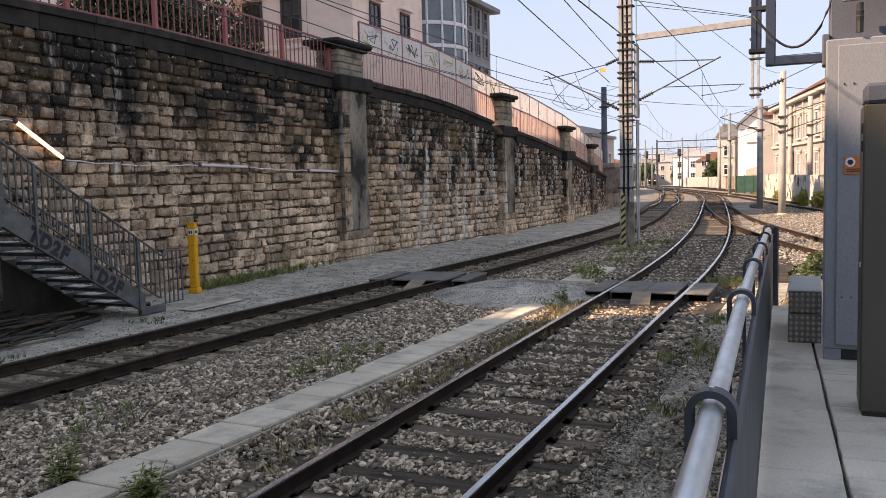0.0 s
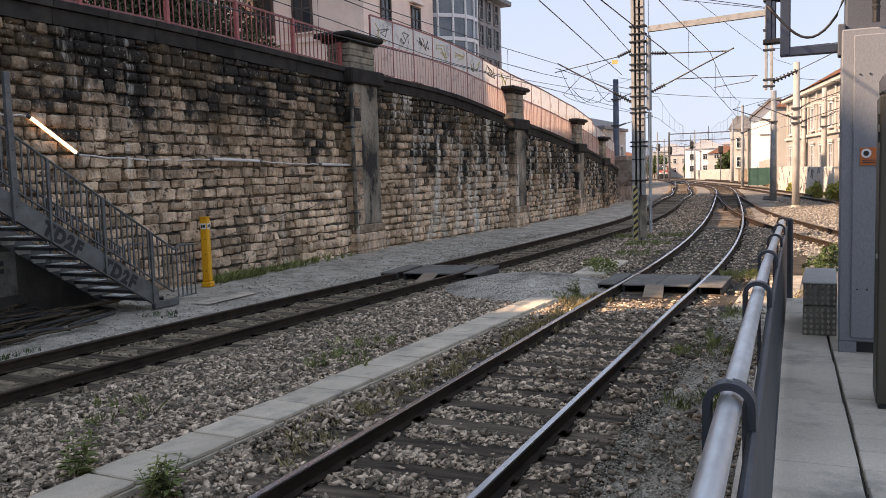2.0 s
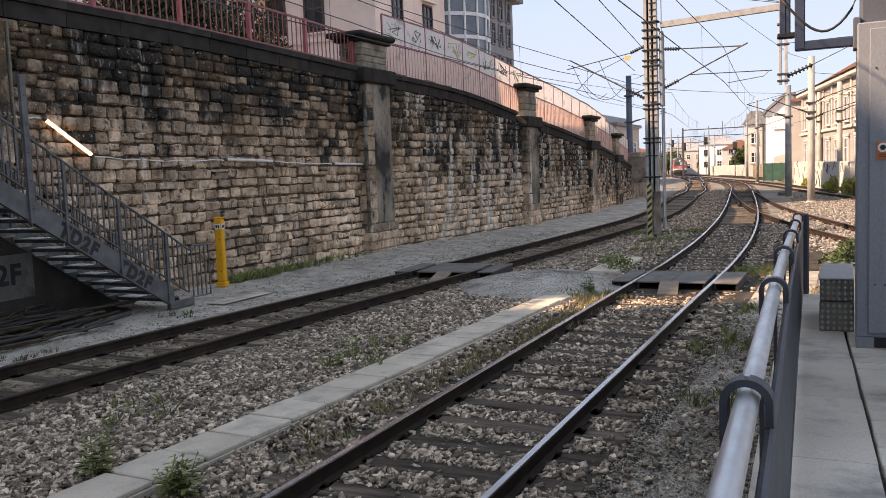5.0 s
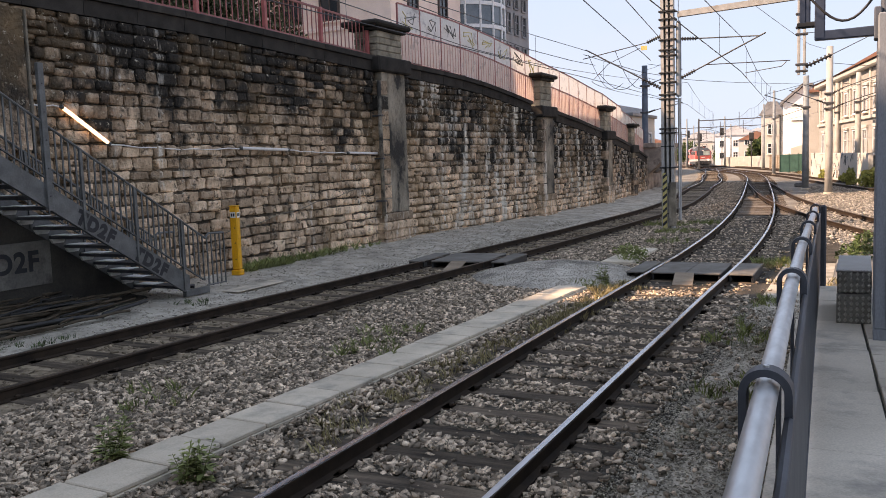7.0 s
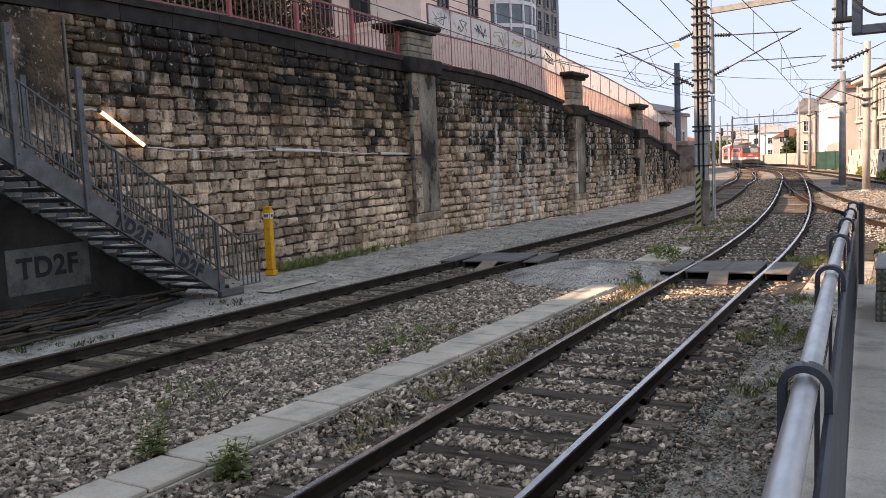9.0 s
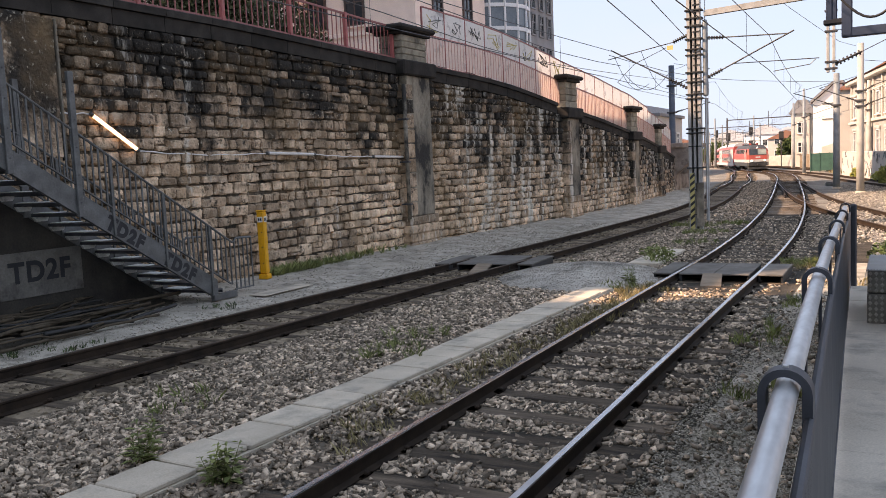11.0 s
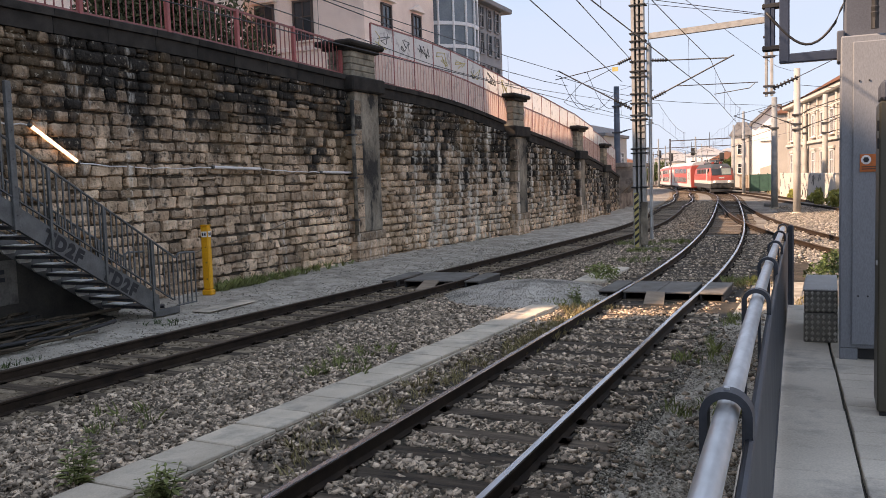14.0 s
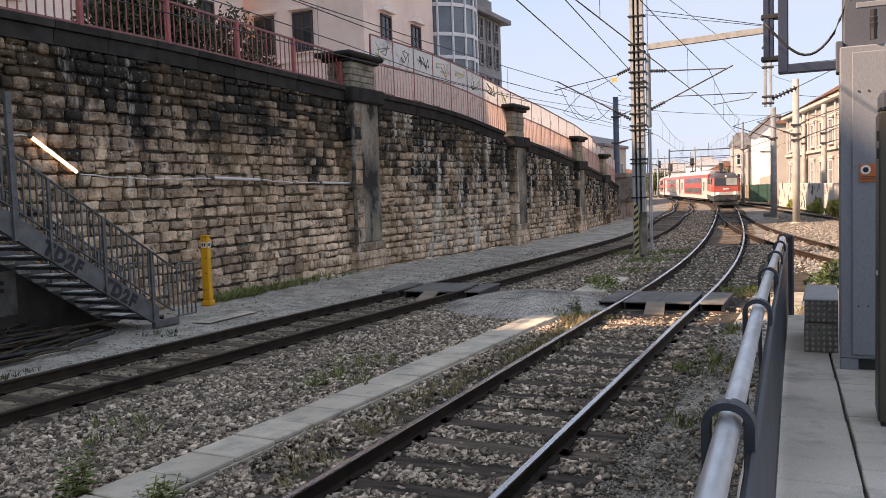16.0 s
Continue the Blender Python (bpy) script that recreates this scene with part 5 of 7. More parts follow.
# ---- fences on the wall ----
def build_fences():
    t = thing("red_fence", "red-painted steel railing on top of the wall", "fence")
    x = -12.6
    y = 21.0
    bar = Geo().box(-0.011, 0.011, -0.011, 0.011, 0, 0.86).mesh("baluster", M["red_bar"])
    while y > 3:
        z = cz(y)
        post = part("post", Geo().box(x - 0.05, x + 0.05, y - 0.05, y + 0.05, z, z + 0.97, 0.012), M["red_paint"], t)
        y2 = y - 2.3
        for h, r in ((0.93, 0.022), (0.08, 0.018)):
            part("rail", Geo().sweep([Vector((x, y2 + 0.05, cz(y2) + h)), Vector((x, y - 0.05, cz(y) + h))], [(-0.025, -r), (0.025, -r), (0.025, r), (-0.025, r)]), M["red_bar"], t)
        for k in range(1, 12):
            yy = y - 2.3 * k / 12
            part("baluster", bar, None, t, at=pose(x, yy, cz(yy) + 0.08))
        y = y2
    fr = np.random.RandomState(21)
    slim = Geo().box(-0.006, 0.006, -0.012, 0.012, 0, 0.88).mesh("baluster", M["pale_bar"])
    for a, b in ((22.62, 32.1), (32.1, 40.3), (40.3, 47.4), (47.4, 54.2)):
        t = thing("screen_fence", "red railing with grimy sprayed glass screens above the wall", "fence", "screen fences")
        n = round((b - a) / 1.16)
        for k in range(n + 1):
            y = a + (b - a) * k / n
            xx, z = wx(y) - 0.1, cz(y)
            h = 1.77 if y < 45 else 1.62
            part("post", Geo().box(xx - 0.025, xx + 0.025, y - 0.025, y + 0.025, z, z + h, 0.004), M["red_bar"], t)
            if k == n:
                break
            y2 = a + (b - a) * (k + 1) / n
            P = lambda yy, hh, dx=0.0: Vector((wx(yy) - 0.1 + dx, yy, cz(yy) + hh))
            for hh in (0.06, 0.97, h):
                part("rail", Geo().sweep([P(y + 0.026, hh), P(y2 - 0.026, hh)], [(-0.02, -0.02), (0.02, -0.02), (0.02, 0.02), (-0.02, 0.02)]), M["red_bar"], t)
            for lo, hi, nm, mt in ((1.0, h - 0.03, "glass_pane", M["screen"]), (0.1, 0.94, "lower_pane", M["pink_screen"])):
                g = Geo()
                vs = [P(yy, hh, dx) for dx in (0.010, 0.017) for yy, hh in ((y + 0.03, lo), (y2 - 0.03, lo), (y2 - 0.03, hi), (y + 0.03, hi))]
                g.add(vs, [(0, 1, 2, 3), (7, 6, 5, 4), (0, 4, 5, 1), (1, 5, 6, 2), (2, 6, 7, 3), (3, 7, 4, 0)])
                part(nm, g, mt, t)
            if a < 23:
                for _ in range(2):
                    c = [P(y + (y2 - y) * fr.uniform(0.15, 0.85), 1.03 + 0.68 * fr.uniform(0.1, 0.9), 0.024) for _ in range(6)]
                    part("scribble", Geo().tube([tuple(q) for q in c], 0.014, 4), M["pale_yellow"] if fr.rand() < 0.25 else M["galv"], t)
            for j in range(1, 7):
                yy = y + (y2 - y) * j / 7
                part("baluster", slim, None, t, at=Matrix.Translation(P(yy, 0.08, 0.032)))


def pink_screen():
    m = glass_panel("pink_screen")
    r = [q for q in m.node_tree.nodes if q.type == "VALTORGB"][0]
    r.color_ramp.elements[0].color, r.color_ramp.elements[1].color = (0.84, 0.67, 0.60, 1), (0.92, 0.77, 0.70, 1)
    for q in m.node_tree.nodes:
        if q.type == "BSDF_TRANSLUCENT":
            q.inputs[0].default_value = (0.9, 0.72, 0.64, 1)
    return m


M["pink_screen"] = pink_screen()


# ---- overhead line ----
def insulator(parent, a, b, r=0.06):
    a, b = Vector(a), Vector(b)
    g = Geo()
    n = 7
    for k in range(n):
        p = a + (b - a) * ((k + 0.2) / n)
        q = a + (b - a) * ((k + 0.65) / n)
        g.tube([p, q], r, 8)
    g.tube([a, b], r * 0.45, 6)
    part("insulator", g, M["black"], parent, "dark ribbed insulator")


def build_main_mast():
    t = thing("catenary_mast", "tall cream steel double-channel mast carrying the overhead line", "catenary mast", at=pose(0.07, 0, 0))
    y = 28.3
    for x0, x1 in ((-5.98, -5.885), (-5.815, -5.745), (-5.675, -5.575)):
        g = Geo().prism([(x0, y + 0.12), (x0, y - 0.12), (x1, y - 0.12), (x1, y + 0.12), (x1 - 0.012, y + 0.12), (x1 - 0.012, y - 0.105), (x0 + 0.012, y - 0.105), (x0 + 0.012, y + 0.12)], 0.0, 9.6, "z")
        part("channel", g, M["cream_steel"], t)
    for z in [0.5, 1.3, 2.0, 2.7] + [3.6 + 0.21 * k for k in range(20)]:
        part("batten", Geo().box(-5.985 if z < 3.5 else -5.80, -5.57, y - 0.138, y - 0.122, z, z + 0.035), M["black"], t)
    # dark backing: shade of the channel gaps put into its colour
    part("inner_web", Geo().box(-5.96, -5.59, y + 0.13, y + 0.15, 0, 9.6), M["dark_steel"], t)
    for x in (-5.85, -5.71):
        part("inner_cable", Geo().tube([(x, y + 0.02, 0.3), (x, y + 0.02, 9)], 0.016, 6), M["black"], t)
    part("foundation", Geo().box(-6.08, -5.42, y - 0.3, y + 0.3, -0.05, 0.05, 0.03), M["render_grey"], t)
    part("sheath", Geo().box(-5.75, -5.50, y - 0.19, y - 0.14, 0.12, 1.55, 0.015), M["render_grey"], t)
    h = part("hazard_board", Geo().box(-5.935, -5.79, y - 0.19, y - 0.17, 0.05, 1.85, 0.004), M["pale_yellow"], t, "black and yellow hazard board")
    g = Geo()
    for k in range(8):
        z = 0.1 + k * 0.22
        g.add([(-5.935, y - 0.194, z), (-5.79, y - 0.194, z + 0.13), (-5.79, y - 0.194, z + 0.23), (-5.935, y - 0.194, z + 0.10),
               (-5.935, y - 0.191, z), (-5.79, y - 0.191, z + 0.13), (-5.79, y - 0.191, z + 0.23), (-5.935, y - 0.191, z + 0.10)],
              [(0, 1, 2, 3), (7, 6, 5, 4), (0, 4, 5, 1), (1, 5, 6, 2), (2, 6, 7, 3), (3, 7, 4, 0)])
    part("stripe", g, M["black"], h)
    for z in (2.0, 3.12, 3.26, 4.22, 4.36, 4.75, 5.05, 5.6, 5.78, 6.1, 6.5, 6.75, 7.0, 7.9):
        part("clamp", Geo().box(-6.04, -5.50, y - 0.16, y + 0.16, z, z + 0.05, 0.01), M["black"], t)
    part("tension_weight", Geo().lathe([(0.075, 0), (0.085, 0.05), (0.085, 2.3), (0.05, 2.4)], (-5.43, y, 4.3), 12), M["slate_steel"], t, "grey tension weights")
    part("weight_rod", Geo().tube([(-5.43, y, 0.7), (-5.43, y, 8.6)], 0.016, 6), M["galv_light"], t)
    part("weight_tube", Geo().tube([(-5.43, y + 0.1, 0.3), (-5.43, y + 0.1, 4.25)], 0.055, 8), M["cream_steel"], t)
    # gantry beam with a hanging post
    g = Geo()
    g.sweep([Vector((-5.45, y, 6.9)), Vector((-1.75, y, 7.06))], [(-0.09, -0.09), (0.09, -0.09), (0.09, 0.09), (-0.09, 0.09)])
    part("beam", g, M["cream_steel"], t)
    part("stay", Geo().tube([(-5.5, y, 8.1), (-1.8, y, 7.2)], 0.012, 5), M["wire"], t)
    part("stay", Geo().tube([(-5.5, y, 7.95), (-1.8, y, 7.17)], 0.010, 5), M["wire"], t)
    for x in (-1.86, -1.70):
        part("hanger", Geo().box(x - 0.04, x + 0.04, y - 0.07, y + 0.07, 4.72, 7.25, 0.01), M["cream_steel"], t)
    for z in (4.8, 5.0, 5.9, 6.1, 6.5):
        part("clamp", Geo().box(-1.95, -1.6, y - 0.1, y + 0.1, z, z + 0.06, 0.01), M["dark_steel"], t)
    # cantilever over the bright track
    insulator(t, (-5.42, y, 6.13), (-4.85, y, 6.09))
    part("top_tube", Geo().tube([(-4.85, y, 6.09), (-2.95, y, 6.0)], 0.022, 6), M["galv"], t)
    insulator(t, (-5.42, y, 4.86), (-4.9, y, 5.1))
    part("slant_tube", Geo().tube([(-4.9, y, 5.1), (-2.8, y, 6.08)], 0.025, 6), M["dark_steel"], t)
    part("register_tube", Geo().tube([(-4.6, y, 5.25), (-2.1, y, 5.18)], 0.016, 6), M["dark_steel"], t)
    part("steady_arm", Geo().tube([(-2.2, y, 5.16), (-2.35, y, 5.02), (-3.4, y, 4.9)], 0.014, 6), M["galv"], t)
    # cantilever over the dull track
    insulator(t, (-5.98, y, 6.28), (-6.45, y, 6.1))
    insulator(t, (-6.0, y, 4.6), (-6.6, y, 4.95))
    part("slant_tube", Geo().tube([(-6.6, y, 4.95), (-8.5, y, 6.05)], 0.025, 6), M["dark_steel"], t)
    part("top_tube", Geo().tube([(-6.45, y, 6.1), (-8.6, y, 5.75)], 0.016, 6), M["wire"], t)
    part("marker_plate", Geo().box(-6.62, -6.42, y - 0.1, y - 0.09, 5.86, 6.0), M["pale_yellow"], t, "small yellow plate")
    # right-hand insulator under the hanging post
    insulator(t, (-1.68, y, 4.95), (-0.95, y, 5.25), 0.075)
    part("pull_wire", Geo().tube([(-0.95, y, 5.25), (1.6, y, 6.4)], 0.012, 5), M["wire"], t)
    part("pull_wire", Geo().tube([(-1.6, y, 5.95), (4, y, 6.05)], 0.010, 5), M["wire"], t)


def wires(name, ctrl, label, droppers=True, sag=0.35):
    """A contact wire with its messenger and droppers: rows of (x, y, contact height, messenger height)."""
    t = thing(name, label, "overhead wire", "overhead wires")
    for a, b in zip(ctrl, ctrl[1:]):
        k = 10
        low, high = [], []
        for i in range(k + 1):
            u = i / k
            x, y, zc, zm = (a[j] + (b[j] - a[j]) * u for j in range(4))
            low.append((x, y, zc))
            high.append((x, y, zm - sag * 4 * u * (1 - u)))
        part("contact_wire", Geo().tube(low, 0.011, 5, False), M["wire"], t)
        part("messenger", Geo().tube(high, 0.010, 5, False), M["wire"], t)
        if droppers:
            for i in range(1, k, 2):
                part("dropper", Geo().tube([low[i], high[i]], 0.005, 4, False), M["wire"], t)
    return t


def mast(name, x, y, h, r0, r1, material, label, arms=()):
    t = thing(name, label, "catenary mast", "masts along the line", at=pose(x, y, ground_z(y)))
    part("pole", Geo().lathe([(r0, 0), (r0 * 0.97, h * 0.3), (r1, h)], sides=12), material, t, smooth=True)
    part("base", Geo().lathe([(r0 * 1.35, -0.05), (r0 * 1.35, 0.05), (r0 * 1.2, 0.08)], sides=12), M["concrete"], t)
    for z, dx, dz in arms:
        s = 1 if dx > 0 else -1
        insulator(t, (s * r1, 0, z), (s * (r1 + 0.5), 0, z + dz * 0.25), 0.065)
        part("arm", Geo().tube([(s * (r1 + 0.5), 0, z + dz * 0.25), (dx, 0, z + dz)], 0.028, 6), M["dark_steel"], t)
        part("tie", Geo().tube([(s * r1, 0, z + abs(dz) + 0.5), (dx, 0, z + dz)], 0.014, 5), M["wire"], t)
        part("clamp", Geo().box(-r0 - 0.05, r0 + 0.05, -r0 - 0.05, r0 + 0.05, z - 0.05, z + 0.05, 0.01), M["dark_steel"], t)
    return t


def portal(x0, x1, y, h):
    """Far gantry across the tracks."""
    t = thing("line_portal", "slender steel portal spanning the tracks far off", "catenary portal", "far portals", at=pose(0, y, ground_z(y)))
    for x in (x0, x1):
        part("leg", Geo().box(x - 0.10, x + 0.10, -0.10, 0.10, 0, h + 0.3), M["dark_steel"], t)
    part("beam", Geo().box(x0, x1, -0.06, 0.06, h - 0.07, h + 0.07), M["dark_steel"], t)
    n = max(2, int((x1 - x0) / 4))
    for k in range(1, n):
        x = x0 + (x1 - x0) * k / n
        part("hanger", Geo().box(x - 0.04, x + 0.04, -0.04, 0.04, h - 1.3, h + 1.0), M["dark_steel"], t)


def signal(x, y, h):
    t = thing("signal_mast", "dark railway signal on a thin mast", "signal", "signals", at=pose(x, y, ground_z(y)))
    part("mast", Geo().tube([(0, 0, 0), (0, 0, h)], 0.07, 8), M["dark_steel"], t)
    part("head", Geo().box(-0.35, 0.35, -0.12, 0.12, h - 0.2, h + 1.1, 0.08), M["black"], t)
    part("screen", Geo().box(-0.25, 0.25, -0.3, -0.12, h + 0.1, h + 0.2), M["black"], t)
    part("cage", Geo().box(-0.3, 0.3, -0.3, 0.3, h - 1.6, h - 1.5), M["dark_steel"], t)


def build_line():
    build_main_mast()
    wires("overhead_wire_right", [(-2.7, -22, 5.3, 6.9), (-3.45, 28.3, 4.95, 6.02), (-5.0, 56, 5.1, 6.3), (-9.2, 82, 5.1, 6.3), (-14.5, 108, 5.1, 6.3), (-22, 138, 5.1, 6.3), (-34, 195, 4.8, 6.0), (-46, 270, 4.4, 5.6)], "taut contact wire and messenger over the bright rails")
    wires("overhead_wire_left", [(-9.6, -20, 5.4, 7.0), (-8.35, 28.3, 5.1, 6.0), (-8.6, 48, 5.1, 6.3), (-12.9, 86, 5.1, 6.3), (-18, 116, 5.1, 6.3), (-36, 195, 4.8, 6.0)], "taut contact wire and messenger over the dull rails")
    wires("overhead_wire_east", [(14, 6, 5.3, 6.6), (0.4, 56, 5.2, 6.4), (-6.6, 86, 5.2, 6.4), (-13, 108, 5.2, 6.4), (-25, 150, 5.1, 6.3)], "overhead wires over the far tracks")
    t = thing("feeder_wire", "single feeder wires along the retaining wall", "overhead wire", "overhead wires")
    for pts in ([(-10.3, -14, 6.7), (-10.3, 14, 6.08), (-10.5, 27, 5.8), (-12.6, 56, 7.2)], [(-9.0, -14, 6.7), (-9.0, 14.6, 6.05), (-9.0, 24.5, 5.72), (-8.6, 30, 5.7)],
                [(-5.75, 28.3, 7.6), (-9, 44, 7.2), (-12.8, 56, 7.9)], [(-5.3, 28.3, 8.9), (-2.6, 50, 8.0), (-1.64, 50.8, 7.9)], [(-2.85, -2, 5.45), (-6.25, 28.3, 5.52)], [(-2.2, -2, 5.35), (-5.9, 28.3, 6.15)],
                [(-6.6, 28.3, 5.95), (-9.6, 33, 5.4), (-12.8, 56, 6.2)], [(-8.5, 28.3, 5.9), (-6.7, 36, 5.5), (-3.2, 56.8, 6.4)]):
        part("strand", Geo().tube([Vector(p) for p in pts] if len(pts) < 3 else curve_points(pts, 2.0), 0.011, 5, False), M["wire"], t)
    for k, (a, b, s) in enumerate((((-7.6, 29, 6.0), (-7.0, 31, 4.9), 0.5), ((-8.4, 28.5, 5.9), (-7.6, 30, 5.0), 0.6), ((-7.9, 28, 5.2), (-6.9, 30, 5.3), 0.55))):
        a, b = Vector(a), Vector(b)
        part("jumper", Geo().tube([a + (b - a) * (i / 12) + Vector((0, 0, -s * math.sin(math.pi * i / 12))) for i in range(13)], 0.009, 5, False), M["wire"], t)
    mast("steel_mast", -12.75, 56, 8.2, 0.22, 0.18, M["blue_steel"], "dark blue-grey steel mast at the end of the wall", ((6.9, 2.4, 0.9), (5.2, 2.4, 0.5)))
    mast("tapered_mast", -3.13, 56.8, 6.9, 0.2, 0.165, M["slate_steel"], "plain grey tapered steel mast between the tracks", ((5.0, -2.4, 0.9),))
    mast("concrete_mast", -1.64, 50.8, 7.9, 0.2, 0.165, M["concrete_pole"], "pale concrete mast with insulators", ((5.4, 3.2, 1.1), (4.6, 2.8, 0.9), (4.9, -2.0, 0.8)))
    mast("concrete_mast", -0.3, 66, 7.6, 0.2, 0.17, M["concrete_pole"], "pale concrete mast with insulators", ((5.6, 3.0, 1.0), (4.9, 3.0, 0.6)))
    mast("concrete_mast", -1.9, 78, 7.8, 0.2, 0.16, M["concrete_pole"], "pale concrete mast with insulators", ((5.4, 2.6, 0.9),))
    for x, y in ((-8.0, 92), (-11.5, 118), (-20.5, 148), (-27, 150), (-31, 180), (-24, 182), (-40, 215), (-33, 220)):
        mast("far_mast", x, y, 8.4, 0.17, 0.12, M["slate_steel"], "slender steel mast far along the line", ((5.6, 2.6 if x > -19 else -2.6, 0.8),))
    for x0, x1, y, h in ((-22, -10.5, 132, 7.2), (-33, -12, 172, 7.6), (-42, -20, 210, 7.6)):
        portal(x0, x1, y, h)
    for x, y, h in ((-27.2, 152, 5.4), (-24.2, 146, 4.6), (-21.5, 152, 5.6), (-15.2, 138, 4.2)):
        signal(x, y, h)


# ---- buildings ----
def window(parent, w, h, at, frame=None, glass=None, bars=(1, 2), sill=True, depth=0.10):
    """A window on a facade that faces local -y: frame, panes and sill."""
    o = part("window", Geo().box(-w / 2, w / 2, -0.02, 0.02, 0, h), glass or M["glass_dark"], parent, "dark glass" if glass is None else "", at=at)
    fr = frame or M["frame_white"]
    g = Geo()
    for a, b, c, d in ((-w / 2 - 0.06, -w / 2 + 0.05, 0, h), (w / 2 - 0.05, w / 2 + 0.06, 0, h), (-w / 2 - 0.06, w / 2 + 0.06, h - 0.05, h + 0.06), (-w / 2 - 0.06, w / 2 + 0.06, -0.05, 0.05)):
        g.box(a, b, -depth, 0.0, c, d)
    for k in range(1, bars[0] + 1):
        x = -w / 2 + w * k / (bars[0] + 1)
        g.box(x - 0.03, x + 0.03, -0.06, 0, 0.05, h - 0.05)
    for k in range(1, bars[1]):
        z = h * k / bars[1] + (0.1 * h if bars[1] == 2 else 0)
        g.box(-w / 2 + 0.05, w / 2 - 0.05, -0.06, 0, z - 0.03, z + 0.03)
    part("window_frame", g, fr, o)
    if sill:
        part("window_sill", Geo().box(-w / 2 - 0.15, w / 2 + 0.15, -0.22, 0.0, -0.13, -0.05, 0.02), M["pink_trim"], o)
    return o


def build_left_buildings():
    b = thing("pink_house", "salmon-pink rendered house with moulded window hoods above the wall", "house")
    part("wall", Geo().box(-38, -22, 39.2, 47.8, 3.0, 18.0), M["pink"], b)
    part("string_course", Geo().box(-38.1, -21.86, 39.04, 47.9, 9.62, 9.86, 0.03), M["pink_trim"], b)
    part("plinth", Geo().box(-38.1, -21.8, 39.0, 48.0, 3.0, 5.2, 0.02), M["render_grey"], b)
    part("cornice", Geo().box(-38.3, -21.6, 38.8, 48.2, 17.6, 18.1, 0.08), M["pink_trim"], b)
    part("roof", Geo().prism([(38.9, 18.1), (48.1, 18.1), (46.5, 20.5), (40.5, 20.5)], -38.2, -21.7, "x"), M["roof_tile"], b)
    for x in (-25.72, -28.2, -30.8, -33.4):
        for z in (10.2, 14.0, 6.0):
            window(b, 1.15, 2.05, pose(x, 39.19, z), M["frame_dark"])
            part("window_hood", Geo().box(x - 0.85, x + 0.85, 38.98, 39.2, z + 2.2, z + 2.38, 0.03), M["pink_trim"], b)
    for y in (41.6, 45.3):
        for z in (10.3, 14.0, 6.2):
            window(b, 1.05, 1.75, pose(-21.99, y, z, 0, 0, 90), M["frame_dark"])
            part("window_hood", Geo().add([(-22, y - 0.85, z + 1.95), (-22, y + 0.85, z + 1.95), (-22, y, z + 2.35), (-21.7, y - 0.85, z + 1.95), (-21.7, y + 0.85, z + 1.95), (-21.7, y, z + 2.35)],
                 [(0, 1, 2), (5, 4, 3), (0, 3, 4, 1), (1, 4, 5, 2), (2, 5, 3, 0)]), M["pink_trim"], b)
    b = thing("corner_tower", "grey office block with a rounded glazed corner bay", "office building")
    part("wall", Geo().box(-38, -22.2, 53.6, 60.2, 2.0, 14.6), M["tower_wall"], b)
    part("roof", Geo().box(-38.5, -21.6, 53.0, 61.0, 14.6, 14.95, 0.05), M["roof_grey"], b)
    part("roof", Geo().box(-38, -22.6, 54.2, 59.6, 14.95, 16.2, 0.05), M["roof_grey"], b)
    for y in (54.6, 56.1, 57.6, 59.1):
        for z in (4.6, 6.8, 9.0, 11.2, 13.0):
            window(b, 0.75, 1.45, pose(-22.19, y, z, 0, 0, 90), M["tower_wall"], sill=False)
    bay = part("bay", Geo().lathe([(2.75, 0), (2.75, 19)], (-23.3, 50.7, 2.0), 18), M["glass_blue"], b, "rounded glazed bay")
    for k in range(18):
        a = 2 * math.pi * k / 18
        part("mullion", Geo().tube([(-23.3 + 2.8 * math.cos(a), 50.7 + 2.8 * math.sin(a), 2), (-23.3 + 2.8 * math.cos(a), 50.7 + 2.8 * math.sin(a), 21)], 0.075, 5), M["frame_white"], bay)
    for z in (4.2, 5.6, 7.4, 8.8, 10.6, 12.0, 13.8, 15.2, 17.0):
        part("spandrel", Geo().lathe([(2.84, 0), (2.84, 0.22)], (-23.3, 50.7, z), 18), M["frame_white"], bay)
    part("rear_wall", Geo().box(-38, -24, 47.8, 53.6, 2.0, 18), M["tower_wall"], b)
    # row along the raised street, nearer than the pink house, added to cast shade
    # out of view; blocks the sun over the tracks and platform
    b = thing("street_house", "unseen pink house block added to shade the tracks", "house")
    part("wall", Geo().box(-30, -27, -70, -2.2, 4.5, 26.0), M["pink"], b)
    part("cornice", Geo().box(-30.2, -26.8, -70, -2.15, 25.6, 26.2, 0.08), M["pink_trim"], b)
    for y in (-20, -16.5, -13, -9.5, -6):
        for z in (7, 11, 15, 19, 22.5):
            window(b, 1.1, 1.9, pose(-26.99, y, z, 0, 0, 90), M["frame_dark"])
    # unseen filler in the gap, its height set to narrow the sun patch
    b = thing("link_house", "unseen pink block added to trim the sun patch", "house")
    part("wall", Geo().box(-32, -28.5, -2.19, 0.09, 4.5, 19.7), M["pink"], b)
    part("roof", Geo().box(-32.2, -28.4, -2.19, 0.09, 19.7, 20.0, 0.05), M["roof_grey"], b)
    # low facade shows; the unseen height is added to shade the tracks
    b = thing("garden_house", "pale pink house behind the bushes, unseen upper storeys added for shade", "house")
    part("wall", Geo().box(-33, -28.4, 0.1, 17.0, 4.5, 22.0), M["pink"], b)
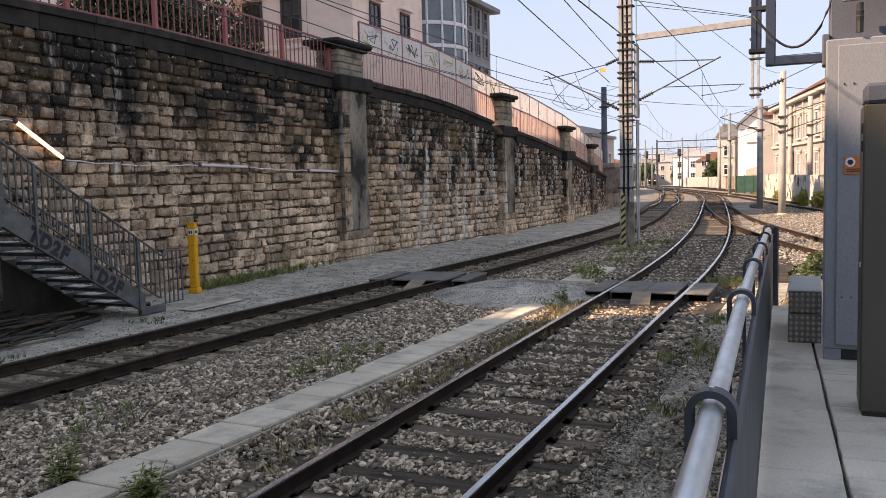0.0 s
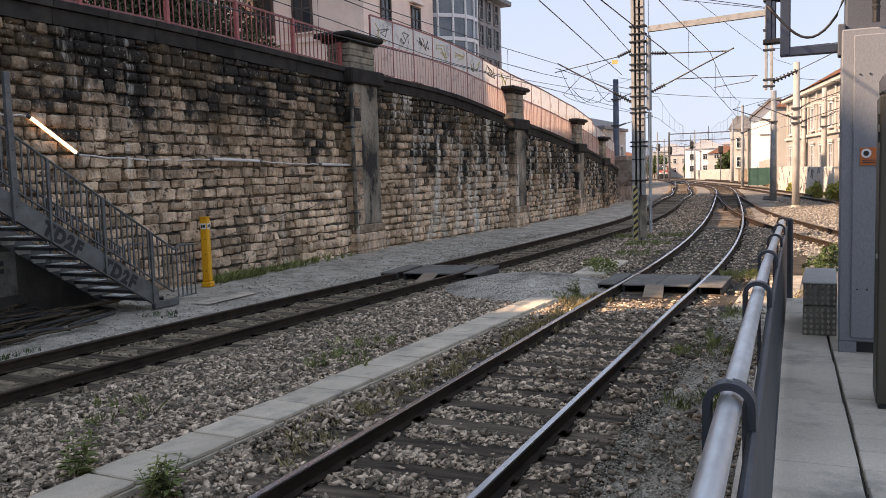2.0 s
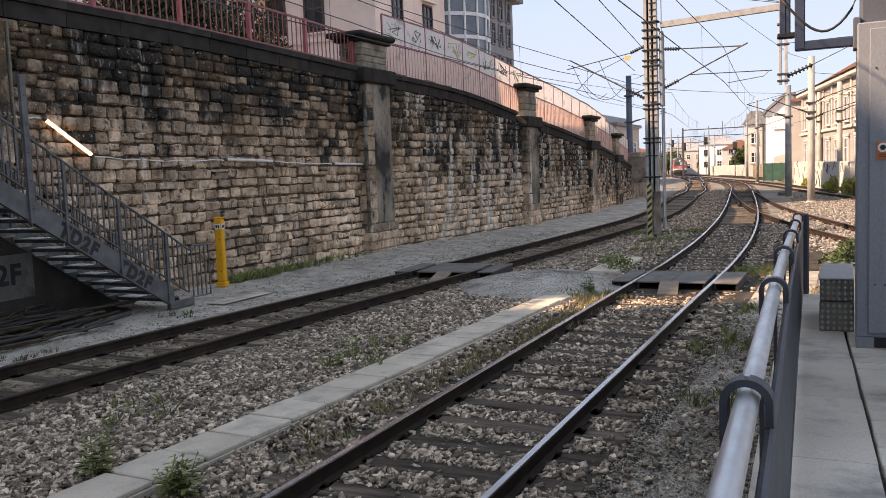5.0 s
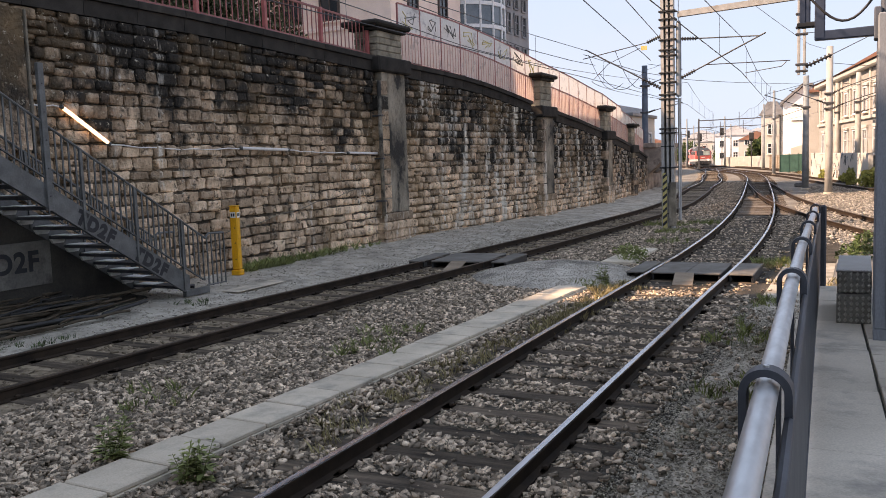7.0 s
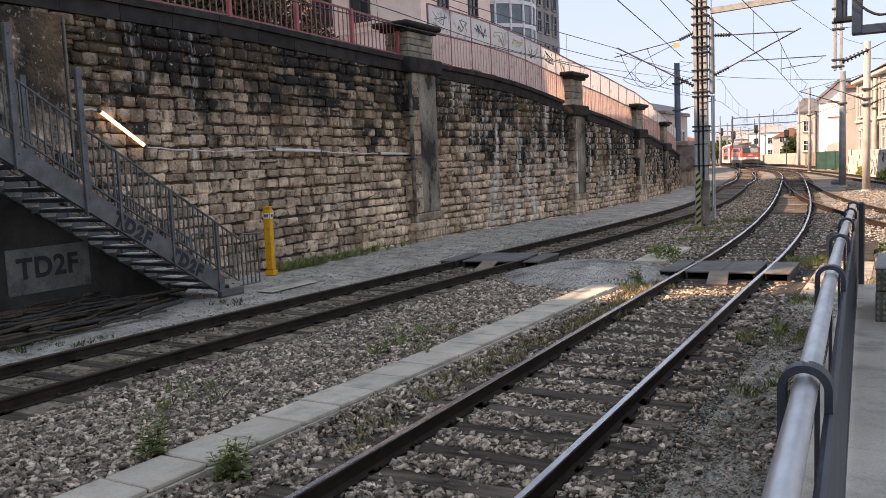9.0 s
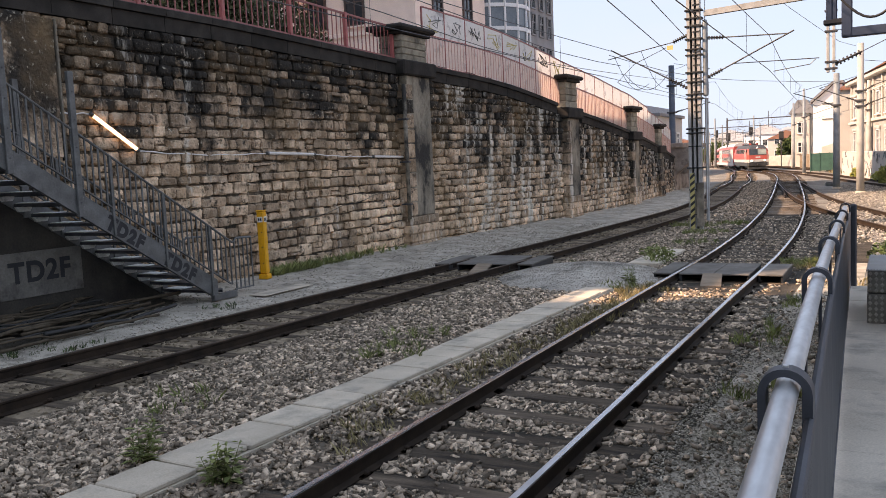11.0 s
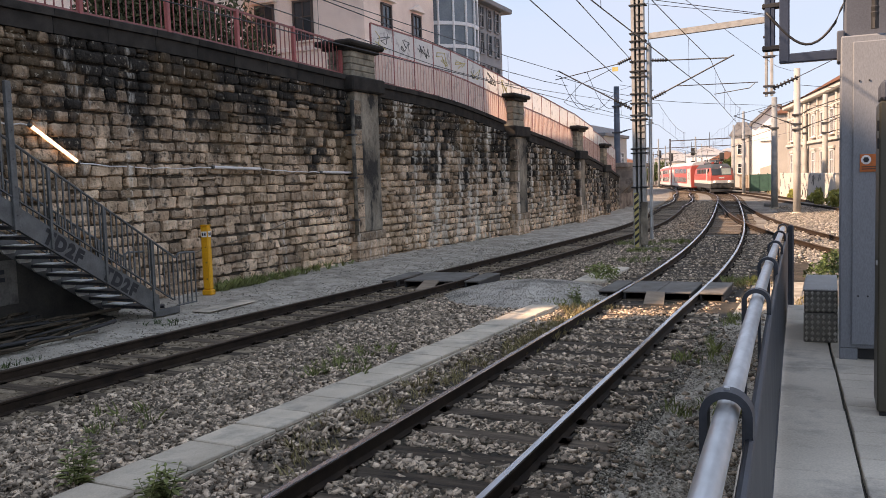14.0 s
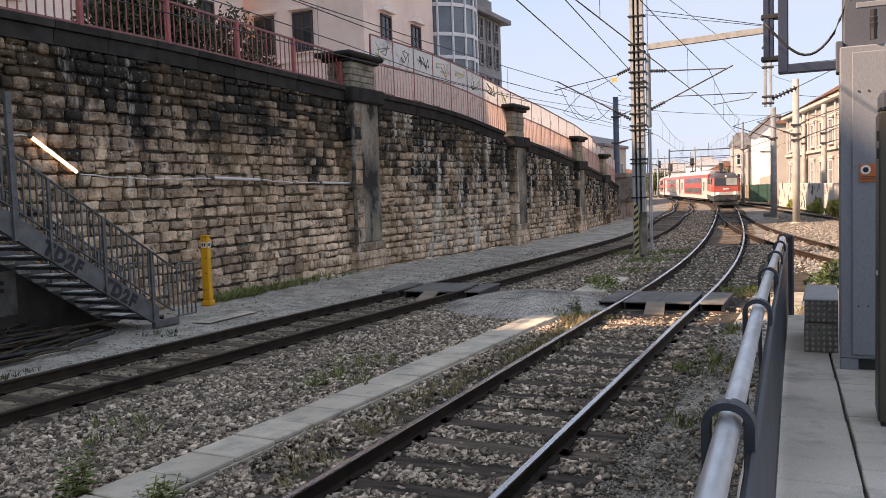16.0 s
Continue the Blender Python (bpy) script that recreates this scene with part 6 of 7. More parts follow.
    part("roof", Geo().prism([(-33.3, 22.0), (-28.7, 22.0), (-30, 24.5), (-32, 24.5)], -0.05, 17.0, "y"), M["roof_tile"], b)
    for y in (4, 7.5, 11, 14.5):
        for z in (6.6, 10.4, 14.2, 18.0):
            window(b, 1.1, 1.9, pose(-28.39, y, z, 0, 0, 90), M["frame_dark"])
    # unseen flat top cut low so that sun reaches the screen fence
    b = thing("garden_house", "pale pink house behind the bushes, unseen flat top kept low for the sun", "house")
    part("wall", Geo().box(-33, -28.4, 17.01, 37.6, 4.5, 18.5), M["pink"], b)
    part("roof", Geo().box(-33.2, -28.2, 17.02, 37.7, 18.5, 18.8, 0.05), M["roof_grey"], b)
    for y in (19, 23, 27, 31, 34.5):
        for z in (6.6, 10.4, 14.2):
            window(b, 1.1, 1.9, pose(-28.39, y, z, 0, 0, 90), M["frame_dark"])
    # farther along the street
    b = thing("white_block", "white modern block with a glazed curved roof edge", "building")
    part("wall", Geo().box(-42, -27.5, 92, 124, 0, 7.4), M["plaster_white"], b)
    part("roof", Geo().prism([(-42, 7.4), (-27.5, 7.4), (-28.5, 9.0), (-32, 9.8), (-42, 10)], 92, 124, "y"), M["roof_grey"], b)
    for y in (95, 99, 103, 107, 111, 115, 119):
        for z in (2.4, 5.0):
            window(b, 2.4, 1.3, pose(-27.49, y, z, 0, 0, 90), sill=False)
    b = thing("beige_shed", "low beige rendered building beyond the wall", "building")
    part("wall", Geo().box(-24, -15.6, 64, 72, 0, 5.4), M["cream_light"], b)
    part("roof", Geo().box(-24.2, -15.4, 63.8, 72.2, 5.4, 5.65, 0.03), M["roof_grey"], b)
    for y in (66, 68, 70):
        window(b, 1.0, 1.0, pose(-15.59, y, 3.2, 0, 0, 90), sill=False)
    # concrete abutment with corbels where the wall ends
    b = thing("wall_abutment", "weathered concrete abutment with corbels at the wall's end", "abutment")
    part("pier", Geo().box(-13.6, -12.3, 54.5, 56.0, 0, 2.2, 0.05), M["brick_pier"], b)
    part("corbel", Geo().prism([(-12.9, 1.2), (-12.3, 1.2), (-11.3, 2.1), (-11.3, 2.9), (-13.2, 2.9)], 54.6, 55.6, "y"), M["brick_pier"], b)
    part("corbel", Geo().prism([(-12.9, 1.2), (-12.3, 1.2), (-11.5, 2.1), (-11.5, 2.9), (-13.2, 2.9)], 57.6, 58.6, "y"), M["brick_pier"], b)
    part("slab", Geo().box(-14.5, -11.7, 54.4, 62, 2.9, 3.2, 0.03), M["brick_pier"], b)
    part("retaining_wall", Geo().box(-15.0, -13.8, 54.5, 66, 0, 2.9), M["brick_pier"], b)


def facade(b, at, n, pitch, rows, material, w, h, frame=None):
    """A row of windows with surrounds on a wall that faces local -y."""
    for k in range(n):
        for z in rows:
            m = at @ pose(pitch * (k + 0.5), 0, z)
            window(b, w, h, m, frame)
            part("window_surround", Geo().box(-w / 2 - 0.2, w / 2 + 0.2, -0.16, 0, h + 0.07, h + 0.3, 0.03), material, b, at=m)


def build_right_buildings():
    # long cream station-side building, facade towards the tracks
    a, e = Vector((-3.7, 88.5, 0)), Vector((6.1, 39.5, 0))
    d = (e - a).normalized()
    hd = math.degrees(math.atan2(d.y, d.x))
    at = Matrix.Translation(a) @ pose(0, 0, 0, 0, 0, hd)
    b = thing("cream_building", "long sunlit cream rendered building with moulded windows and a red roof", "building", at=at)
    L = (e - a).length
    # local: x along the facade, facade faces local -y
    part("wall", Geo().box(0, L, 0, 14, 0, 8.1), M["cream"], b)
    part("cornice", Geo().box(-0.3, L, -0.45, 14.3, 8.0, 8.4, 0.08), M["cream_light"], b)
    part("string_course", Geo().box(-0.1, L, -0.18, 14, 4.45, 4.7, 0.04), M["cream_light"], b)
    part("string_course", Geo().box(-0.1, L, -0.14, 14, 6.95, 7.1, 0.03), M["cream_light"], b)
    part("plinth", Geo().box(-0.1, L, -0.2, 14, 0, 1.3, 0.03), M["render_grey"], b)
    part("roof", Geo().add([(-0.5, -0.6, 8.4), (L, -0.6, 8.4), (L, 14.5, 8.4), (-0.5, 14.5, 8.4), (4, 6, 11.2), (L, 6, 11.2)], [(0, 1, 5, 4), (1, 2, 5), (2, 3, 4, 5), (3, 0, 4), (0, 3, 2, 1)]), M["roof_tile"], b)
    for x, y in ((7, 4), (15, 5), (24, 4), (33, 5)):
        ch = part("chimney", Geo().box(x, x + 1.2, y, y + 0.8, 9, 12.2, 0.03), M["plaster_white"], b)
        part("chimney_cap", Geo().box(x - 0.1, x + 1.3, y - 0.1, y + 0.9, 12.2, 12.35, 0.02), M["roof_grey"], ch)
    facade(b, pose(1.2, -0.02, 0), 14, 3.4, (5.0, 2.0), M["cream_light"], 1.25, 1.75)
    for k in range(15):
        part("pilaster", Geo().box(1.0 + 3.4 * k - 0.18, 1.0 + 3.4 * k + 0.18, -0.12, 0.0, 4.7, 8.0, 0.02), M["cream_light"], b)
    # end wall with corner strips
    for v in (2.5, 6.5, 10.5):
        for z in (2.0, 5.0):
            window(b, 1.1, 1.7, pose(-0.02, v, z, 0, 0, -90))
    # sprayed wall in front
    g = thing("sprayed_wall", "low pale wall covered in sprayed scribble", "wall", at=at)
    part("panel", Geo().box(8, 30, -1.9, -1.6, 0, 2.1, 0.03), M["cream_light"], g)
    rng = np.random.RandomState(9)
    for k in range(26):
        x, z = rng.uniform(8.6, 29), rng.uniform(0.5, 2.0)
        pts = [(x + 0.45 * rng.uniform(-1, 1), -1.915, z + 0.4 * rng.uniform(-1, 1)) for _ in range(5)]
        part("scribble", Geo().tube(pts, 0.03, 4), M["slate_steel"] if k % 2 else M["galv"], g)
    # white fire wall and houses beyond it
    b = thing("white_house", "white gabled house wall in full sun", "house")
    part("wall", Geo().prism([(-8.1, 0.0), (-5.2, 0.0), (-5.2, 9.4), (-6.0, 9.4), (-8.1, 7.6)], 104, 122, "y"), M["plaster_white"], b)
    part("roof", Geo().prism([(-8.4, 7.45), (-6.0, 9.5), (-5.0, 9.5), (-5.0, 9.75), (-6.1, 9.75), (-8.4, 7.75)], 103.6, 122.3, "y"), M["roof_grey"], b)
    part("annex", Geo().prism([(-6.9, 0.0), (-4.2, 0.0), (-4.2, 3.4), (-6.9, 2.6)], 99, 104, "y"), M["cream_light"], b)
    for z in (5.6, 7.3):
        part("ledge", Geo().box(-7.2, -5.6, 103.9, 104.0, z, z + 0.12), M["galv"], b)
    b = thing("gable_house", "cream house with a steep grey roof beside the line", "house")
    part("wall", Geo().box(-4.9, 8, 92.5, 104, 0, 8.0), M["cream_light"], b)
    part("roof", Geo().prism([(-5.2, 8.0), (8.3, 8.0), (2, 12.0)], 92.2, 104.2, "y"), M["roof_tile"], b)
    b = thing("yellow_house", "pale yellow house far along the line", "house")
    part("wall", Geo().box(-12.4, -9.6, 124, 140, 0, 7.2), M["cream_light"], b)
    part("roof", Geo().prism([(-12.7, 7.2), (-9.3, 7.2), (-10.4, 9.0), (-11.6, 9.0)], 123.7, 140.3, "y"), M["roof_grey"], b)
    part("downpipe", Geo().tube([(-10.0, 123.9, 0), (-10.0, 123.9, 7.2)], 0.12, 6), M["galv"], b)
    for z in (2.0, 4.6):
        window(b, 0.9, 1.4, pose(-11.1, 123.99, z))
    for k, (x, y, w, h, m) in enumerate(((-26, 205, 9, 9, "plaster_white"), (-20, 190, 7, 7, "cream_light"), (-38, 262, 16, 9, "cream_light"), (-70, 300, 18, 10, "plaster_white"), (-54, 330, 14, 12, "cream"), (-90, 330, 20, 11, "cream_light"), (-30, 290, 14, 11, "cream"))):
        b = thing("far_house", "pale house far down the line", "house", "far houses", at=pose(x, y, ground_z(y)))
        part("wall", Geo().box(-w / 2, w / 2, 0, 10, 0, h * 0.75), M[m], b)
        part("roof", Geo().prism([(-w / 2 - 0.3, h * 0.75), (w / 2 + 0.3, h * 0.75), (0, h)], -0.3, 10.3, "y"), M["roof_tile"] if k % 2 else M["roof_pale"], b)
        for c in range(max(2, int(w / 2.5))):
            for r in range(2):
                window(b, 1.0, 1.4, pose(-w / 2 + (c + 0.5) * w / max(2, int(w / 2.5)), -0.01, 1.5 + r * 2.7), sill=False)
    # fences along the far side
    f = thing("green_fence", "green mesh fence before the white house", "fence")
    for k in range(4):
        x = -7.9 + k * 0.9
        part("panel", Geo().box(x + 0.04, x + 0.86, 97.98, 98.02, 0.1, 1.95), M["green_fence"], f)
        part("post", Geo().box(x - 0.04, x + 0.04, 97.94, 98.06, 0, 2.05), M["green_fence"], f)
    f = thing("concrete_fence", "pale concrete panel fence beside the trees", "fence")
    for k in range(9):
        x, y = -20.5 + k * 1.1, 150 - k * 2.2
        part("panel", Geo().box(-1.25, 1.25, -0.06, 0.06, 0, 1.7, 0.02), M["concrete_pole"], f, at=pose(x, y, ground_z(y), 0, 0, -63))
    f = thing("plank_fence", "short run of yellowish boards by the houses", "fence")
    for k in range(7):
        part("board", Geo().box(-10.6 + k * 0.28, -10.36 + k * 0.28, 116, 116.05, 0, 1.8), M["plank_new"], f)


build_railing()
build_cabinet()
build_stair()
build_wall_things()
build_fences()
build_line()
build_left_buildings()
build_right_buildings()


# ---- plants ----
def leaf_cloud(name, centres, n, size, material, parent, seed, flat=0.8):
    """Many small bent leaves scattered through uneven lobes: rows of (x, y, z, rx, ry, rz)."""
    rng = np.random.RandomState(seed)
    c = np.array(centres, dtype=float)
    vol = c[:, 3] * c[:, 4] * c[:, 5]
    pick = rng.choice(len(c), n, p=vol / vol.sum())
    d = rng.normal(size=(n, 3))
    d /= np.linalg.norm(d, axis=1)[:, None]
    r = rng.uniform(0.25, 1.05, n) ** 0.6
    wob = 1 + 0.25 * np.sin(d[:, 0] * 5 + c[pick, 0]) * np.cos(d[:, 2] * 4 + c[pick, 1])
    p = c[pick, :3] + d * (r * wob)[:, None] * c[pick, 3:]
    u = rng.normal(size=(n, 3))
    u /= np.linalg.norm(u, axis=1)[:, None]
    w = np.cross(u, rng.normal(size=(n, 3)))
    w /= np.linalg.norm(w, axis=1)[:, None]
    s = size * rng.uniform(0.5, 1.3, n)[:, None]
    v = np.stack([p - u * s, p + w * s * 0.42, p + u * s, p - w * s * 0.42], axis=1).reshape(-1, 3)
    f = np.arange(4 * n).reshape(-1, 4)
    return part(name, raw_mesh(name, v, f, material), None, parent)


def tree(name, label, x, y, z, lobes, n, size, material, seed, trunk=0.14, category="tree", group=""):
    t = thing(name, label, category, group)
    rng = np.random.RandomState(seed)
    top = max(l[2] for l in lobes)
    g = Geo()
    g.tube([(x, y, z), (x + 0.06, y + 0.05, z + (top - z) * 0.4), (x, y - 0.04, z + (top - z) * 0.9)], trunk, 8, True, trunk * 0.35)
    part("trunk", g, M["bark"], t)
    g = Geo()
    for l in lobes:
        h = z + (l[2] - z) * rng.uniform(0.25, 0.6)
        g.tube([(x, y, h), ((x + l[0]) / 2 + rng.uniform(-.1, .1), (y + l[1]) / 2, (h + l[2]) / 2 + 0.1), l[:3]], trunk * 0.4, 6, True, trunk * 0.1)
    part("limbs", g, M["bark"], t)
    leaf_cloud("crown", lobes, n, size, material, t, seed)
    return t


def tufts(name, label, spots, material, seed, h=(0.06, 0.22), blades=14, spread=0.09):
    """Grass and low weeds as single blades: spots of (x, y, z, radius, count)."""
    rng = np.random.RandomState(seed)
    v = []
    for x, y, z, rad, count in spots:
        for _ in range(int(count)):
            a, r = rng.uniform(0, 2 * math.pi), rad * math.sqrt(rng.rand())
            cx_, cy_ = x + r * math.cos(a), y + r * math.sin(a)
            hh = rng.uniform(*h)
            for _ in range(blades):
                b = rng.uniform(0, 2 * math.pi)
                px, py = cx_ + rng.uniform(-1, 1) * spread * 0.5, cy_ + rng.uniform(-1, 1) * spread * 0.5
                lean = rng.uniform(0.1, 0.8) * hh
                wd = rng.uniform(0.003, 0.008)
                dx, dy = math.cos(b), math.sin(b)
                q = hh * rng.uniform(0.5, 1.1)
                v += [(px - dy * wd, py + dx * wd, z), (px + dy * wd, py - dx * wd, z), (px + dx * lean * 0.4 + dy * wd, py + dy * lean * 0.4 - dx * wd, z + q * 0.6),
                      (px + dx * lean, py + dy * lean, z + q)]
    ob = new(name, raw_mesh(name, v, np.arange(len(v)).reshape(-1, 4), material))
    return tagged(ob, label, "grass", "", "stuff")


def weed_plant(x, y, z, h, seed, label):
    """A leafy roadside weed: stems with narrow leaves up their length."""
    t = thing("weed", label, "weed", "weeds by the rails")
    rng = np.random.RandomState(seed)
    for _ in range(5):
        a = rng.uniform(0, 2 * math.pi)
        lean = rng.uniform(0.05, 0.35) * h
        hh = h * rng.uniform(0.6, 1.0)
        base = Vector((x + rng.uniform(-.04, .04), y + rng.uniform(-.04, .04), z))
        tip = base + Vector((math.cos(a) * lean, math.sin(a) * lean, hh))
        st = part("stem", Geo().tube([base, (base + tip) / 2 + Vector((0, 0, 0.02)), tip], 0.006, 5, True, 0.002), M["weed"], t)
        v = []
        for k in range(16):
            u = 0.15 + 0.85 * k / 16
            p = base + (tip - base) * u
            b = k * 2.4 + rng.uniform(-.4, .4)
            ln = rng.uniform(0.08, 0.16) * (1.25 - u * 0.7) * h / 0.4
            d = Vector((math.cos(b), math.sin(b), rng.uniform(0.1, 0.6))).normalized()
            s = d.cross(Vector((0, 0, 1))).normalized() * ln * 0.16
            v += [p, p + d * ln * 0.5 + s, p + d * ln - Vector((0, 0, ln * 0.2)), p + d * ln * 0.5 - s]
        part("leaves", raw_mesh("leaves", [tuple(q) for q in v], np.arange(len(v)).reshape(-1, 4), M["weed"]), None, st)


def build_plants():
    tree("bush", "dense dark evergreen bush behind the red railing", -15.6, 16.3, 5.5, [(-15.6, 16.0, 6.7, 1.2, 1.0, 1.3), (-15.6, 16.9, 7.3, 1.2, 1.1, 1.5), (-15.9, 16.2, 8.7, 1.2, 1.1, 1.2), (-15.7, 18.0, 6.5, 1.0, 0.9, 1.0)], 18000, 0.085, M["leaf_dark"], 3, 0.12, "bush")
    tree("bush", "thin dark bush with bare stems behind the red railing", -15.5, 19.6, 5.4, [(-15.5, 19.2, 6.5, 0.9, 0.9, 0.9), (-15.6, 20.2, 6.9, 0.8, 0.8, 1.1), (-15.4, 21.0, 6.3, 0.7, 0.6, 0.7)], 3600, 0.08, M["leaf_dark"], 8, 0.06, "bush")
    for k, (x, y, h, w) in enumerate(((-15.6, 152, 4.9, 1.5), (-12.9, 147, 6.2, 1.3), (-44, 240, 6.5, 3.5), (-52, 250, 6.0, 3.5), (-29, 212, 6.0, 2.5))):
        z = ground_z(y)
        tree("tree", "green broadleaf tree by the far houses", x, y, z, [(x, y, z + h * 0.55, w, w, h * 0.36), (x - w * 0.5, y + 0.5, z + h * 0.4, w * 0.7, w, h * 0.3), (x + w * 0.4, y, z + h * 0.75, w * 0.7, w * 0.8, h * 0.25)], 2600, 0.34, M["leaf"], 20 + k, 0.16, "tree", "far trees")
    for k, (x, y, r) in enumerate(((0.6, 58, 0.75), (2.2, 52, 0.75), (-0.5, 63, 0.7), (-2.4, 74, 0.6))):
        tree("shrub", "yellow-green shrub on the dry verge", x, y, 0, [(x, y, 0.7 * r, 1.1 * r, 1.2 * r, 0.8 * r), (x + 0.9 * r, y - 1, 0.45 * r, 0.8 * r, 0.9 * r, 0.5 * r)], 1500, 0.14, M["leaf_sun"], 40 + k, 0.03, "shrub", "verge shrubs")
    tree("shrub", "leafy green weeds at the platform's end", 0.1, 21.5, 0, [(0.05, 21.2, 0.28, 0.3, 0.4, 0.34), (-0.25, 20.6, 0.18, 0.25, 0.4, 0.22)], 700, 0.06, M["leaf"], 50, 0.02, "shrub", "verge shrubs")
    tree("shrub", "low pale weeds beside the concrete slabs", -5.0, 19.6, 0, [(-4.75, 19.4, 0.17, 0.35, 0.5, 0.2), (-5.1, 20.4, 0.15, 0.35, 0.5, 0.17)], 600, 0.05, M["weed"], 51, 0.01, "shrub", "verge shrubs")
    for x, y, h, s in ((-4.72, 4.95, 0.46, 1), (-5.72, 5.0, 0.52, 2), (-4.8, 4.85, 0.36, 3), (-4.52, 15.9, 0.42, 4), (-4.4, 15.7, 0.3, 5), (-6.35, 18.0, 0.3, 6), (-1.15, 4.75, 0.16, 7), (-5.95, 9.2, 0.22, 8), (-6.1, 9.9, 0.2, 9), (-1.55, 12.5, 0.2, 10), (-6.8, 17.0, 0.22, 11)):
        weed_plant(x, y, 0.0, h, s, "leafy green weed growing in the ballast")
    rng = np.random.RandomState(6)
    tufts("dry_grass", "dry straw-coloured grass along the cable trough", [(-4.75 + 0.04 * (y - 5) + rng.uniform(0, 0.5), y, 0.0, 0.3, 7 if y < 11 else 16) for y in np.arange(6, 16, 0.35)] + [(-4.3, 15.4, 0, 0.5, 30), (-1.55, 19.4, 0, 0.6, 30), (-0.9, 17, 0, 0.7, 30)], M["dry"], 61, (0.04, 0.15), 9, 0.12)
    tufts("green_grass", "green grass and weeds between the stones", [(-5.9, 9.4, 0, 0.6, 30), (-6.1, 10.6, 0, 0.5, 24), (-6.9, 6.6, 0, 0.5, 14), (-4.6, 15.6, 0, 0.4, 40), (-1.7, 19.6, 0, 0.5, 60), (-5.2, 27.0, 0, 0.7, 80), (-5.0, 24.0, 0, 0.7, 40), (-1.35, 14.5, 0, 0.4, 20), (-1.5, 11.5, 0, 0.5, 25), (-1.2, 9.0, 0, 0.4, 20), (-6.2, 17.6, 0, 0.5, 25), (-6.0, 29.6, 0, 0.8, 90), (-4.9, 30.5, 0, 0.6, 60)], M["weed"], 62, (0.05, 0.2), 10, 0.1)
    tufts("wall_grass", "green grass at the foot of the wall", [(-12.22, y, 0.22, 0.2, 22 if y < 16.4 else 7 if y < 18 else 2) for y in np.arange(14.8, 20.4, 0.22)], M["weed"], 63, (0.05, 0.26), 9, 0.1)
    tufts("verge_grass", "dry yellow grass on the sunlit verge", [(-2.2 + 0.2 * (80 - y) + rng.uniform(-.5, .8), y, 0, 1.0, 30) for y in np.arange(50, 92, 1.2)], M["dry"], 64, (0.2, 0.6), 9, 0.3)
    # withered creeper and cables on the ground under the stair
    t = thing("dead_creeper", "dark tangle of dry creeper stems and old cable under the stair", "creeper")
    for k in range(44):
        y0, x0, w = rng.uniform(3.8, 8.6), rng.uniform(-12.2, -10.75), rng.uniform(-0.05, 0.03)
        n, a, b = 13, rng.uniform(0, 6), rng.uniform(0.02, 0.09)
        pts = [(x0 + w * i + b * math.sin(a + i * 0.55), y0 + rng.uniform(0.19, 0.25) * i, 0.19 + rng.uniform(0, 0.02) + 0.2 * math.exp(-((x0 + 11.75) / 0.5) ** 2) + 0.16 * (k % 5) / 5 * abs(math.sin(a + i * 0.3))) for i in range(n)]
        part("stem", Geo().tube(pts, rng.uniform(0.012, 0.034), 6), M["bark"] if k % 4 else M["rubber"], t, smooth=True)
    tufts("stair_weeds", "weeds and dry grass under the stair", [(rng.uniform(-11.9, -10.35), y, 0.12, 0.35, 12) for y in np.arange(4.5, 12, 0.4)], M["leaf"], 65, (0.04, 0.12), 8, 0.1)


# ---- train ----
PATH = curve_points(RIGHT, 1.0)
for _p in PATH:
    _p.z = ground_z(_p.y) + 0.16
CUM = [0.0]
for _a, _b in zip(PATH, PATH[1:]):
    CUM.append(CUM[-1] + (_b - _a).length)
FRONT_Y = [243, 225, 207.5, 191, 175, 160, 147, 136, 126.8, 119.4, 113.4, 108.2, 103, 97.8, 92.2, 86.2, 79.8]


def path_at(s):
    k = min(max(int(np.searchsorted(CUM, s)) - 1, 0), len(PATH) - 2)
    u = (s - CUM[k]) / (CUM[k + 1] - CUM[k])
    return PATH[k] + (PATH[k + 1] - PATH[k]) * u


def front_at(t):
    """Distance along the track of the train's front at a time."""
    k = np.arange(17)
    c = np.polyfit(k, FRONT_Y, 6)
    y = float(np.polyval(c, t))
    return float(np.interp(y, [p.y for p in PATH], CUM))


def bogie(parent, y, wheelbase):
    b = part("bogie", Geo().box(-1.15, 1.15, y - wheelbase / 2 - 0.5, y + wheelbase / 2 + 0.5, 0.35, 0.75, 0.06), M["loco_grey"], parent)
    for q in (-1, 1):
        for s in (-1, 1):
            part("wheel", Geo().lathe([(0.5, -0.06), (0.54, -0.05), (0.5, 0.06)], sides=20), M["dark_steel"], b, at=pose(s * 0.75, y + q * wheelbase / 2, 0.5, 0, 90, 0))


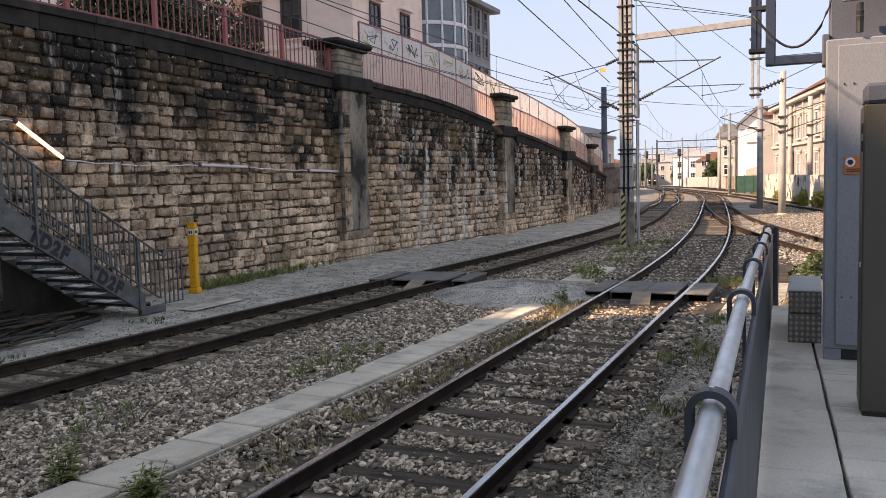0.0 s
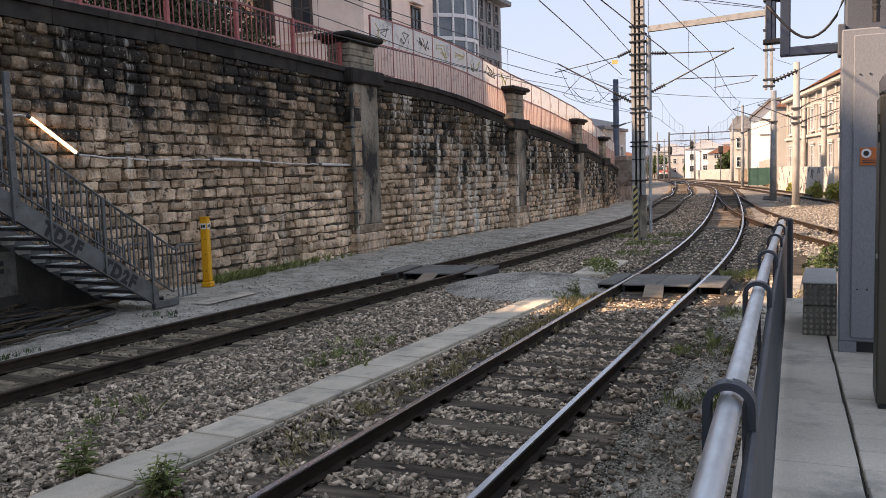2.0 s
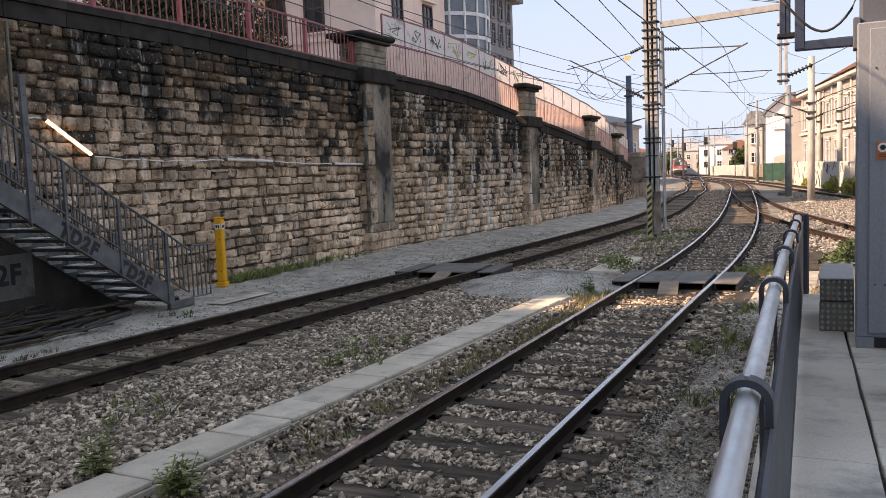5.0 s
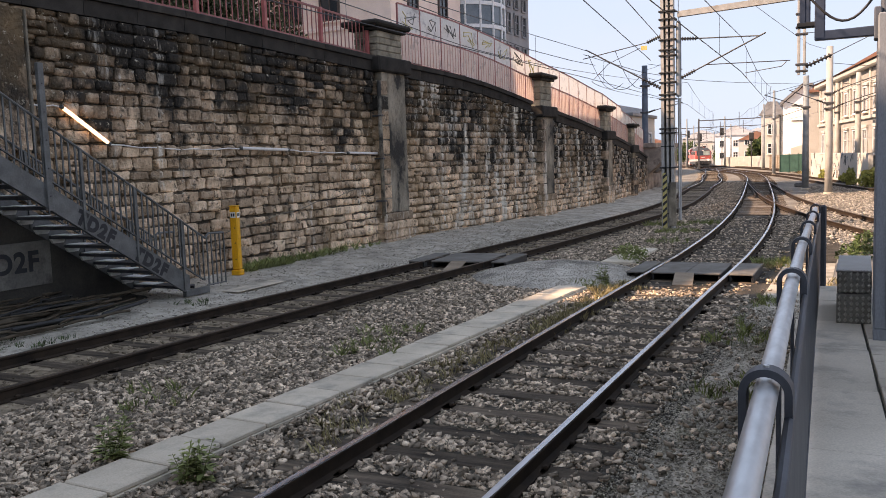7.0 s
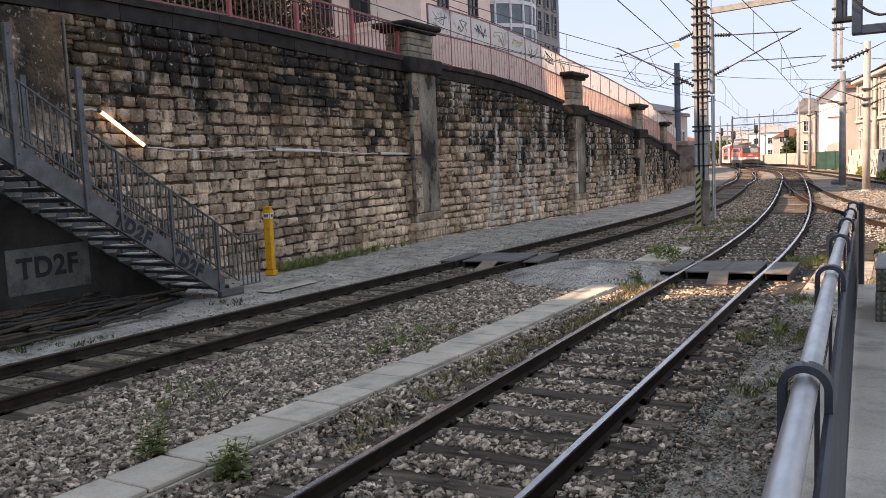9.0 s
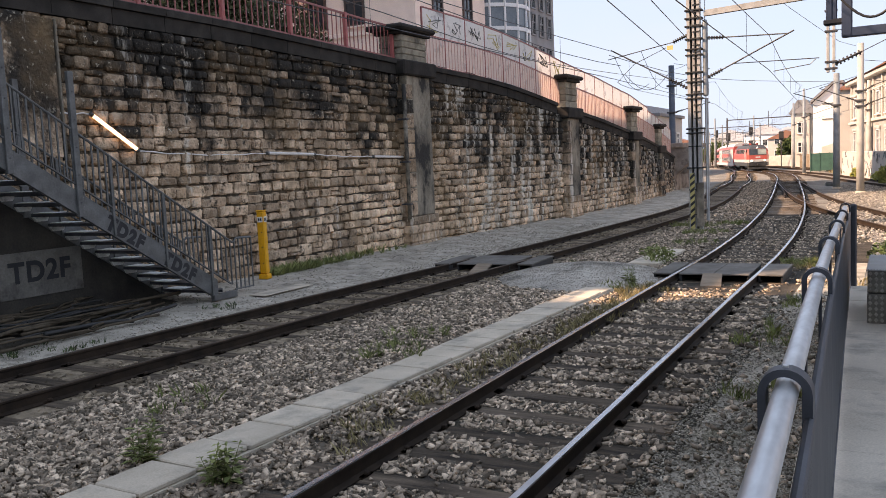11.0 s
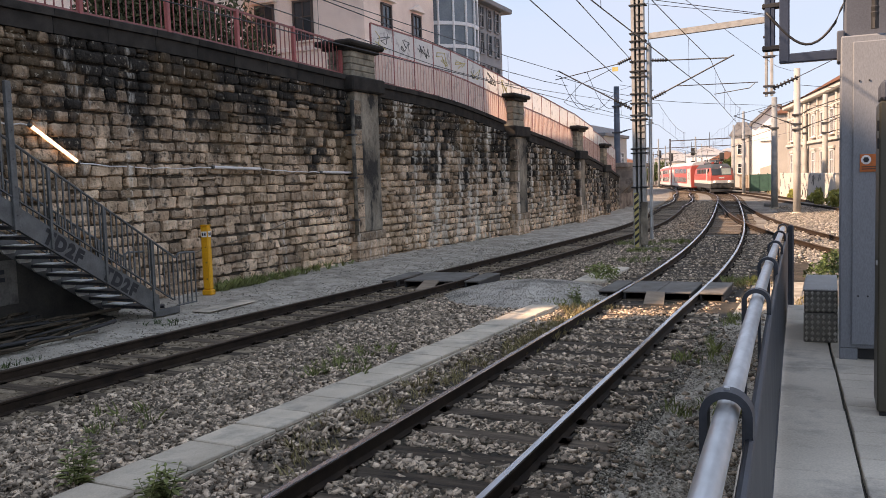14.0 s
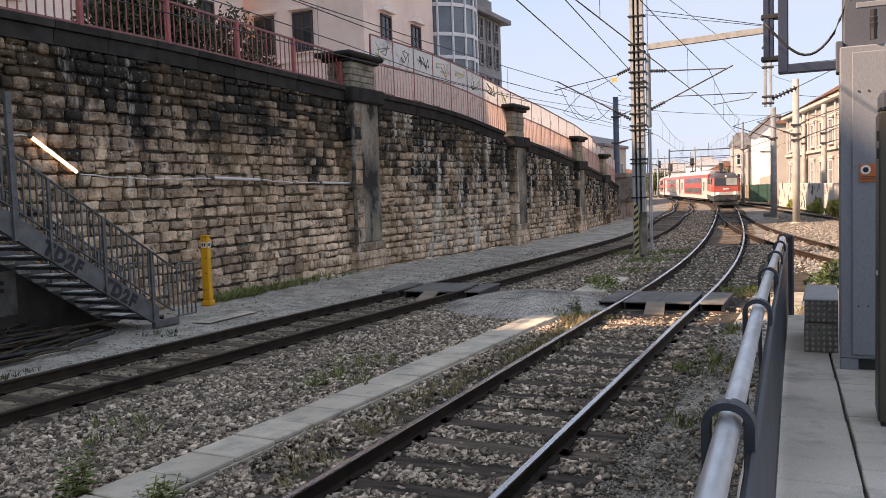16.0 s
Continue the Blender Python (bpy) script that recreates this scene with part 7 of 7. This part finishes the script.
def build_loco():
    t = thing("locomotive", "red and white electric locomotive with dark roof and lit headlights", "locomotive")
    nose = [(0.85, 8.0), (1.5, 8.08), (2.12, 8.0), (3.0, 7.42), (3.22, 7.1), (3.5, 6.4)]
    fy = lambda z: float(np.interp(z, [a for a, _ in nose], [b for _, b in nose]))
    half = lambda z: float(np.interp(z, [0.8, 2.3, 3.05, 3.5], [1.42, 1.42, 1.24, 0.9]))

    def slice_(name, z0, z1, m, k=3):
        vs, fs = [], []
        for i in range(k + 1):
            z = z0 + (z1 - z0) * i / k
            y, h = fy(z), half(z)
            vs += [(-h, y - 0.28, z), (-h + 0.22, y, z), (h - 0.22, y, z), (h, y - 0.28, z), (h, -y + 0.28, z), (h - 0.22, -y, z), (-h + 0.22, -y, z), (-h, -y + 0.28, z)]
            if i:
                a = (i - 1) * 8
                fs += [(a + j, a + (j + 1) % 8, a + 8 + (j + 1) % 8, a + 8 + j) for j in range(8)]
        fs += [tuple(range(7, -1, -1)), tuple(range(8 * k, 8 * k + 8))]
        return part(name, Geo().add(vs, fs), m, t)

    slice_("skirt", 0.62, 1.12, M["loco_grey"])
    slice_("lower_band", 1.125, 1.52, M["loco_white"])
    slice_("body", 1.525, 2.12, M["loco_red"])
    slice_("upper_body", 2.125, 3.0, M["loco_red"])
    slice_("roof", 3.005, 3.5, M["loco_grey"])

    def on_nose(name, x0, x1, z0, z1, out, m, parent=t, label=""):
        vs = [(x, fy(z) + o, z) for o in (out - 0.03, out) for x, z in ((x0, z0), (x1, z0), (x1, z1), (x0, z1))]
        return part(name, Geo().add(vs, [(0, 1, 2, 3), (7, 6, 5, 4), (0, 4, 5, 1), (1, 5, 6, 2), (2, 6, 7, 3), (3, 7, 4, 0)]), m, parent, label)

    on_nose("cab_front", -1.13, 1.13, 2.13, 2.99, 0.02, M["loco_grey"], label="dark grey cab front")
    on_nose("windscreen", 0.05, 1.10, 2.20, 2.92, 0.04, M["glass_dark"])
    on_nose("windscreen", -1.10, -0.05, 2.20, 2.92, 0.04, M["glass_cab"])
    on_nose("emblem", -0.3, 0.3, 1.75, 1.9, 0.03, M["loco_white"], label="plain pale emblem bar")
    on_nose("grille", -1.0, 1.0, 1.14, 1.2, 0.02, M["loco_grey"])
    for x in (-0.85, 0.85):
        part("headlight", Geo().lathe([(0.10, 0), (0.10, 0.05)], sides=16), M["headlight"], t, "lit headlight", at=pose(x, fy(1.35) + 0.04, 1.36, -90))
        part("buffer", Geo().lathe([(0.08, 0), (0.08, 0.35), (0.24, 0.36), (0.24, 0.42)], sides=14), M["loco_grey"], t, at=pose(x, 7.95, 0.95, -90))
    part("top_light", Geo().lathe([(0.07, 0), (0.07, 0.12)], sides=12), M["headlight"], t, "lit headlight", at=pose(0, fy(3.15) + 0.02, 3.12, -90))
    part("coupling", Geo().box(-0.12, 0.12, 7.9, 8.35, 0.7, 0.95, 0.03), M["black"], t)
    part("snow_plough", Geo().box(-1.25, 1.25, 7.6, 7.95, 0.14, 0.5, 0.04), M["loco_grey"], t)
    for y in (5.0, -5.0):
        bogie(t, y, 3.2)
    for s in (-1, 1):
        part("cab_door", Geo().box(s * 1.425 - 0.02, s * 1.425 + 0.02, 5.5, 6.2, 1.2, 2.9), M["loco_white"], t)
        part("cab_window", Geo().box(s * 1.36 - 0.05, s * 1.36 + 0.05, 6.4, 7.0, 2.35, 2.95), M["glass_dark"], t)
        for k in range(6):
            part("side_grille", Geo().box(s * 1.36 - 0.08, s * 1.36 + 0.06, -4.6 + k * 1.6, -3.4 + k * 1.6, 2.35, 2.9), M["loco_grey"], t)
        part("mirror", Geo().box(s * 1.42 - 0.06, s * 1.42 + 0.06, 6.9, 7.0, 2.3, 2.75, 0.02), M["black"], t)
    part("roof_box", Geo().box(-0.7, 0.7, -3, 3.2, 3.5, 3.72, 0.08), M["loco_grey"], t)
    for y in (3.4, 4.4, -4.2):
        for x in (-0.45, 0.45):
            part("insulator", Geo().lathe([(0.07, 0), (0.11, 0.1), (0.06, 0.14), (0.11, 0.24), (0.05, 0.3)], (x, y, 3.5), 8), M["loco_red"], t)
    for y0, up in ((4.9, 0.35), (-4.9, 1.55)):
        p = part("pantograph", Geo().box(-0.5, 0.5, y0 - 0.6, y0 + 0.6, 3.75, 3.8), M["dark_steel"], t)
        s = 1 if y0 > 0 else -1
        part("lower_arm", Geo().tube([(0, y0 - s * 0.5, 3.8), (0, y0 + s * 0.9, 3.8 + up * 0.5)], 0.045, 6), M["dark_steel"], p)
        part("upper_arm", Geo().tube([(0, y0 + s * 0.9, 3.8 + up * 0.5), (0, y0 - s * 0.2, 3.8 + up)], 0.035, 6), M["dark_steel"], p)
        part("head", Geo().tube([(-0.9, y0 - s * 0.2, 3.7 + up), (-0.6, y0 - s * 0.2, 3.82 + up), (0.6, y0 - s * 0.2, 3.82 + up), (0.9, y0 - s * 0.2, 3.7 + up)], 0.035, 6), M["dark_steel"], p)
    return t


def build_car():
    t = thing("double_deck_coach", "red and white double-deck passenger coach with a silver roof", "railway coach", "coaches of the train")
    L = 13.1
    prof = lambda s: [(-1.36 * s, 0.45), (1.36 * s, 0.45), (1.4 * s, 0.9), (1.4 * s, 3.1), (1.3 * s, 3.5), (-1.3 * s, 3.5), (-1.4 * s, 3.1), (-1.4 * s, 0.9)]
    part("body", Geo().prism(prof(1), -L, L, "y"), M["loco_red"], t)
    part("roof", Geo().prism([(-1.305, 3.505), (1.305, 3.505), (1.05, 3.85), (0.5, 4.02), (-0.5, 4.02), (-1.05, 3.85)], -L, L, "y"), M["car_roof"], t)
    part("skirt", Geo().box(-1.2, 1.2, -8, 8, 0.25, 0.45), M["loco_grey"], t)
    for s in (-1, 1):
        x = s * 1.402
        part("lower_stripe", Geo().box(x - 0.012, x + 0.012, -L, L, 0.5, 0.95), M["loco_white"], t)
        for y0, y1 in ((8.6, 12.4), (-12.4, -8.6)):
            part("door_panel", Geo().box(x - 0.018, x + 0.018, y0, y1, 0.96, 3.1), M["loco_white"], t, "white door section")
        for y in (9.9, 11.0, -9.9, -11.0):
            part("door_window", Geo().box(x - 0.024, x + 0.024, y - 0.3, y + 0.3, 1.5, 2.6), M["glass_dark"], t)
        for k in range(-4, 5):
            for z in (1.15, 2.45):
                part("window", Geo().box(x - 0.02, x + 0.02, k * 1.7 - 0.68, k * 1.7 + 0.68, z, z + 0.68), M["glass_dark"], t)
    for y in (9.6, -9.6):
        bogie(t, y, 2.5)
    for y in (-L - 0.35, L):
        part("gangway", Geo().box(-0.75, 0.75, y, y + 0.35, 0.7, 3.0, 0.05), M["black"], t)
    return t


# train size chosen to match its width as the camera sees it
VIEW_SCALE = 0.87


def shrink_to_view(t):
    """Shrink a vehicle and its parts to fit the camera's view."""
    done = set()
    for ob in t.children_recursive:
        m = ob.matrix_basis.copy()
        m.translation *= VIEW_SCALE
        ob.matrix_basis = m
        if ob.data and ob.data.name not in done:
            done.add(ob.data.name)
            ob.data.transform(Matrix.Scale(VIEW_SCALE, 4))
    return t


loco = shrink_to_view(build_loco())
coach = shrink_to_view(build_car())
TRAIN = [(loco, 8.1 * VIEW_SCALE, 5.0 * VIEW_SCALE)]
OFF = (16.6 + 13.6) * VIEW_SCALE
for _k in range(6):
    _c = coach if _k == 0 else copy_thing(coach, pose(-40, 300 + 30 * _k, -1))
    TRAIN.append((_c, OFF, 9.6 * VIEW_SCALE))
    OFF += 27.0 * VIEW_SCALE
build_plants()


# ---- loose ballast ----
def stones(name, label, n, region, size, seed, keep, top=0.02, base=None, material=None):
    """Angular stones, eight corners each, strewn over a region where keep(x, y) allows."""
    rng = np.random.RandomState(seed)
    x = rng.uniform(region[0], region[1], n)
    y = rng.uniform(region[2], region[3], n)
    ok = keep(x, y)
    x, y = x[ok], y[ok]
    m = len(x)
    c = np.array([(a, b, d) for d in (-1, 1) for b in (-1, 1) for a in (-1, 1)], dtype=float)
    v = c[None] * rng.uniform(0.42, 1.05, (m, 8, 3))
    s = rng.uniform(size[0], size[1], (m, 1)) * np.stack([rng.uniform(0.8, 1.7, m), rng.uniform(0.5, 1.0, m), rng.uniform(0.3, 0.7, m)], axis=1)
    v *= s[:, None]
    for a, b in ((0, 1), (1, 2), (0, 2)):
        th = rng.uniform(-math.pi, math.pi, m) if (a, b) == (0, 1) else rng.uniform(-0.6, 0.6, m)
        ca, sa = np.cos(th)[:, None], np.sin(th)[:, None]
        p, q = v[:, :, a].copy(), v[:, :, b].copy()
        v[:, :, a], v[:, :, b] = p * ca - q * sa, p * sa + q * ca
    v[:, :, 0] += x[:, None]
    v[:, :, 1] += y[:, None]
    lift = 0.012 * np.sin(x * 1.7) * np.cos(y * 1.3)
    lift = lift - 0.028 * (np.abs(x - track_x(RIGHT, y)) < 1.3) - 0.018 * (np.abs(x - track_x(LEFT, y)) < 1.36)
    if base:
        lift = base(x, y)
    v[:, :, 2] += (rng.uniform(-0.02, top, m) + lift)[:, None]
    q = np.array([(0, 2, 3, 1), (4, 5, 7, 6), (0, 1, 5, 4), (2, 6, 7, 3), (0, 4, 6, 2), (1, 3, 7, 5)])
    f = (q[None] + 8 * np.arange(m)[:, None, None]).reshape(-1, 4)
    ob = new(name, raw_mesh(name, v.reshape(-1, 3), f, material or M["ballast"]))
    return tagged(ob, label, "ballast", "", "stuff")


def track_x(ctrl, y):
    return np.interp(y, [r[1] for r in ctrl], [r[0] for r in ctrl])


def path_z(x, y):
    e = track_x(LEFT, y) - 0.97
    w = np.interp(y, [r[0] for r in WALL_X], [r[1] for r in WALL_X])
    return np.interp((e - x) / (e - w), [0, 0.03, 0.5, 0.85, 1], [0.02, 0.10, 0.17, 0.2, 0.25])


def build_ballast():
    lx = lambda y: np.interp(y, [r[1] for r in LEFT], [r[0] for r in LEFT])
    rx_ = lambda y: np.interp(y, [r[1] for r in RIGHT], [r[0] for r in RIGHT])
    tx = lambda y: TROUGH_A.x + (TROUGH_B.x - TROUGH_A.x) * (y - TROUGH_A.y) / (TROUGH_B.y - TROUGH_A.y)

    def keep(x, y):
        rng = np.random.RandomState(99)
        ok = np.ones(len(x), bool)
        ok &= ~((np.abs(x - tx(y)) < 0.33) & (y < TROUGH_B.y))
        for c in (lx(y), rx_(y)):
            d = np.abs(x - c)
            ok &= ~(np.abs(d - 0.7535) < 0.085)
            ph = np.abs(((y - 0.3 - (-6)) / 0.66 + 0.5) % 1 - 0.5) * 0.66
            ok &= ~((d < 1.28) & (ph < 0.15) & (rng.rand(len(x)) < 0.96))
        ok &= ~((np.abs(y - 17.45) < 0.95) & (np.abs(x + 3.07) < 1.3))
        ok &= ~((np.abs(y - 15.9) < 0.6) & (np.abs(x + 3.0) < 1.7) & (rng.rand(len(x)) < 0.85))
        ok &= ~((np.abs(y - 18.3) < 1.0) & (np.abs(x + 8.47) < 1.6))
        ok &= ~(((x + 5.75) / 1.7) ** 2 + ((y - 16.9) / 2.0) ** 2 < 1)
        ok &= ~((x > -1.9) & (rng.rand(len(x)) < np.clip((x + 1.92) / 0.2, 0, 0.96)))
        ok &= ~((np.abs(x - tx(y) - 0.75) < 0.35) & (y > 6) & (rng.rand(len(x)) < 0.6))
        ok &= x > lx(y) - 1.0
        ok &= x < -0.168 - 0.0316 * y - 0.15
        return ok

    stones("ballast_distant", "coarse ballast between the tracks farther on", 12000, (-10.0, -4.0, 34.0, 72.0), (0.035, 0.065), 8, lambda x, y: (x > lx(y) + 0.9) & (x < rx_(y) - 0.9), 0.03)
    pale = lambda x, y: keep(x, y) & (np.abs(x - lx(y)) > 1.25)
    stones("ballast_near", "coarse grey-brown crushed stone ballast", 64000, (-9.0, -0.3, 2.9, 9.0), (0.019, 0.044), 1, pale, 0.042)
    stones("ballast_middle", "coarse grey-brown crushed stone ballast", 54000, (-8.6, -0.3, 9.0, 17.0), (0.022, 0.05), 2, pale, 0.038)
    stones("ballast_beyond", "coarse grey-brown crushed stone ballast", 40000, (-7.6, -0.9, 17.0, 34.0), (0.024, 0.048), 3, pale, 0.03)
    stones("ballast_left", "dark brown ballast between the dull rails", 34000, (-10.4, -6.6, 3.5, 34.0), (0.018, 0.04), 4, lambda x, y: keep(x, y) & (np.abs(x - lx(y)) <= 1.3), 0.02, None, M["ballast_brown"])
    stones("ballast_east", "pale sunlit ballast at the far side of the yard", 26000, (-3.0, 8.0, 24.0, 62.0), (0.02, 0.05), 7, lambda x, y: x > np.interp(y, [24, 40, 62], [-1.2, -2.6, -3.0]), 0.02, None, M["ballast_pale"])
    heap_d = lambda x, y: np.sqrt(((x + 5.75 + 0.2 * (y - 16.9) / 2.3) / 1.9) ** 2 + ((y - 16.9) / 2.3) ** 2)
    stones("heap_grit", "small grey stones on the grit heap", 24000, (-7.7, -3.8, 14.6, 19.2), (0.006, 0.015), 11, lambda x, y: heap_d(x, y) < 1.0, 0.012, lambda x, y: 0.27 * np.maximum(0, 1 - heap_d(x, y) ** 2.2) - 0.02, M["grit"])
    stones("grit_fine", "fine gravel beside the platform", 50000, (-2.1, -0.5, 3.0, 15.0), (0.005, 0.014), 5, keep_fine, 0.014, None, M["grit_small"])


def keep_fine(x, y):
    return (x < -0.168 - 0.0316 * y - 0.15) & (np.abs(np.abs(x + 3.07) - 0.7535) > 0.08)


build_ballast()
stones("path_grit", "loose grit and small stones on the path", 26000, (-12.3, -9.2, 4.0, 30.0), (0.006, 0.02), 6, lambda x, y: (np.random.RandomState(12).rand(len(x)) < 0.5 + 0.5 * (np.abs(x - track_x(LEFT, y)) < 1.75)) & (x < track_x(LEFT, y) - 0.95), 0.010, path_z, M["grit_small"])


# ---- movement ----
def motions():
    for ob, back, half in TRAIN:
        rows = []
        for k in range(33):
            t = k * 0.5
            s = front_at(t) + back
            a, b = path_at(s - half), path_at(s + half)
            d = a - b
            rows.append((t, Matrix.Translation((a + b) / 2) @ pose(0, 0, 0, 0, 0, math.degrees(math.atan2(-d.x, d.y))) @ pose(0, 0, 0, math.degrees(math.atan2(d.z, math.hypot(d.x, d.y))), 0, 0)))
        walk(ob, rows)


motions()
